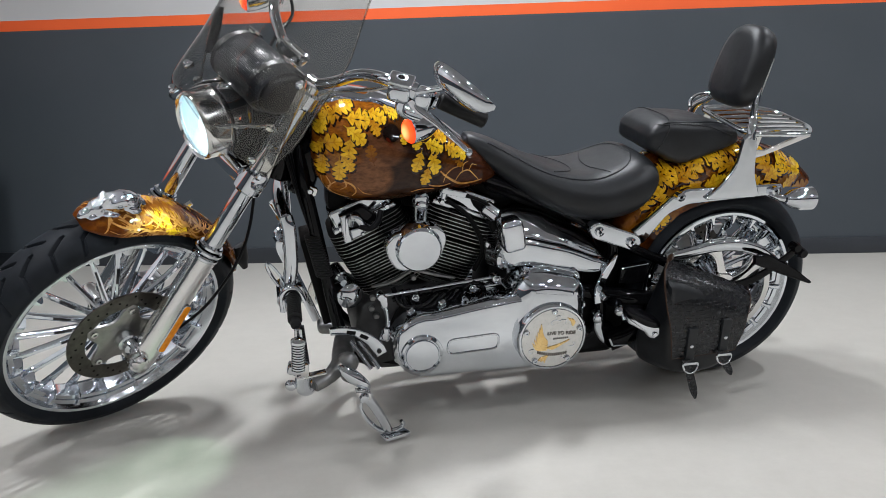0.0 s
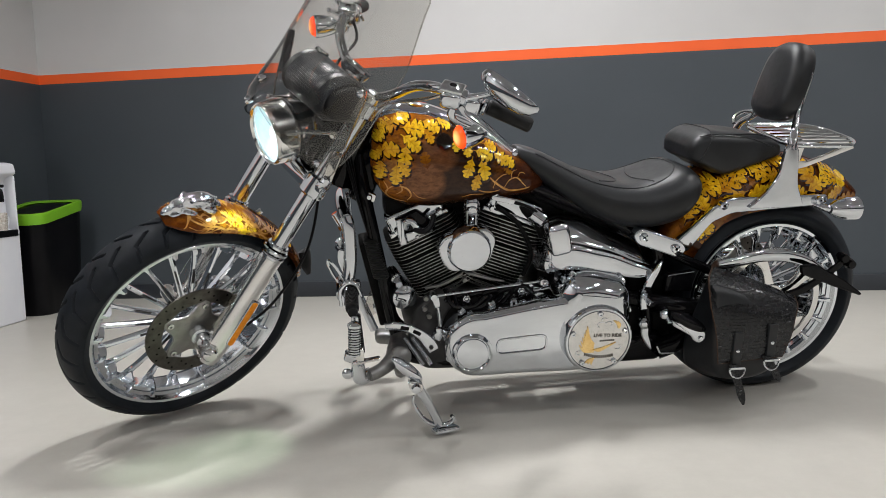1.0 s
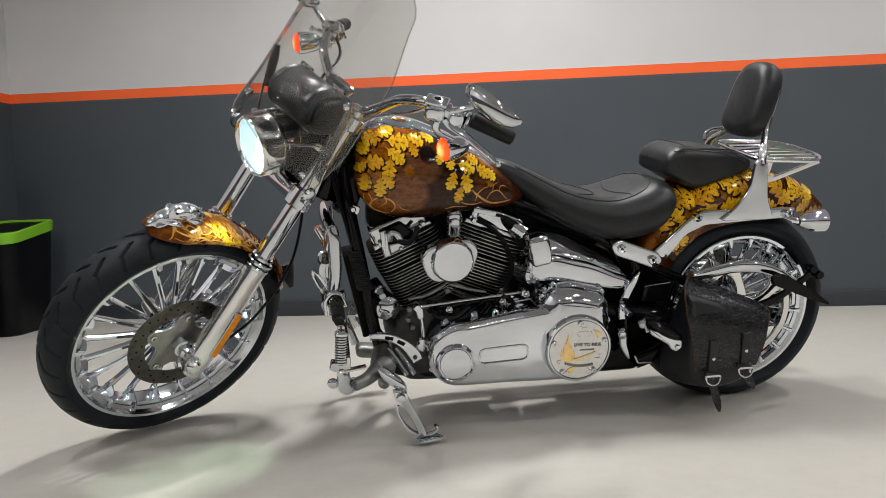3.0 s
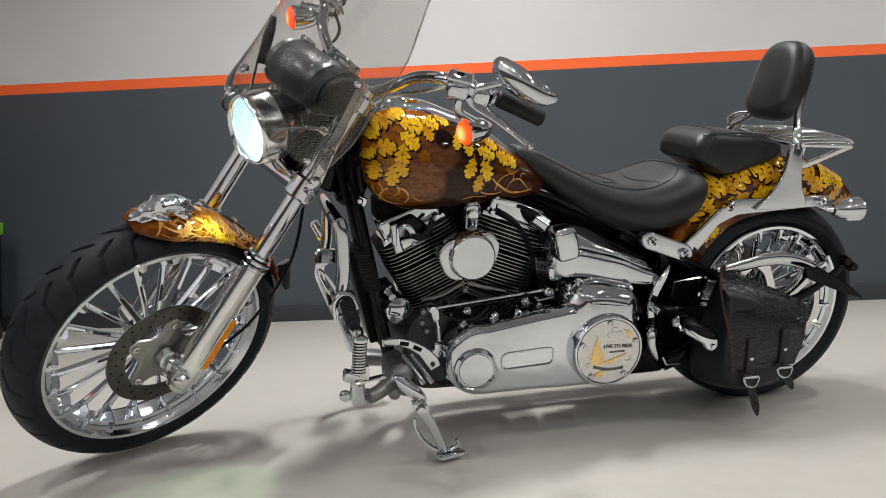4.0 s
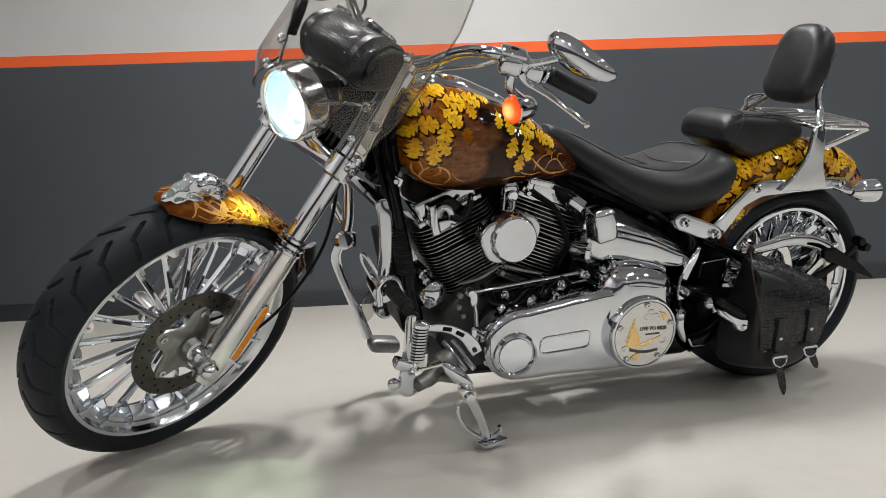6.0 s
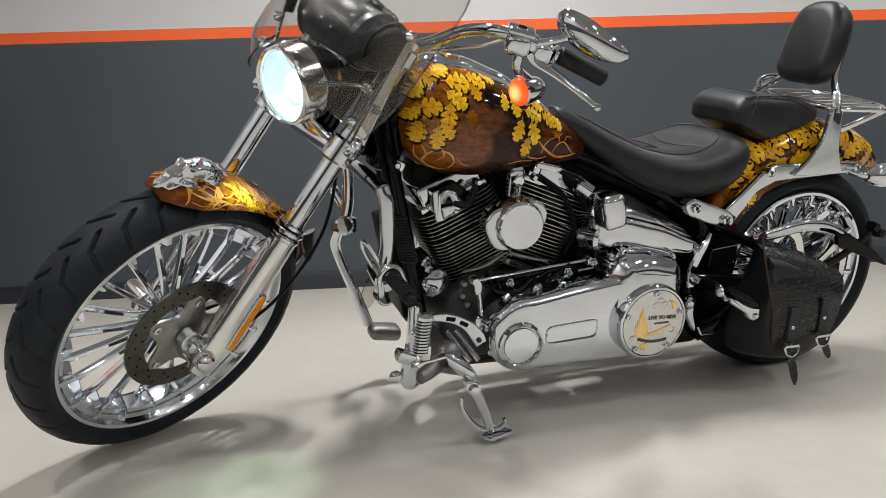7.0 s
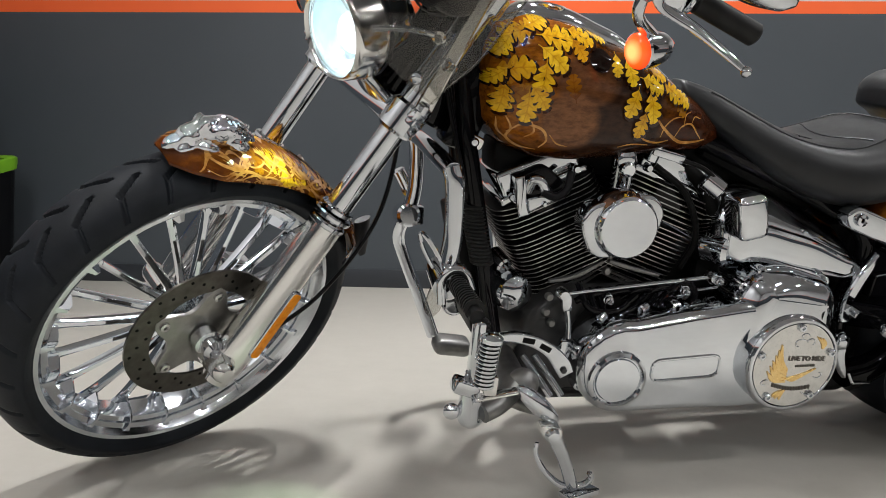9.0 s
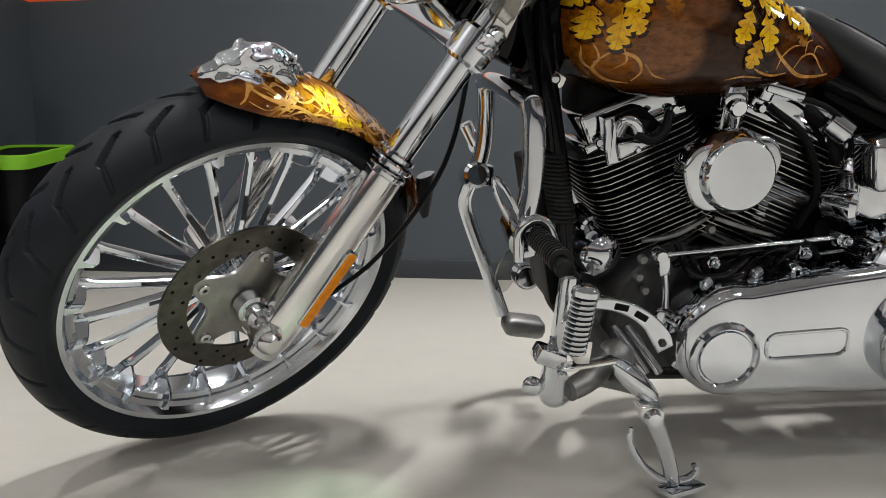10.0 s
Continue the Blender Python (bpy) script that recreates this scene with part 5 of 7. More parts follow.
plate_arm = part("plate_bracket", b, BLACK_GLOSS, bike, "black side-mounted number plate bracket")
b = B()
plate(b, rounded([(0.055, 0.452), (0.10, 0.455), (0.20, 0.402), (0.268, 0.352), (0.262, 0.346), (0.17, 0.380), (0.06, 0.425)], 0.006), -0.172, -0.186, 0.004)
part("bracket_blade", b, BLACK_GLOSS, plate_arm, "tapered black blade")
b = B()
for x, z in ((0.19, 0.47), (0.215, 0.45)):
    lathe(b, [(0.0, -0.02), (0.012, -0.018), (0.016, 0.0), (0.014, 0.012), (0, 0.014)], (x, -0.175, z), (0, 1, 0), 14)
part("plate_lamp", b, BLACK_GLOSS, plate_arm)
for s in (-1, 1):
    b = B()
    tube(b, [(-0.47, s * 0.11, 0.36), (-0.35, s * 0.15, 0.345), (-0.20, s * 0.165, 0.33), (0.03, s * 0.165, 0.325)], [0.024, 0.024, 0.022, 0.020], 12)
    tube(b, [(-0.345, s * 0.135, 0.500), (-0.262, s * 0.145, 0.462), (-0.166, s * 0.152, 0.418), (0.02, s * 0.162, 0.34)], 0.014, 10)
    part("swingarm", b, BLACK_GLOSS, bike, "black swingarm")
b = B()
rod(b, (0, -0.185, 0.325), (0, 0.185, 0.325), 0.016, 16, 0.003)
rod(b, (0, -0.19, 0.325), (0, -0.165, 0.325), 0.026, 6, 0.002)
part("rear_axle", b, CHROME, bike)
b = B()
lathe(b, [(0.146, -0.128), (0.164, -0.128), (0.167, -0.12), (0.167, -0.104), (0.146, -0.102)], WR, (0, 1, 0), 72, True)
for k in range(5):
    a = 2 * math.pi * (k + 0.3) / 5
    arm = ribbon([(WR.x + r * math.cos(a + 0.25 * (r - 0.04) / 0.11), WR.z + r * math.sin(a + 0.25 * (r - 0.04) / 0.11), w_) for r, w_ in ((0.035, 0.042), (0.075, 0.030), (0.115, 0.034), (0.150, 0.062))], 4)
    plate(b, arm, -0.104, -0.122, 0.004)
lathe(b, [(0.02, -0.134), (0.05, -0.130), (0.054, -0.104)], WR, (0, 1, 0), 32)
part("belt_pulley", b, POLISHED, rear_wheel, "polished belt pulley")

# ---- frame ----
for s in (-1, 1):
    b = B()
    tube(b, [(-1.245, s * 0.025, 0.80), (-1.235, s * 0.05, 0.70), (-1.20, s * 0.075, 0.50), (-1.165, s * 0.09, 0.30), (-1.135, s * 0.105, 0.225), (-1.08, s * 0.115, 0.198), (-0.95, s * 0.12, 0.190), (-0.55, s * 0.12, 0.190), (-0.44, s * 0.12, 0.205), (-0.395, s * 0.125, 0.25), (-0.405, s * 0.13, 0.38), (-0.375, s * 0.13, 0.475), (-0.40, s * 0.12, 0.535), (-0.50, s * 0.10, 0.590), (-0.62, s * 0.075, 0.645), (-0.76, s * 0.05, 0.70)], 0.0175, 14, 5)
    part("frame_tube", b, BLACK_GLOSS, bike, "gloss black frame tube")
b = B()
tube(b, [(-1.25, 0, 0.86), (-1.10, 0, 0.80), (-0.90, 0, 0.74), (-0.74, 0, 0.70)], 0.03, 14)
rod(b, (-1.315, 0, 0.715), (-1.215, 0, 0.905), 0.042, 24, 0.006)
box(b, (-1.225, 0, 0.74), (0.07, 0.09, 0.16), 0.02, turn("Y", 20))
part("frame_neck", b, BLACK_GLOSS, bike, "black steering neck")
for k in range(5):
    b = B()
    y = -0.045 + 0.007 * k
    tube(b, [(-1.30 + 0.01 * k, y, 0.88), (-1.275 + 0.006 * k, y - 0.01, 0.76), (-1.245, y - 0.02, 0.64), (-1.205, y - 0.03, 0.50), (-1.17, y - 0.03, 0.36)], 0.0042, 8)
    part("cable", b, BLACK_PLASTIC, bike, "black cable along the frame")
b = B()
rings = []
for k in range(49):
    t = k / 48
    r = 0.0225 + 0.0015 * (1 if k % 3 else -1)
    rings.append([Vector((-1.222 + 0.026 * t + r * math.cos(a), -0.070 - 0.012 * t + r * math.sin(a), 0.565 - 0.115 * t)) for a in [2 * math.pi * q / 16 for q in range(16)]])
quads(b, rings)
part("cable_wrap", b, SOFT_RUBBER, bike, "ribbed black wrap round the down tube")
# oil cooler behind the front tubes
b = B()
box(b, (-1.215, 0, 0.42), (0.03, 0.13, 0.26), 0.006, turn("Y", -12))
regulator = part("regulator", b, BLACK_ENGINE, bike, "black finned regulator")
fin = None
for k in range(14):
    m = Matrix.Translation((-1.238 + 0.0039 * k, 0, 0.53 - 0.0175 * k))
    if fin is None:
        b = B()
        box(b, (0, 0, 0), (0.014, 0.12, 0.004), 0.001)
        fin = part("regulator_fin", b, BLACK_ENGINE, regulator, basis=m)
    else:
        again(fin, "regulator_fin", regulator, m)

# ---- engine ----
CR = Vector((-0.940, 0, 0.285))
b = B()
body = rounded([(-1.10, 0.17), (-0.80, 0.16), (-0.74, 0.25), (-0.78, 0.38), (-0.86, 0.415), (-0.945, 0.40), (-1.03, 0.415), (-1.10, 0.37), (-1.13, 0.28)], 0.05)
plate(b, body, 0.13, -0.135, 0.02)
case = part("crankcase", b, CASE_GREY, bike, "dark grey engine crankcase")
b = B()
lathe(b, [(0.105, -0.14), (0.11, -0.146), (0.10, -0.152), (0.06, -0.154), (0.0, -0.154)], CR + Vector((0.02, 0, 0.01)), (0, 1, 0), 40)
part("case_cover", b, BLACK_ENGINE, case)
for x, z in ((-1.074, 0.401), (-1.078, 0.370), (-1.065, 0.346), (-0.962, 0.452)):
    b = B()
    lathe(b, [(0.0, -0.012), (0.006, -0.012), (0.008, -0.008), (0.008, 0.0)], (x, -0.14, z), (0, 1, 0), 12)
    part("case_bolt", b, GREY_CAST, case)


def fin_mesh(w, d, h, rad):
    bm = B()
    ol = rounded([(-w / 2, -d / 2), (w / 2, -d / 2), (w / 2, d / 2), (-w / 2, d / 2)], rad, 4)
    rows = [[Vector((p.x, p.y, z)) for p in (inset(ol, q) if q else ol)] for q, z in ((0.001, -h / 2), (0.0, -h / 2 + 0.0005), (0.0, h / 2 - 0.0005), (0.001, h / 2))]
    quads(bm, rows)
    return bm


def cylinder_unit(tilt, name):
    """One finned cylinder, tilted about the crank: barrel, fins, head and rocker cover."""
    m = Matrix.Translation(CR) @ Matrix.Rotation(radians(tilt), 4, "Y")
    b = B()
    rod(b, (0, 0, 0.13), (0, 0, 0.36), 0.062, 32)
    cyl = part(name, b, BLACK_ENGINE, bike, "black finned engine cylinder with bright fin edges", m)
    f1 = f2 = None
    for k in range(14):
        z = 0.136 + 0.0098 * k
        w = 0.148 + 0.0013 * k
        if f1 is None:
            f1 = part("cooling_fin", fin_mesh(0.196, 0.190, 0.0034, 0.05), BLACK_ENGINE, cyl, basis=Matrix.Translation((0, 0, z)))
            f2 = part("fin_edge", fin_mesh(0.1972, 0.1912, 0.0023, 0.05), FIN_EDGE, cyl, basis=Matrix.Translation((0, 0, z)))
        else:
            sc = Matrix.Diagonal((w / 0.150, w / 0.150, 1, 1))
            again(f1, "cooling_fin", cyl, Matrix.Translation((0, 0, z)) @ sc)
            again(f2, "fin_edge", cyl, Matrix.Translation((0, 0, z)) @ sc)
    for k in range(7):
        z = 0.278 + 0.0105 * k
        sc = Matrix.Diagonal((1.12, 1.10, 1, 1))
        again(f1, "cooling_fin", cyl, Matrix.Translation((0, 0, z)) @ sc)
        again(f2, "fin_edge", cyl, Matrix.Translation((0, 0, z)) @ sc)
    b = B()
    box(b, (0, 0, 0.315), (0.14, 0.15, 0.075), 0.02)
    part("cylinder_head", b, BLACK_ENGINE, cyl)
    b = B()
    box(b, (0, 0, 0.352), (0.185, 0.172, 0.020), 0.006, n=3)
    box(b, (0, 0, 0.382), (0.168, 0.164, 0.056), 0.010, n=3)
    part("rocker_cover", b, CHROME, cyl, "chrome rocker cover")
    b = B()
    box(b, (0.0, -0.088, 0.325), (0.075, 0.03, 0.05), 0.008, n=2)
    part("head_bracket", b, BLACK_GLOSS, cyl)
    for x in (-0.068, 0.068):
        b = B()
        lathe(b, [(0.0, -0.010), (0.006, -0.010), (0.008, -0.006), (0.008, 0.0)], (x, -0.09, 0.36), (0, 1, 0), 12)
        part("head_bolt", b, CHROME, cyl)
    b = B()
    lathe(b, [(0.088, 0.146), (0.094, 0.142), (0.094, 0.128), (0.07, 0.126)], (0, 0, 0), (0, 0, 1), 40)
    part("cylinder_base", b, GREY_CAST, cyl)
    return cyl


cylinder_unit(-24, "front_cylinder")
cylinder_unit(21, "rear_cylinder")
# coil bracket on the front head: black base, chrome strap, plate and horn-shaped cover
b = B()
plate(b, rounded([(-1.150, 0.628), (-1.092, 0.652), (-1.039, 0.610), (-1.042, 0.588), (-1.078, 0.584), (-1.128, 0.590)], 0.010), -0.085, -0.112, 0.005)
clamp = part("coil_bracket", b, BLACK_GLOSS, bike, "black coil bracket with chrome covers on the cylinder head")
b = B()
plate(b, ribbon([(-1.146, 0.632, 0.018), (-1.140, 0.610, 0.020), (-1.138, 0.582, 0.020), (-1.131, 0.555, 0.022)]), -0.098, -0.124, 0.004)
part("strap", b, CHROME, clamp, "curved chrome strap")
b = B()
plate(b, rounded([(-1.128, 0.590), (-1.060, 0.604), (-1.046, 0.594), (-1.082, 0.580), (-1.121, 0.561)], 0.006), -0.100, -0.120, 0.004)
part("cover_plate", b, CHROME, clamp, "chrome cover plate")
b = B()
tube(b, [(-1.125, -0.112, 0.606), (-1.121, -0.126, 0.626), (-1.108, -0.132, 0.626), (-1.096, -0.130, 0.610), (-1.080, -0.122, 0.600)], [0.012, 0.011, 0.010, 0.010, 0.008], 14, 5)
part("horn_tube", b, CHROME, clamp, "bent chrome tube")
b = B()
lathe(b, [(0.0, -0.006), (0.004, -0.006), (0.006, -0.003), (0.007, 0.002)], (-1.093, -0.121, 0.579), (0, 1, 0), 6)
part("bolt", b, CHROME, clamp)
# tab under the front of the tank
b = B()
plate(b, rounded([(-1.240, 0.674), (-1.229, 0.702), (-1.200, 0.690), (-1.208, 0.668)], 0.008), -0.050, -0.064, 0.003)
tab = part("tank_tab", b, POLISHED, bike, "polished mounting tab below the fuel tank")
b = B()
lathe(b, [(0.0, -0.008), (0.006, -0.007), (0.0095, -0.003), (0.0095, 0.002)], (-1.223, -0.064, 0.685), (0, 1, 0), 14)
part("bolt", b, CHROME, tab)
b = B()
tube(b, [(-1.104, -0.135, 0.606), (-1.080, -0.140, 0.598), (-1.058, -0.138, 0.612), (-1.045, -0.12, 0.64)], 0.008, 10)
part("spark_lead", b, BLACK_PLASTIC, bike, "black ignition lead")
# crankcase ledges under the cylinders and hoses above the primary
for line in ([(-1.075, 0.430, 0.006), (-1.02, 0.440, 0.008), (-0.967, 0.470, 0.007)], [(-0.955, 0.470, 0.007), (-0.90, 0.452, 0.008), (-0.845, 0.438, 0.006)]):
    b = B()
    plate(b, ribbon(line), -0.132, -0.142, 0.002)
    part("case_ledge", b, GREY_CAST, case, "machined crankcase ledge")
for k in range(4):
    b = B()
    x = -1.02 + 0.022 * k
    tube(b, [(x, -0.150, 0.430 - 0.010 * k), (x + 0.02, -0.172, 0.385 - 0.01 * k), (x + 0.075, -0.175, 0.380 - 0.004 * k), (x + 0.12, -0.160, 0.405)], 0.0065, 8)
    part("hose", b, BLACK_GLOSS, bike, "glossy black hose above the primary")
for x, z, a in ((-0.985, 0.365, 30), (-0.900, 0.384, 15)):
    b = B()
    rod(b, (x, -0.186, z), (x + 0.018 * math.cos(radians(a)), -0.176, z + 0.018 * math.sin(radians(a))), 0.010, 12, 0.003)
    part("hose_clamp", b, CHROME, bike, "chrome hose clamp")
# horn cover between the cylinders
b = B()
HN = Vector((-0.958, -0.195, 0.555))
lathe(b, [(0.0, -0.019), (0.054, -0.018), (0.058, -0.014), (0.060, -0.005), (0.066, 0.004), (0.069, 0.018), (0.066, 0.04), (0.05, 0.06)], HN, (0, 1, 0), 48)
horn = part("horn_cover", b, CHROME, bike, "round chrome horn cover between the cylinders")
b = B()
wing = rounded([(-0.088, 0.010), (-0.070, 0.040), (0.0, 0.060), (0.048, 0.060), (0.068, 0.046), (0.076, 0.020), (0.060, -0.035), (0.0, -0.060), (-0.045, -0.062), (-0.066, -0.050), (-0.082, -0.015)], 0.014)
plate(b, [Vector((p.x + HN.x, p.y + HN.z)) for p in wing], HN.y + 0.04, HN.y - 0.002, 0.007)
part("horn_shell", b, CHROME, horn, "chrome side wings")
b = B()
tube(b, [(-0.935, -0.10, 0.60), (-0.938, -0.115, 0.665), (-0.94, -0.118, 0.685)], [0.022, 0.024, 0.018], 16)
rod(b, (-0.94, -0.118, 0.655), (-0.94, -0.146, 0.650), 0.015, 16, 0.003)
part("horn_mount", b, CHROME, horn)
# intake, throttle and breather parts beside the rear cylinder
b = B()
box(b, (-0.86, -0.02, 0.60), (0.10, 0.12, 0.09), 0.02)
tube(b, [(-0.80, -0.06, 0.66), (-0.74, -0.09, 0.60), (-0.71, -0.10, 0.53)], 0.016, 10)
tube(b, [(-0.86, -0.09, 0.65), (-0.80, -0.115, 0.60), (-0.76, -0.11, 0.51), (-0.78, -0.10, 0.44)], 0.007, 8)
tube(b, [(-0.84, -0.10, 0.67), (-0.77, -0.12, 0.65), (-0.72, -0.12, 0.60), (-0.72, -0.11, 0.54)], 0.005, 8)
part("intake_manifold", b, BLACK_ENGINE, bike, "black intake with hoses")
b = B()
rod(b, (-0.875, -0.095, 0.66), (-0.865, -0.105, 0.705), 0.014, 14, 0.003)
box(b, (-0.845, -0.10, 0.675), (0.07, 0.03, 0.018), 0.004, turn("Y", 15))
rod(b, (-0.76, -0.105, 0.63), (-0.725, -0.12, 0.605), 0.022, 18, 0.004)
part("throttle_body", b, CHROME, bike, "chrome throttle linkage")
# oil filter
b = B()
lathe(b, [(0.0, -0.075), (0.02, -0.073), (0.036, -0.062), (0.040, -0.045), (0.040, 0.02)], (-1.143, -0.05, 0.395), (-0.2, 1, 0), 32)
part("oil_filter", b, CHROME, bike, "chrome oil filter")
b = B()
rod(b, (-1.168, -0.05, 0.462), (-1.150, -0.092, 0.444), 0.018, 18, 0.004)
part("oil_sensor", b, CHROME, bike)

# ---- primary drive ----
def hull_outline():
    pts = []
    for k in range(13):
        a = radians(80 + 195 * k / 12)
        pts.append(Vector((-0.938 + 0.094 * math.cos(a), 0.280 + 0.097 * math.sin(a))))
    pts += [Vector((-0.80, 0.183)), Vector((-0.70, 0.180)), Vector((-0.62, 0.180)), Vector((-0.60, 0.20)), Vector((-0.60, 0.40)), Vector((-0.62, 0.416)), Vector((-0.70, 0.408)), Vector((-0.80, 0.395))]
    return pts


ol = hull_outline()
b = B()
plate(b, ol, -0.10, -0.232, 0.020)
primary = part("primary_cover", b, CHROME, bike, "polished chrome primary drive cover", sharp=50)
b = B()
plate(b, [p + (p - Vector((-0.74, 0.285))).normalized() * 0.006 for p in ol], -0.09, -0.135, 0.006)
part("cover_flange", b, CHROME, primary)
b = B()
lathe(b, [(0.060, 0.004), (0.058, -0.010), (0.052, -0.013), (0.049, -0.010), (0.049, -0.006), (0.046, -0.006), (0.044, -0.010), (0.0, -0.011)], (-0.955, -0.230, 0.262), (0, 1, 0), 48)
part("round_boss", b, CHROME, primary, "round raised boss")
b = B()
ob_ = rounded([(-0.884, 0.2535), (-0.740, 0.259), (-0.740, 0.305), (-0.884, 0.2975)], 0.0200, 6)
tube(b, [Vector((p.x, -0.2325, p.y)) for p in ob_] + [Vector((ob_[0].x, -0.2325, ob_[0].y))], 0.0030, 8, 1)
part("oblong_rim", b, CHROME, primary, "oblong raised rim")
b = B()
top = rounded([(-0.722, 0.30), (-0.718, 0.375), (-0.700, 0.430), (-0.668, 0.470), (-0.60, 0.474), (-0.505, 0.450), (-0.480, 0.415), (-0.472, 0.30), (-0.495, 0.21), (-0.56, 0.172), (-0.65, 0.172), (-0.705, 0.22)], 0.04)
dome = [(0.0, -0.08), (0.0, -0.165), (0.004, -0.190), (0.012, -0.210), (0.024, -0.226), (0.038, -0.236), (0.052, -0.241)]
quads(b, [[Vector((p.x, y, p.y)) for p in (inset(top, q) if q else top)] for q, y in dome])
trans = part("clutch_housing", b, CHROME, bike, "domed chrome clutch housing", sharp=60)
DC = Vector((-0.594, -0.243, 0.288))
b = B()
lathe(b, [(0.102, 0.02), (0.102, -0.004), (0.100, -0.012), (0.096, -0.017), (0.0915, -0.018), (0.0895, -0.014), (0.0, -0.016)], DC, (0, 1, 0), 64)
derby = part("derby_cover", b, CHROME, primary, "round chrome clutch cover with a gold emblem")
b = B()
lathe(b, [(0.0885, -0.0155), (0.0885, -0.0168), (0.0, -0.0176)], DC, (0, 1, 0), 48)
part("emblem_disc", b, BRUSHED, primary, "silver emblem disc")
for k in range(5):
    a = radians(18 + 72 * k)
    b = B()
    lathe(b, [(0.0, -0.004), (0.0032, -0.004), (0.0036, -0.007), (0.0060, -0.0075), (0.0078, -0.006), (0.0086, 0.004)], DC + Vector((0.081 * math.cos(a), -0.0165, 0.081 * math.sin(a))), (0, 1, 0), 14)
    part("derby_bolt", b, CHROME, primary)
FEATHERS = [((-0.014, -0.034 + 0.005 * k), (-0.058 + 0.0045 * k, -0.010 + 0.0112 * k), (-0.006, -0.007), 0.0098) for k in range(6)]
FEATHERS += [((-0.014, -0.028), (0.018 + 0.008 * k, -0.026 + 0.0045 * k), (0.0, -0.004), 0.0075) for k in range(5)]
FEATHERS += [((-0.012, -0.052), (-0.040 + 0.010 * k, -0.068 - 0.003 * (k % 3)), (-0.003, 0.0), 0.0070) for k in range(3)]
FEATHERS += [((0.056, 0.034), (0.040 + 0.007 * k, 0.060 - 0.002 * k), (0.005, 0.0), 0.0065) for k in range(3)]
for k, (root, tip, bow, wide) in enumerate(FEATHERS):
    b = B()
    line = [(DC.x + root[0], DC.z + root[1], 0.004), (DC.x + (root[0] + tip[0]) / 2 + bow[0], DC.z + (root[1] + tip[1]) / 2 + bow[1], wide), (DC.x + tip[0], DC.z + tip[1], 0.002)]
    ol_ = ribbon(line, 5)
    quads(b, [[Vector((p.x, y, p.y)) for p in q_] for y, q_ in ((DC.y - 0.0170, ol_), (DC.y - 0.0184 - 0.00025 * (k % 3), ol_), (DC.y - 0.0192 - 0.00025 * (k % 3), inset(ol_, 0.0007)))])
    part("feather", b, GOLD, primary, "gold feather in low relief")
# silver scrolls in low relief round the wings
for x, z, r, a0, a1 in ((0.004, 0.046, 0.016, 20, 250), (0.026, 0.050, 0.012, -60, 200), (0.012, 0.062, 0.010, 0, 220), (0.058, -0.022, 0.012, -150, 80), (-0.058, -0.036, 0.011, 60, 300), (0.040, -0.058, 0.012, 180, 380)):
    b = B()
    tube(b, [Vector((DC.x + x + r * (1 - 0.5 * q / 9) * math.cos(radians(a0 + (a1 - a0) * q / 9)), DC.y - 0.0172, DC.z + z + 0.7 * r * (1 - 0.5 * q / 9) * math.sin(radians(a0 + (a1 - a0) * q / 9)))) for q in range(10)], [0.0006] + [0.0013] * 8 + [0.0008], 8, 3)
    part("scroll", b, CHROME, primary, "silver scroll in low relief")


def words(text, size, m, mat, parent, name):
    cu = bpy.data.curves.new(name, "FONT")
    cu.body, cu.size, cu.align_x, cu.align_y, cu.extrude = text, size, "CENTER", "CENTER", 0.0006
    cu.offset = 0.0002
    tmp = bpy.data.objects.new(name, cu)
    scene.collection.objects.link(tmp)
    bpy.context.view_layer.update()
    me = bpy.data.meshes.new_from_object(tmp.evaluated_get(bpy.context.evaluated_depsgraph_get()))
    bpy.data.objects.remove(tmp)
    bpy.data.curves.remove(cu)
    me.materials.clear()
    me.materials.append(mat)
    ob = new(name, me)
    ob.parent = parent
    ob.matrix_basis = m
    return ob


words("LIVE TO RIDE", 0.0140, Matrix.Translation(DC + Vector((0.025, -0.0186, 0.014))) @ turn("Y", 3) @ turn("X", 90), STEEL, primary, "lettering")
for k in range(14):
    b = B()
    box(b, DC + Vector((-0.040 + 0.0063 * k, -0.0178, -0.040 - 0.006 * math.sin(math.pi * k / 13) - 0.0006 * k)), (0.0048, 0.002, 0.0085), 0.0006)
    part("lettering_bar", b, STEEL, primary)
for k in range(8):
    b = B()
    box(b, DC + Vector((0.004 + 0.0056 * k, -0.0178, -0.001)), (0.0042, 0.002, 0.0050), 0.0005)
    part("lettering_bar", b, STEEL, primary)
for x, z in ((-0.69, 0.43), (-0.655, 0.462), (-0.51, 0.438), (-0.70, 0.40), (-0.485, 0.35), (-0.83, 0.393), (-1.025, 0.31), (-1.015, 0.235)):
    b = B()
    lathe(b, [(0.004, -0.012), (0.007, -0.013), (0.0105, -0.010), (0.012, 0.0), (0.012, 0.02)], (x, -0.185 if z > 0.4 or x > -0.5 else -0.19, z), (0, 1, 0), 18)
    part("cover_bolt", b, CHROME, primary)
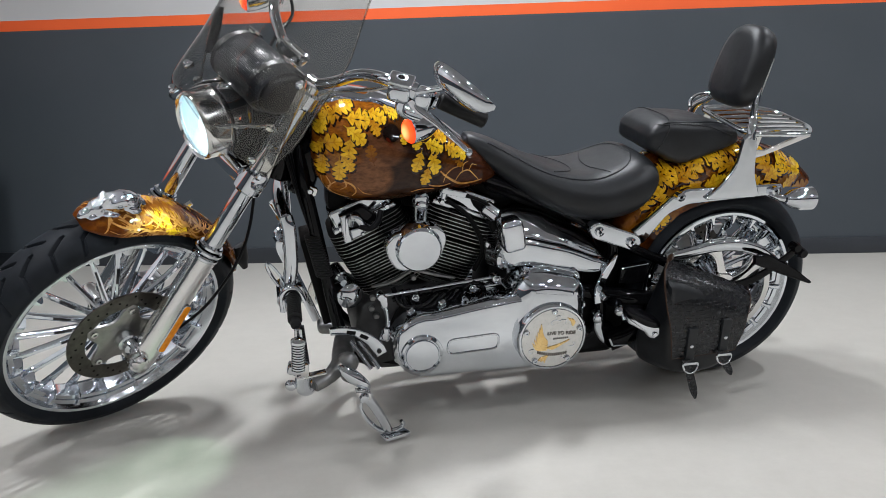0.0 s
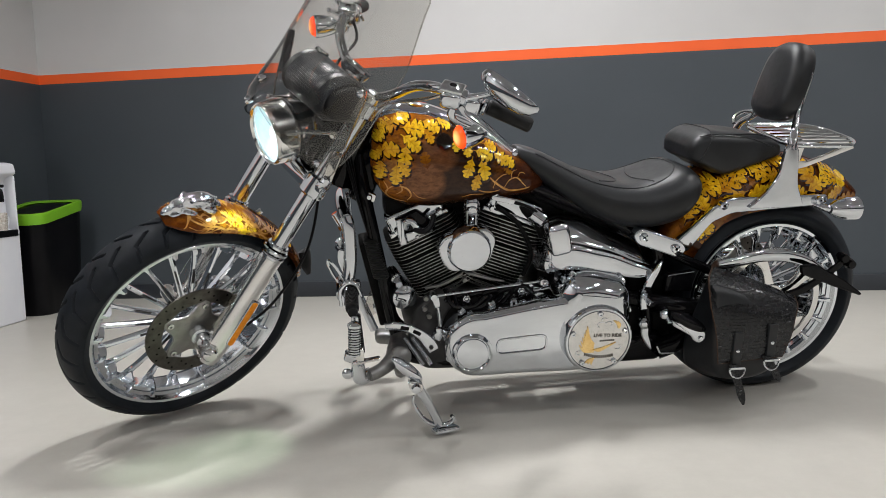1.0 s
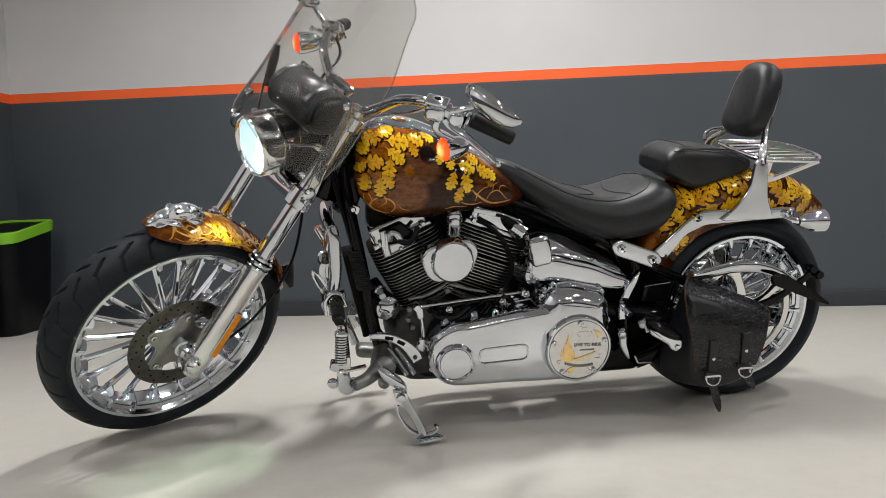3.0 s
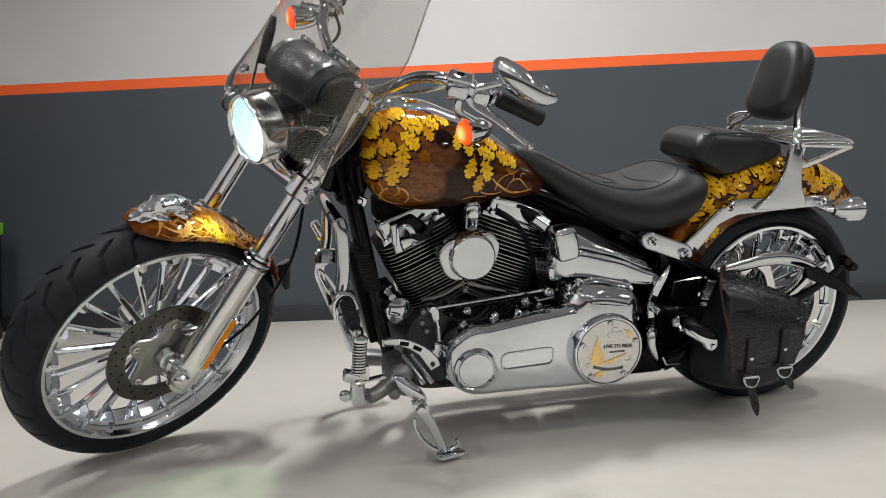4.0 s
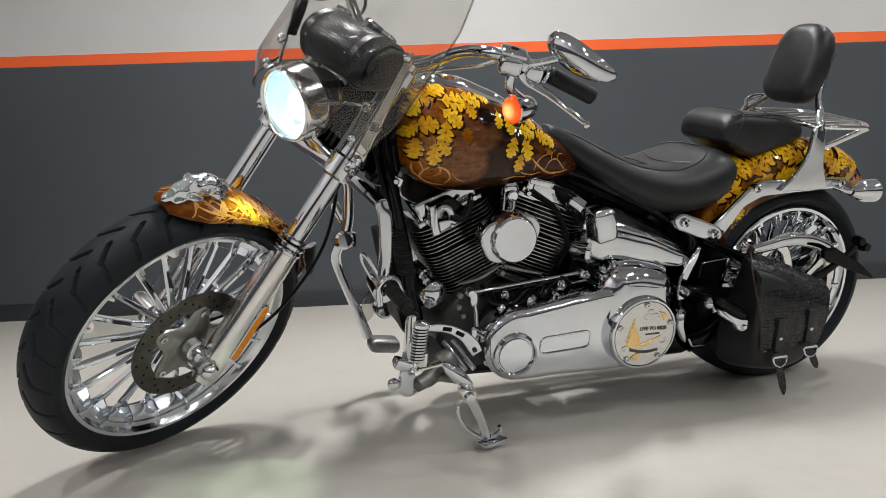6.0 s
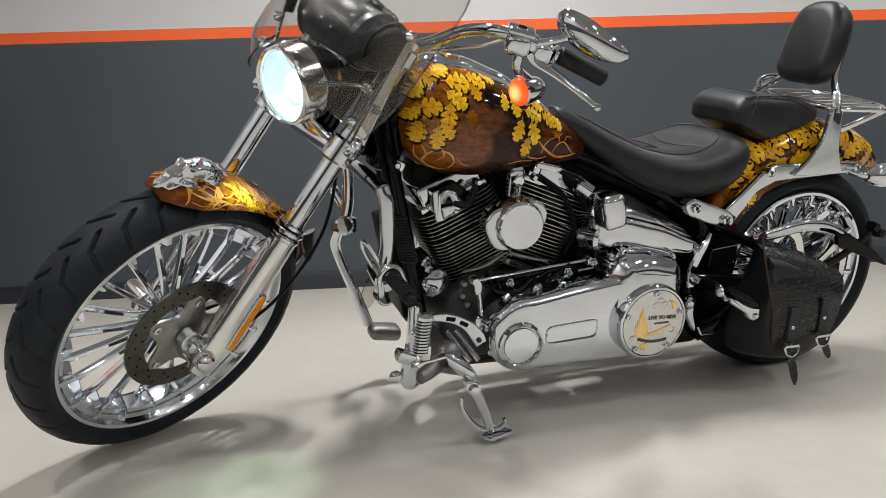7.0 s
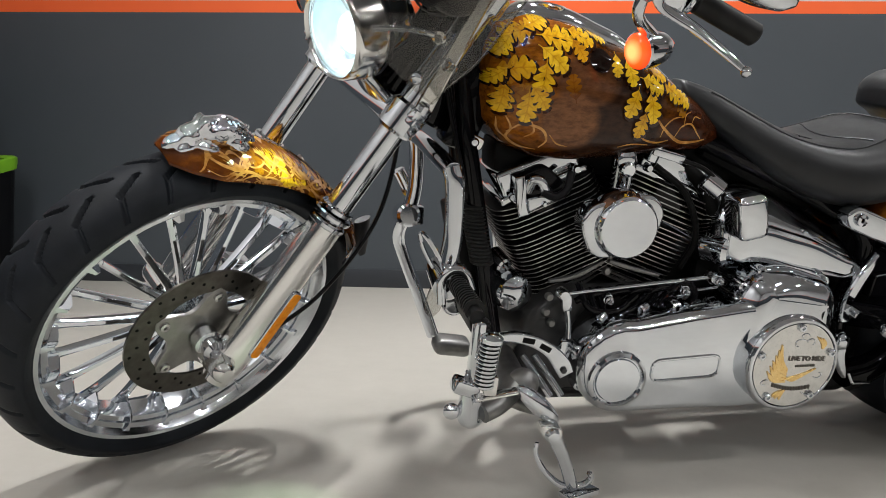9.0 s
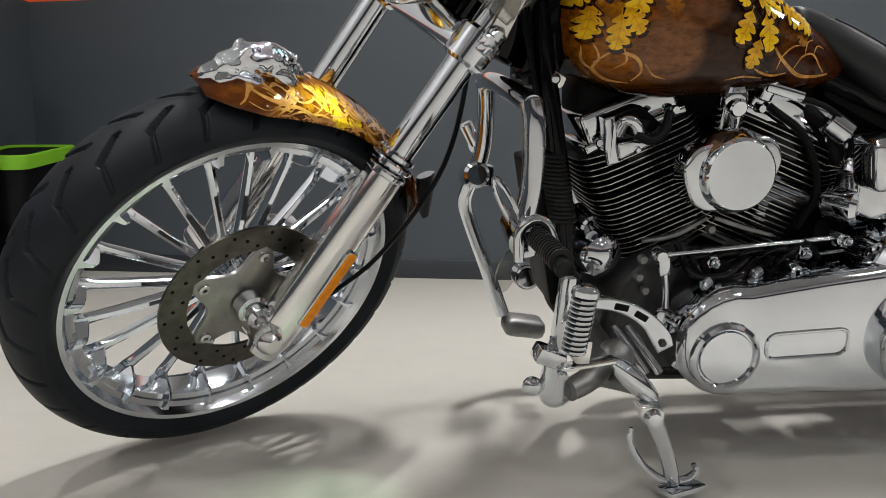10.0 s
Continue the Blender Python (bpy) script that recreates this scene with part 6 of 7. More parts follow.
# gearbox top and oil tank covers
b = B()
rings = []
for x in [-0.735, -0.725] + [-0.715 + 0.305 * k / 22 for k in range(23)] + [-0.405, -0.402]:
    zt = interp(x, [(-0.735, 0.572), (-0.715, 0.606), (-0.675, 0.614), (-0.614, 0.604), (-0.505, 0.560), (-0.438, 0.530), (-0.418, 0.516), (-0.408, 0.498), (-0.402, 0.482)])
    zr = interp(x, [(-0.735, 0.545), (-0.65, 0.548), (-0.557, 0.524), (-0.43, 0.474), (-0.402, 0.464)])
    zb = interp(x, [(-0.735, 0.492), (-0.70, 0.474), (-0.65, 0.474), (-0.555, 0.453), (-0.451, 0.437), (-0.425, 0.440), (-0.410, 0.452), (-0.402, 0.464)])
    h, f = zt - zr, interp(x, [(-0.735, 0.70), (-0.715, 0.94), (-0.69, 1.0), (-0.43, 1.0), (-0.412, 0.96), (-0.402, 0.88)])
    sec = [(0.06, zt - 0.06 * h), (-0.03, zt), (-0.078, zt - 0.01 * h), (-0.092, zt - 0.05 * h), (-0.104, zt - 0.17 * h), (-0.120, zt - 0.38 * h), (-0.136, zt - 0.63 * h), (-0.148, zr + 0.14 * h), (-0.150, zr + 0.002), (-0.160, zr + 0.003), (-0.170, zr), (-0.175, zr - 0.006), (-0.1765, zr - 0.3 * (zr - zb)), (-0.178, zr - 0.7 * (zr - zb)), (-0.1775, zb + 0.004), (-0.174, zb + 0.001), (-0.166, zb), (0.06, zb)]
    rings.append([Vector((x, y * f, z)) for y, z in sec])
quads(b, rings)
oil = part("oil_tank", b, CHROME, bike, "chrome oil tank cover under the seat", sharp=50)
b = B()
tube(b, [(-0.655, -0.166, 0.546), (-0.58, -0.172, 0.526), (-0.50, -0.172, 0.500), (-0.430, -0.168, 0.468)], [0.003, 0.0045, 0.0045, 0.002], 8)
part("tank_bead", b, CHROME, oil)
b = B()
box(b, (-0.702, -0.178, 0.573), (0.062, 0.07, 0.088), 0.014, turn("Y", -12), 3)
box(b, (-0.702, -0.186, 0.573), (0.068, 0.03, 0.050), 0.008, turn("Y", -12), 2)
part("coil_cover", b, CHROME, bike, "chrome coil cover")
b = B()
rod(b, (-0.73, -0.10, 0.49), (-0.70, -0.155, 0.49), 0.034, 24, 0.008)
part("starter_cover", b, CHROME, bike)
b = B()
box(b, (-0.60, 0, 0.625), (0.30, 0.12, 0.05), 0.015, turn("Y", 24))
box(b, (-0.42, 0, 0.46), (0.12, 0.16, 0.14), 0.02)
box(b, (-0.60, 0, 0.36), (0.28, 0.18, 0.2), 0.03)
# block added to fill the black see-through gap by the swingarm pivot
box(b, (-0.375, 0, 0.29), (0.16, 0.20, 0.26), 0.03)
part("battery_box", b, BLACK_ENGINE, bike, "black battery box under the seat and filler block by the swingarm")
# black boxes added to darken the see-through gap under the tank
b = B()
box(b, (-0.99, 0.0, 0.655), (0.38, 0.10, 0.07), 0.015)
box(b, (-0.95, 0.03, 0.54), (0.16, 0.10, 0.20), 0.02)
box(b, (-0.72, 0.02, 0.66), (0.20, 0.09, 0.09), 0.02, turn("Y", 20))
part("gap_filler", b, BLACK_ENGINE, bike, "black filler boxes in the dark gap under the tank")
# chrome frame cover behind the clutch
for line, name in (([(-0.386, 0.492, 0.006), (-0.400, 0.464, 0.020), (-0.420, 0.428, 0.026), (-0.435, 0.384, 0.024), (-0.433, 0.341, 0.024)], "frame_cover"), ([(-0.435, 0.318, 0.022), (-0.426, 0.290, 0.027), (-0.423, 0.262, 0.025), (-0.409, 0.230, 0.018), (-0.399, 0.212, 0.006)], "pivot_cover")):
    b = B()
    fc = ribbon(line)
    quads(b, [[Vector((p.x, y, p.y)) for p in (inset(fc, q) if q else fc)] for q, y in ((0.0, -0.168), (0.0, -0.178), (0.002, -0.184), (0.0045, -0.187))])
    part(name, b, CHROME, bike, "curved chrome frame cover")
b = B()
ball(b, (-0.430, -0.186, 0.300), (0.017, 0.014, 0.019), 18)
part("pivot_cap", b, CHROME, bike)
b = B()
rod(b, (-0.423, -0.180, 0.372), (-0.416, -0.200, 0.364), 0.010, 12, 0.002)
part("pivot_bolt", b, CHROME, bike)
b = B()
box(b, (-0.47, 0, 0.195), (0.26, 0.27, 0.094), 0.022, None, 3)
tube(b, [(-0.36, -0.13, 0.19), (-0.30, -0.14, 0.215), (-0.24, -0.145, 0.27)], [0.035, 0.030, 0.024], 12, 4)
part("lower_frame", b, BLACK_GLOSS, bike, "black lower frame under the swingarm")
for lo_, hi_ in (((-0.372, -0.160, 0.212), (-0.362, -0.166, 0.190)), ((-0.362, -0.166, 0.190), (-0.315, -0.162, 0.188))):
    b = B()
    rod(b, lo_, hi_, 0.004, 10, 0.001)
    part("linkage_rod", b, CHROME, bike, "thin chrome linkage rod")
# rear peg
b = B()
rod(b, (-0.378, -0.196, 0.347), (-0.405, -0.262, 0.361), 0.0085, 14, 0.002)
ball(b, (-0.408, -0.272, 0.360), (0.014, 0.014, 0.014), 14)
rod(b, (-0.402, -0.262, 0.372), (-0.400, -0.290, 0.340), 0.006, 12, 0.002)
plate(b, rounded([(-0.396, 0.352), (-0.350, 0.340), (-0.315, 0.324), (-0.293, 0.311), (-0.292, 0.290), (-0.307, 0.277), (-0.326, 0.284), (-0.336, 0.300), (-0.392, 0.334)], 0.006), -0.284, -0.302, 0.005)
rp = part("pillion_peg", b, CHROME, bike, "folded chrome passenger footpeg")
b = B()
lathe(b, [(0.0, -0.004), (0.006, -0.004), (0.008, -0.001), (0.008, 0.006)], (-0.309, -0.303, 0.293), (0, 1, 0), 14)
part("peg_bolt", b, CHROME, rp)
b = B()
tube(b, [(-0.39, -0.12, 0.325), (-0.382, -0.16, 0.335), (-0.376, -0.200, 0.346)], 0.013, 10)
part("peg_arm", b, BLACK_GLOSS, rp, "black peg arm")
b = B()
ball(b, (-0.344, -0.286, 0.342), (0.062, 0.034, 0.0185), 24, turn("Y", 29))
part("peg_pad", b, BLACK_GLOSS, rp, "black oval rubber peg pad")

# ---- forward controls, guard bars, side stand ----
b = B()
tube(b, [(-1.290, -0.195, 0.655), (-1.302, -0.10, 0.668), (-1.305, 0.0, 0.672), (-1.302, 0.10, 0.668), (-1.290, 0.195, 0.655)], 0.0165, 16, 5)
guard = part("engine_guard", b, CHROME, bike, "chrome engine guard loop")
for s in (-1, 1):
    b = B()
    tube(b, [(-1.292, s * 0.186, 0.662), (-1.286, s * 0.192, 0.635), (-1.284, s * 0.196, 0.58), (-1.286, s * 0.20, 0.53), (-1.296, s * 0.205, 0.48), (-1.300, s * 0.215, 0.455)], 0.0175, 16, 5)
    part("guard_leg", b, CHROME, guard, "chrome guard leg")
    b = B()
    rod(b, (-1.30, s * 0.175, 0.478), (-1.30, s * 0.255, 0.462), 0.027, 20, 0.007)
    box(b, (-1.285, s * 0.215, 0.47), (0.05, 0.035, 0.045), 0.008)
    part("guard_clamp", b, CHROME, guard, "chrome clamp")
    if s > 0:
        continue
    b = B()
    tube(b, [(-1.150, s * 0.10, 0.255), (-1.165, s * 0.20, 0.270), (-1.180, s * 0.28, 0.285), (-1.215, s * 0.325, 0.276), (-1.250, s * 0.345, 0.270)], [0.030, 0.030, 0.024, 0.018, 0.017], 18, 5)
    ball(b, (-1.162, s * 0.285, 0.290), (0.030, 0.026, 0.030), 18)
    part("footpeg_mount", b, GREY_CAST, bike, "cast aluminium footpeg mount")


def fwd(side):
    s = side

    def lean(bm, z0, z1, low, high):
        """Leans a piece: its foot at z0 goes by low, its head at z1 by high."""
        for v in bm.verts:
            v.co += Vector(low).lerp(Vector(high), (v.co.z - z0) / (z1 - z0))
        return bm

    def bar(bm):
        return lean(bm, 0.268, 0.454, (-0.010, 0, 0), (-0.021, s * 0.054, 0.013))

    def peg(bm):
        return lean(bm, 0.318, 0.434, (-0.037, s * 0.092, 0.066), (-0.0465, s * 0.110, 0.038))

    b = B()
    box(b, (-1.264, s * 0.352, 0.398), (0.019, 0.026, 0.112), 0.006, turn("Y", 2), 3)
    tube(b, [(-1.266, s * 0.352, 0.36), (-1.267, s * 0.352, 0.30), (-1.266, s * 0.352, 0.272), (-1.258, s * 0.346, 0.263), (-1.235, s * 0.325, 0.268)], [0.012, 0.0185, 0.019, 0.019, 0.017], 18, 5)
    ball(b, (-1.266, s * 0.352, 0.268), (0.0190, 0.0190, 0.0185), 18)
    up = part("control_upright", bar(b), CHROME, bike, "chrome forward control upright")
    b = B()
    for k in range(14):
        box(b, (-1.250 - 0.0002 * k, s * 0.352, 0.350 + 0.0078 * k), (0.010, 0.018, 0.0052), 0.0014)
    box(b, (-1.254, s * 0.352, 0.400), (0.006, 0.016, 0.112), 0.001)
    part("serrated_strip", bar(b), BLACK_PLASTIC, up, "black serrated strip")
    b = B()
    rod(b, (-1.285, s * 0.352, 0.282), (-1.262, s * 0.352, 0.280), 0.010, 14, 0.002)
    ball(b, (-1.296, s * 0.352, 0.283), (0.015, 0.015, 0.015), 18)
    part("end_knob", bar(b), CHROME, up, "chrome ball knob")
    b = B()
    box(b, (-1.279, s * 0.356, 0.335), (0.042, 0.036, 0.025), 0.006, turn("Y", 22), 2)
    rod(b, (-1.262, s * 0.372, 0.312), (-1.262, s * 0.382, 0.312), 0.007, 10, 0.002)
    part("clamp", bar(b), CHROME, up)
    b = B()
    box(b, (-1.238, s * 0.362, 0.318), (0.020, 0.026, 0.046), 0.004, turn("Y", 4), 2)
    box(b, (-1.225, s * 0.355, 0.284), (0.070, 0.020, 0.008), 0.002, turn("Y", -12), 1)
    part("peg_clevis", peg(b), POLISHED, up)
    b = B()
    rod(b, (-1.252, s * 0.375, 0.318), (-1.240, s * 0.375, 0.430), 0.0120, 20, 0.003)
    pg = part("footpeg", peg(b), SOFT_RUBBER, bike, "ringed chrome footpeg folded upright")
    for k in range(11):
        b = B()
        z = 0.326 + 0.0094 * k
        lathe(b, [(0.010, -0.0030), (0.0150, -0.0028), (0.0158, 0.0), (0.0150, 0.0028), (0.010, 0.0030)], (-1.2512 + 0.0010 * k, s * 0.375, z), (0.1, 0, 1), 20)
        part("peg_ring", peg(b), CHROME, pg)
    b = B()
    lathe(b, [(0.0, 0.012), (0.010, 0.010), (0.0165, 0.003), (0.017, -0.006), (0.012, -0.008)], (-1.2395, s * 0.375, 0.434), (0.1, 0, 1), 20)
    part("peg_cap", peg(b), CHROME, pg)
    # ribbed toe peg on its bracket
    b = B()
    tube(b, [(-1.286, s * 0.225, 0.471), (-1.287, s * 0.33, 0.476), (-1.287, s * 0.402, 0.470)], 0.0125, 12)
    tp_ = part("shift_peg", b, SOFT_RUBBER, bike, "ribbed black rubber shift peg")
    for k in range(14):
        t = k / 13
        b = B()
        p0, p1 = Vector((-1.286, s * 0.245, 0.472)), Vector((-1.288, s * 0.385, 0.477))
        lathe(b, [(0.010, -0.003), (0.0170, -0.0025), (0.0170, 0.0025), (0.010, 0.003)], p0.lerp(p1, t), p1 - p0, 16)
        part("rubber_rib", b, SOFT_RUBBER, tp_)
    b = B()
    tube(b, [(-1.312, s * 0.255, 0.436), (-1.313, s * 0.255, 0.479), (-1.295, s * 0.258, 0.499), (-1.275, s * 0.262, 0.494), (-1.262, s * 0.265, 0.464)], 0.008, 12)
    part("peg_hoop", b, CHROME, tp_, "chrome hoop")
    b = B()
    ring = [Vector((-1.328 + 0.010 * math.cos(a) - 0.022 * math.sin(a) * -1 + 0.006, s * 0.21, 0.508 + 0.042 * math.sin(a) * -1)) for a in [2 * math.pi * k / 24 for k in range(25)]]
    tube(b, ring, 0.0042, 8, 1)
    part("peg_link", b, CHROME, tp_, "small chrome oval link")


fwd(-1)
# far-side peg with its pale guard plate
b = B()
rod(b, (-1.185, 0.17, 0.262), (-1.175, 0.26, 0.240), 0.024, 20, 0.004)
far_peg = part("footpeg", b, CHROME, bike, "ringed chrome footpeg on the far side")
for k in range(5):
    b = B()
    rod(b, (-1.1845 + 0.002 * k, 0.178 + 0.016 * k, 0.2600 - 0.0038 * k), (-1.1840 + 0.002 * k, 0.185 + 0.016 * k, 0.2583 - 0.0038 * k), 0.0275, 20, 0.002)
    part("peg_ring", b, CHROME, far_peg)
b = B()
ball(b, (-1.207, 0.275, 0.240), (0.024, 0.006, 0.052), 20, turn("Y", 14))
part("guard_plate", b, SCREEN, far_peg, "clear oval guard plate")
# pierced shift lever and linkage
b = B()
plate(b, ribbon([(-1.200, 0.364, 0.018), (-1.168, 0.364, 0.021), (-1.132, 0.354, 0.022), (-1.100, 0.334, 0.026), (-1.078, 0.308, 0.032), (-1.066, 0.286, 0.028)]), -0.242, -0.254, 0.003)
shift = part("shift_lever", b, CHROME, bike, "pierced chrome shift lever")
# black blocks on the solid lever stand for the dark of its openings
for x, z, a in ((-1.146, 0.359, 12), (-1.113, 0.3435, 30)):
    b = B()
    box(b, (x, -0.2535, z), (0.024, 0.004, 0.011), 0.0018, turn("Y", a), 2)
    part("slot_block", b, BLACK_ENGINE, shift)
b = B()
lathe(b, [(0.0, -0.006), (0.005, -0.006), (0.007, -0.003), (0.007, 0.0)], (-1.074, -0.254, 0.298), (0, 1, 0), 6)
part("lever_nut", b, DARK_STEEL, shift)
b = B()
rod(b, (-1.05, -0.165, 0.414), (-0.735, -0.150, 0.437), 0.0045, 10)
link_rod = part("shift_rod", b, CHROME, bike, "long chrome shift rod")
for p in ((-1.055, -0.165, 0.414), (-0.735, -0.150, 0.437)):
    b = B()
    lathe(b, [(0.0, -0.016), (0.009, -0.015), (0.012, -0.008), (0.012, 0.010), (0.0, 0.012)], p, (0, 1, 0), 16)
    part("rod_end", b, CHROME, link_rod)
b = B()
box(b, (-1.048, -0.168, 0.398), (0.020, 0.018, 0.034), 0.004, turn("Y", -8), 2)
tube(b, [(-1.046, -0.168, 0.39), (-1.040, -0.170, 0.36), (-1.038, -0.172, 0.325)], [0.008, 0.006, 0.007], 12)
box(b, (-1.044, -0.172, 0.303), (0.030, 0.020, 0.040), 0.006, turn("Y", 22), 2)
part("rocker_arm", b, CHROME, link_rod)
for x, z in ((-0.80, 0.415), (-0.73, 0.435), (-0.96, 0.40)):
    b = B()
    lathe(b, [(0.0, -0.014), (0.011, -0.012), (0.014, 0.0), (0.014, 0.02)], (x, -0.155, z), (0, 1, 0), 6)
    lathe(b, [(0.007, -0.022), (0.009, -0.02), (0.009, 0.0)], (x, -0.155, z), (0, 1, 0), 12)
    part("case_stud", b, CHROME, case)
# chrome ribs of the inner primary
b = B()
for k in range(5):
    tube(b, [(-1.02 + 0.045 * k, -0.145, 0.39), (-0.975 + 0.045 * k, -0.150, 0.41 + 0.004 * k), (-0.94 + 0.045 * k, -0.145, 0.40)], [0.006, 0.012, 0.006], 10)
part("inner_primary", b, BLACK_GLOSS, bike, "black ribbed inner primary casing")

# side stand
b = B()
tube(b, [(-1.150, -0.13, 0.17), (-1.160, -0.22, 0.225), (-1.165, -0.30, 0.262), (-1.150, -0.335, 0.270)], [0.018, 0.016, 0.016, 0.014], 14, 5)
st = part("side_stand", b, GREY_CAST, bike, "chrome side stand folded out to the floor")
b = B()
ball(b, (-1.150, -0.340, 0.278), (0.017, 0.020, 0.054), 24, turn("Y", -47))
part("stand_cover", b, CHROME, st)
b = B()
plate(b, rounded([(-1.152, 0.253), (-1.112, 0.245), (-1.110, 0.226), (-1.128, 0.217), (-1.144, 0.227)], 0.007), -0.347, -0.369, 0.003)
part("stand_pivot", b, POLISHED, st, "cast pivot plate with a bolt")
for q in (0.0, 0.022):
    b = B()
    tube(b, [(-1.146 + q, -0.225, 0.318), (-1.120 + q, -0.242, 0.283), (-1.098 + q, -0.262, 0.250)], 0.0065, 12)
    part("stand_spring", b, CHROME, st, "chrome spring tube")
b = B()
tube(b, [(-1.130, -0.356, 0.245), (-1.090, -0.338, 0.165), (-1.062, -0.322, 0.095)], [0.014, 0.0125, 0.012], 14)
part("stand_leg", b, CHROME, st)
b = B()
tube(b, [(-1.129, -0.300, 0.178), (-1.130, -0.304, 0.155), (-1.110, -0.312, 0.120), (-1.078, -0.322, 0.097), (-1.040, -0.318, 0.093), (-1.022, -0.315, 0.105), (-1.028, -0.318, 0.118)], [0.004, 0.005, 0.006, 0.007, 0.0065, 0.006, 0.005], 12, 6)
part("stand_hook", b, CHROME, st, "curved chrome kick tang")
b = B()
box(b, (-1.045, -0.322, 0.080), (0.075, 0.034, 0.012), 0.004, turn("X", -11) @ turn("Z", 20))
part("stand_foot", b, CHROME, st, "flat chrome foot on the floor")
b = B()
lathe(b, [(0.0, -0.010), (0.010, -0.009), (0.014, 0.0), (0.014, 0.012)], (-1.130, -0.370, 0.234), (0, 1, 0), 16)
part("stand_bolt", b, CHROME, st)

# unseen exhaust on the far side and lower far parts
b = B()
tube(b, [(-1.08, 0.13, 0.53), (-1.07, 0.19, 0.43), (-1.02, 0.22, 0.30), (-0.90, 0.235, 0.24), (-0.5, 0.235, 0.24), (0.25, 0.24, 0.25)], [0.028, 0.03, 0.034, 0.044, 0.052, 0.052], 18, 6)
# second pipe, out of view, is added to shade the floor underneath
tube(b, [(-0.82, 0.14, 0.53), (-0.80, 0.20, 0.42), (-0.74, 0.24, 0.345), (-0.5, 0.25, 0.335), (0.22, 0.25, 0.345)], [0.028, 0.03, 0.040, 0.050, 0.050], 18, 6)
part("unseen_exhaust", b, CHROME, bike, "chrome exhaust pipes out of view, thickened to shade the floor")
b = B()
tube(b, [(-1.300, 0.25, 0.45), (-1.305, 0.285, 0.40), (-1.290, 0.30, 0.35), (-1.245, 0.30, 0.235), (-1.205, 0.30, 0.130)], 0.0155, 14, 5)
pedal = part("brake_pedal", b, CHROME, bike, "chrome brake pedal")
b = B()
box(b, (-1.155, 0.30, 0.100), (0.098, 0.07, 0.044), 0.018, turn("Y", 8), 3)
part("pedal_pad", b, GREY_CAST, pedal, "dull grey pedal pad")
b = B()
rod(b, (-1.322, 0.215, 0.575), (-1.292, 0.215, 0.520), 0.014, 14, 0.003)
lathe(b, [(0.012, -0.006), (0.022, -0.006), (0.022, 0.006), (0.012, 0.006)], (-1.293, 0.205, 0.535), (0.5, 0.8, -0.3), 20, True)
part("pedal_pivot", b, CHROME, pedal, "chrome pivot ring")
# black panel over the swingarm, its edge highlight modelled as a chrome strip
b = B()
plate(b, rounded([(-0.352, 0.432), (-0.268, 0.442), (-0.272, 0.380), (-0.358, 0.384)], 0.006), -0.13, -0.152, 0.004)
panel = part("swingarm_panel", b, BLACK_GLOSS, bike, "small black swingarm panel with a bright edge")
b = B()
tube(b, [(-0.351, -0.153, 0.431), (-0.34, -0.153, 0.434), (-0.270, -0.153, 0.441)], 0.0022, 6, 3)
part("panel_edge", b, CHROME, panel)

# brake hose down the fork
b = B()
tube(b, [along(0.60, -0.06, -0.05), along(0.45, -0.13, -0.075), along(0.34, -0.15, -0.085), along(0.20, -0.14, -0.085), along(0.10, -0.12, -0.065)], 0.0042, 8, 6)
part("brake_hose", b, BLACK_PLASTIC, bike, "black brake hose", STEER)
b = B()
tube(b, [(-1.415, -0.05, 0.50), (-1.405, -0.05, 0.44), (-1.395, -0.05, 0.40)], [0.02, 0.018, 0.008], 10, 4, 0.4)
part("fender_tip", b, BLACK_PLASTIC, bike, "", STEER)
# front caliper on the right-hand leg
b = B()
box(b, along(0.06, 0.095, -0.10), (0.07, 0.06, 0.12), 0.015, turn("Y", 20), 3)
part("brake_caliper", b, CHROME, bike, "chrome brake caliper", STEER)

# ---- leather bags hung on the motorcycle ----
FRONT = BIKE @ STEER
roll = tagged(new("tool_roll"), "black crocodile leather tool roll strapped behind the windshield", "tool bag")
roll.matrix_basis = FRONT
RC = Vector((-1.358, -0.014, 1.014))
b = B()
rows = []
for y, r in ((-0.124, 0.018), (-0.124, 0.040), (-0.120, 0.052), (-0.110, 0.058), (-0.06, 0.063), (0.0, 0.064), (0.06, 0.063), (0.108, 0.058), (0.118, 0.052), (0.122, 0.040), (0.122, 0.018)):
    rows.append([RC + Vector((r * 1.08 * math.cos(a), y, r * 0.94 * math.sin(a) * (1.0 if math.sin(a) > 0 else 0.9))) for a in [2 * math.pi * k / 40 for k in range(40)]])
quads(b, rows)
part("roll_body", b, ROLL_LEATHER, roll, sharp=60)
b = B()
rows = []
for y in (-0.111, -0.107, 0.092, 0.096):
    r = 0.0675 if -0.109 < y < 0.094 else 0.062
    rows.append([RC + Vector((r * 1.08 * math.cos(a), y, r * 0.94 * math.sin(a))) for a in [radians(-20 + 235 * k / 36) for k in range(37)]])
quads(b, rows, False, False)
part("roll_flap", b, CROC_ROLL, roll, "crocodile-embossed flap", sharp=60)
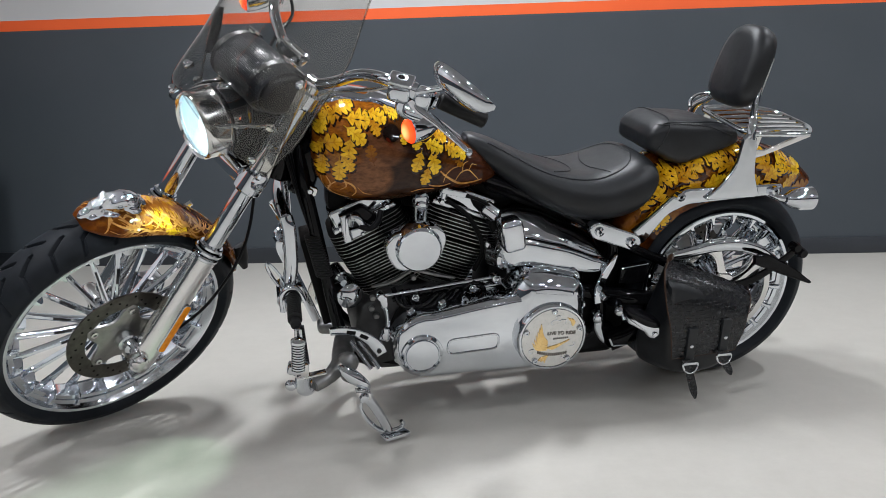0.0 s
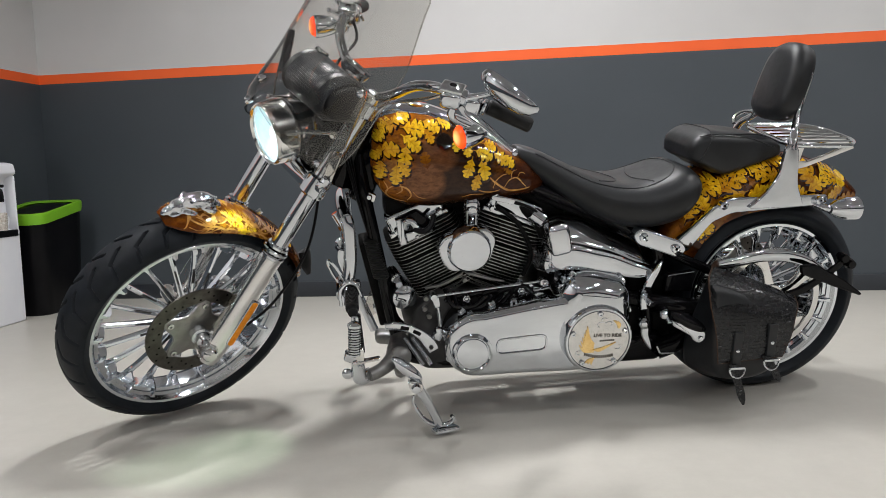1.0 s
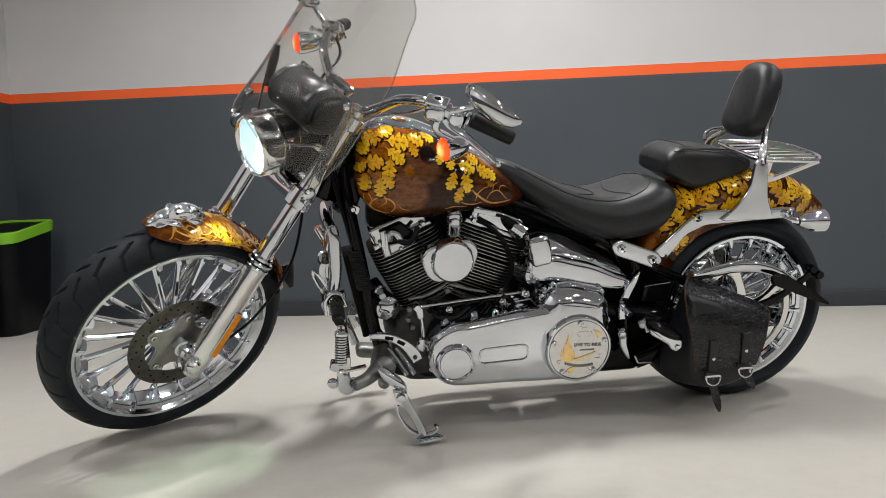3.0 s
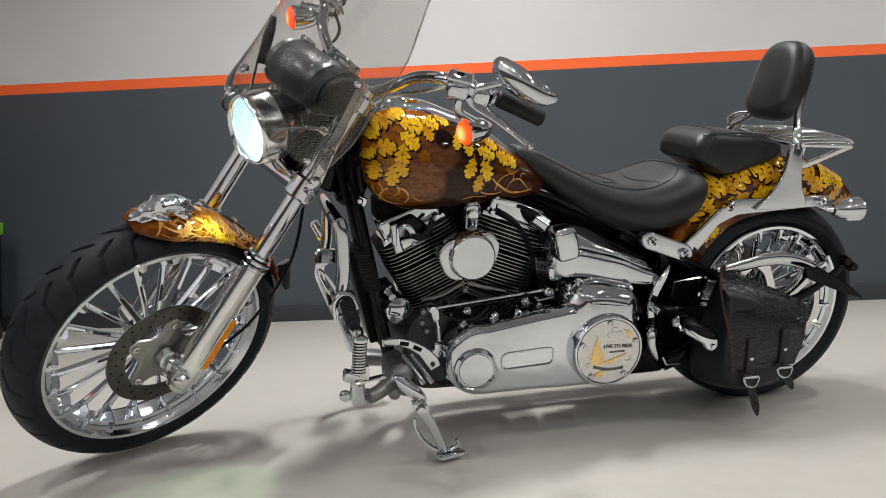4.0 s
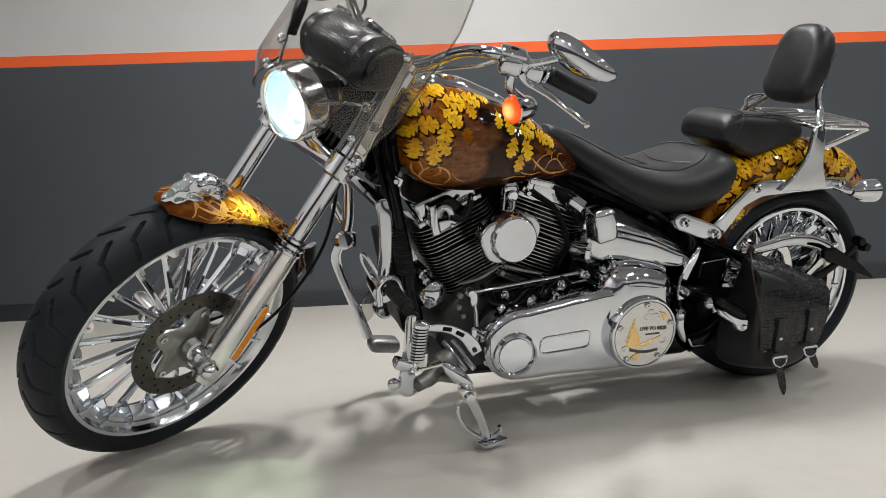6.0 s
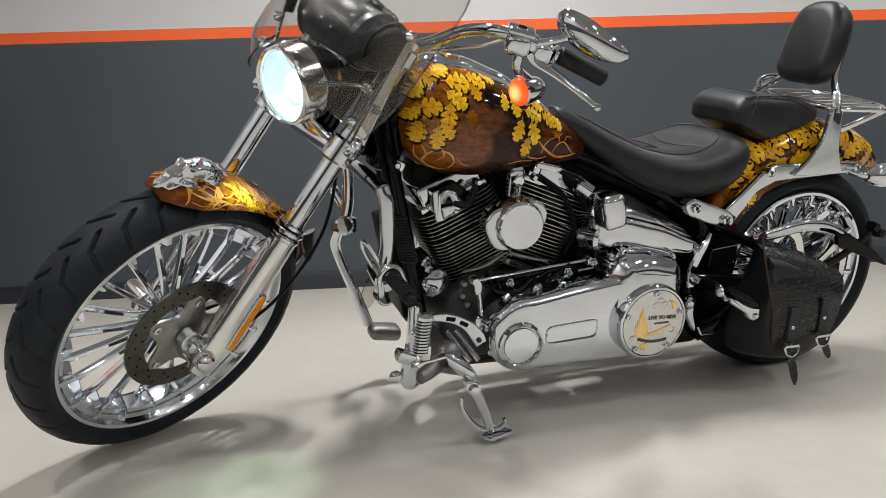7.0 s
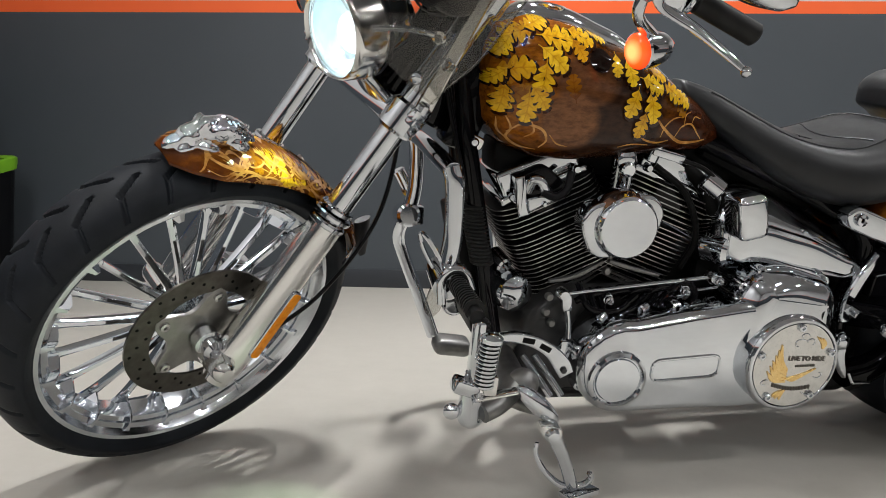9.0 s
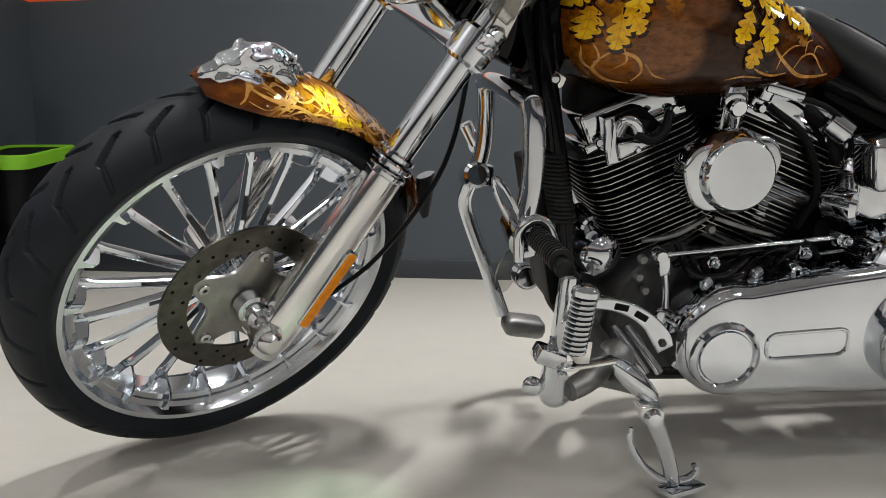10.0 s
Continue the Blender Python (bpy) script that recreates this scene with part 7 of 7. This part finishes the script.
for y in (-0.066, 0.086):
    b = B()
    ring = [RC + Vector((0.0692 * 1.08 * math.cos(a), 0, 0.0692 * 0.94 * math.sin(a))) for a in [2 * math.pi * k / 40 for k in range(40)]]
    quads(b, [[p + Vector((0, y + d, 0)) for p in ring] for d in (-0.008, 0.008)], True, False)
    part("strap", b, ROLL_LEATHER, roll, "black leather strap")
    b = B()
    box(b, RC + Vector((0.041, y, 0.056)), (0.03, 0.032, 0.012), 0.003, turn("Y", 40))
    part("strap_buckle", b, CHROME, roll, "chrome buckle")

bag = tagged(new("saddlebag"), "black crocodile leather saddlebag with two buckled straps beside the wheel", "saddlebag")
bag.matrix_basis = BIKE
b = B()
front = [(-0.290, 0.445), (-0.278, 0.38), (-0.266, 0.30), (-0.255, 0.21), (-0.232, 0.168), (-0.165, 0.160), (-0.095, 0.180), (-0.058, 0.235), (-0.045, 0.30), (-0.045, 0.345), (-0.13, 0.385), (-0.22, 0.425)]
rear = [(-0.232, 0.455), (-0.262, 0.37), (-0.290, 0.29), (-0.305, 0.215), (-0.285, 0.150), (-0.190, 0.110), (-0.060, 0.110), (0.000, 0.19), (0.010, 0.28), (0.005, 0.345), (-0.06, 0.39), (-0.15, 0.425)]
rows = []
for k in range(13):
    t = k / 12
    puff = 1 + 0.03 * math.sin(math.pi * t) - (0.08 if k in (0, 12) else 0.0)
    pts = spline([((a[0] + (c[0] - a[0]) * t + 0.16) * puff - 0.16, 0, (a[1] + (c[1] - a[1]) * t - 0.28) * puff + 0.28) for a, c in zip(rear + rear[:1], front + front[:1])], 4)[:-1]
    rows.append([Vector((p.x, -0.178 - 0.132 * t, p.z)) for p in pts])
quads(b, rows)
part("bag_body", b, LEATHER, bag, "soft black leather body", sharp=60)
edge_l = spline([(-0.250, -0.225, 0.480), (-0.285, -0.275, 0.460), (-0.288, -0.306, 0.395), (-0.270, -0.320, 0.31), (-0.256, -0.321, 0.218)], 8)
edge_r = spline([(0.014, -0.230, 0.375), (-0.006, -0.280, 0.364), (-0.030, -0.310, 0.335), (-0.042, -0.320, 0.29), (-0.062, -0.321, 0.228)], 8)
b = B()
for off in (0.0, 0.005):
    rows = []
    for p, q in zip(edge_l, edge_r):
        rows.append([p.lerp(q, k / 24) + Vector((0, off - 0.010 * math.sin(math.pi * k / 24), 0.006 * math.sin(math.pi * k / 24))) for k in range(25)])
    quads(b, rows, False, False)
flap = part("bag_flap", b, CROC, bag, "crocodile-embossed leather flap", sharp=60)
b = B()
rim_line = edge_l + [edge_l[-1].lerp(edge_r[-1], k / 24) + Vector((0, -0.010 * math.sin(math.pi * k / 24), 0.006 * math.sin(math.pi * k / 24))) for k in range(1, 25)] + edge_r[::-1]
tube(b, [p + Vector((0, 0.0025, 0)) for p in rim_line], 0.0028, 6, 1)
part("flap_edge", b, BROWN_LEATHER, bag, "raw brown leather edge")
b = B()
tube(b, [(-0.215, -0.178, 0.462), (-0.232, -0.20, 0.482), (-0.250, -0.228, 0.482)], 0.010, 10, 4, 0.5)
part("bag_top", b, BROWN_LEATHER, bag, "brown leather mounting tab")
for x, zb, tl in ((-0.210, 0.222, 0.097), (-0.108, 0.240, 0.163)):
    b = B()
    plate(b, rounded([(x - 0.013, zb - 0.005), (x + 0.013, zb - 0.005), (x + 0.014, zb + 0.095), (x - 0.014, zb + 0.095)], 0.004), -0.326, -0.336, 0.002)
    strap = part("buckle_strap", b, LEATHER, bag, "black leather strap")
    b = B()
    rows = []
    for k in range(8):
        t = k / 7
        z = zb + (tl - zb) * t
        w = 0.012 * (1 if t < 0.8 else 1 - 0.75 * (t - 0.8) / 0.2)
        off = -0.338 - 0.010 * math.sin(2.2 * t)
        xs = x - 0.014 + 0.042 * t
        rows.append([Vector((xs - w, off, z)), Vector((xs + w, off, z)), Vector((xs + w, off - 0.003, z)), Vector((xs - w, off - 0.003, z))])
    quads(b, rows)
    part("strap_tail", b, CROC, bag, "hanging strap end")
    b = B()
    a_ = [Vector((x + 0.023 * math.cos(q), -0.342 - 0.006 * abs(math.sin(q)), zb - 0.012 + 0.026 * math.sin(q))) for q in [math.pi + math.pi * k / 10 for k in range(11)]]
    tube(b, a_, 0.003, 8, 1)
    rod(b, a_[0], a_[-1], 0.0038, 10)
    box(b, (x, -0.342, zb - 0.010), (0.044, 0.008, 0.008), 0.003)
    part("buckle", b, CHROME, bag, "chrome D-shaped buckle")
    b = B()
    ball(b, (x, -0.337, zb + 0.040), (0.006, 0.003, 0.006), 12)
    part("rivet", b, CHROME, bag)

# ---- water dispenser and bin in the corner ----
disp = tagged(new("water_dispenser"), "white floor-standing water dispenser with black taps and a blue bottle", "water dispenser")
disp.matrix_basis = pose(-2.79, 3.255, 0)
b = B()
prof = rounded([(-0.14, 0.0), (0.135, 0.0), (0.14, 0.47), (0.145, 0.485), (0.085, 0.500), (0.085, 0.755), (0.150, 0.785), (0.140, 0.835), (0.10, 0.845), (-0.14, 0.845)], 0.012)
plate(b, prof, 0.145, -0.145, 0.010)
part("cabinet", b, WHITE_PLASTIC, disp)
for y in (-0.138, 0.138):
    b = B()
    box(b, (0.113, y, 0.63), (0.06, 0.014, 0.29), 0.006)
    part("side_cheek", b, WHITE_PLASTIC, disp)
b = B()
box(b, (0.120, 0, 0.475), (0.055, 0.262, 0.034), 0.004)
part("drip_tray", b, BLACK_PLASTIC, disp, "black drip tray")
for y, mat in ((0.055, BLACK_PLASTIC), (-0.045, RED_PLASTIC)):
    b = B()
    tube(b, [(0.085, y, 0.70), (0.115, y, 0.70), (0.122, y, 0.68), (0.122, y, 0.64)], 0.013, 12)
    ball(b, (0.105, y + 0.012, 0.685), (0.014, 0.014, 0.014), 10)
    tap = part("tap", b, BLACK_PLASTIC, disp, "black tap")
    b = B()
    box(b, (0.120, y, 0.722), (0.03, 0.03, 0.016), 0.004)
    part("tap_lever", b, mat, disp)
b = B()
lathe(b, [(0.0, 0.83), (0.10, 0.845), (0.105, 0.87), (0.132, 0.90), (0.135, 1.0), (0.130, 1.01), (0.135, 1.02), (0.135, 1.12), (0.128, 1.13), (0.135, 1.14), (0.13, 1.20), (0.09, 1.235), (0, 1.24)], (0, 0, 0), (0, 0, 1), 32)
part("water_bottle", b, BLUE_PLASTIC, disp, "blue upturned water bottle")
mug = tagged(new("mug"), "patterned ceramic mug on the drip tray of the dispenser", "mug")
mug.matrix_basis = pose(-2.665, 3.28, 0.493)
b = B()
lathe(b, [(0.0, 0.004), (0.033, 0.0), (0.036, 0.004), (0.038, 0.09), (0.036, 0.092), (0.034, 0.088), (0.032, 0.008), (0.0, 0.008)], (0, 0, 0), (0, 0, 1), 28)
part("cup", b, CERAMIC, mug)
b = B()
tube(b, [(0.0, 0.036, 0.072), (0.0, 0.062, 0.070), (0.0, 0.066, 0.045), (0.0, 0.055, 0.022), (0.0, 0.036, 0.02)], 0.005, 8)
part("mug_handle", b, WHITE_PLASTIC, mug, "white handle")

bin_ = tagged(new("waste_bin"), "tall black plastic waste bin with a lime green lid rim", "waste bin")
bin_.matrix_basis = pose(-2.755, 3.70, 0, 0, 0, 0)


def bin_ring(w, d, z, r=0.09):
    return [Vector((p.x, p.y, z)) for p in rounded([(-w, -d), (w, -d), (w, d), (-w, d)], r, 6)]


b = B()
quads(b, [bin_ring(0.135, 0.19, 0.0), bin_ring(0.140, 0.196, 0.012), bin_ring(0.158, 0.222, 0.555)])
part("bin_body", b, BLACK_PLASTIC, bin_)
b = B()
rows = []
for lvl in range(5):
    dz, grow = ((0.0, 0.004), (0.03, 0.008), (0.055, 0.008), (0.062, 0.0), (0.05, -0.02))[lvl]
    rows.append([Vector((p.x, p.y, 0.535 + dz + 0.030 * math.sin(p.y / 0.2 * 1.3))) for p in bin_ring(0.160 + grow, 0.224 + grow, 0)])
quads(b, rows, True, False)
part("lid_rim", b, GREEN_PLASTIC, bin_, "lime green lid rim")
b = B()
quads(b, [[Vector((p.x, p.y, 0.548 + dz + 0.030 * math.sin(p.y / 0.2 * 1.3))) for p in bin_ring(0.152 - q, 0.216 - q, 0, 0.07)] for dz, q in ((0, 0), (0.022, 0.004), (0.034, 0.03), (0.036, 0.06))])
part("lid", b, BLACK_PLASTIC, bin_, "black domed lid")
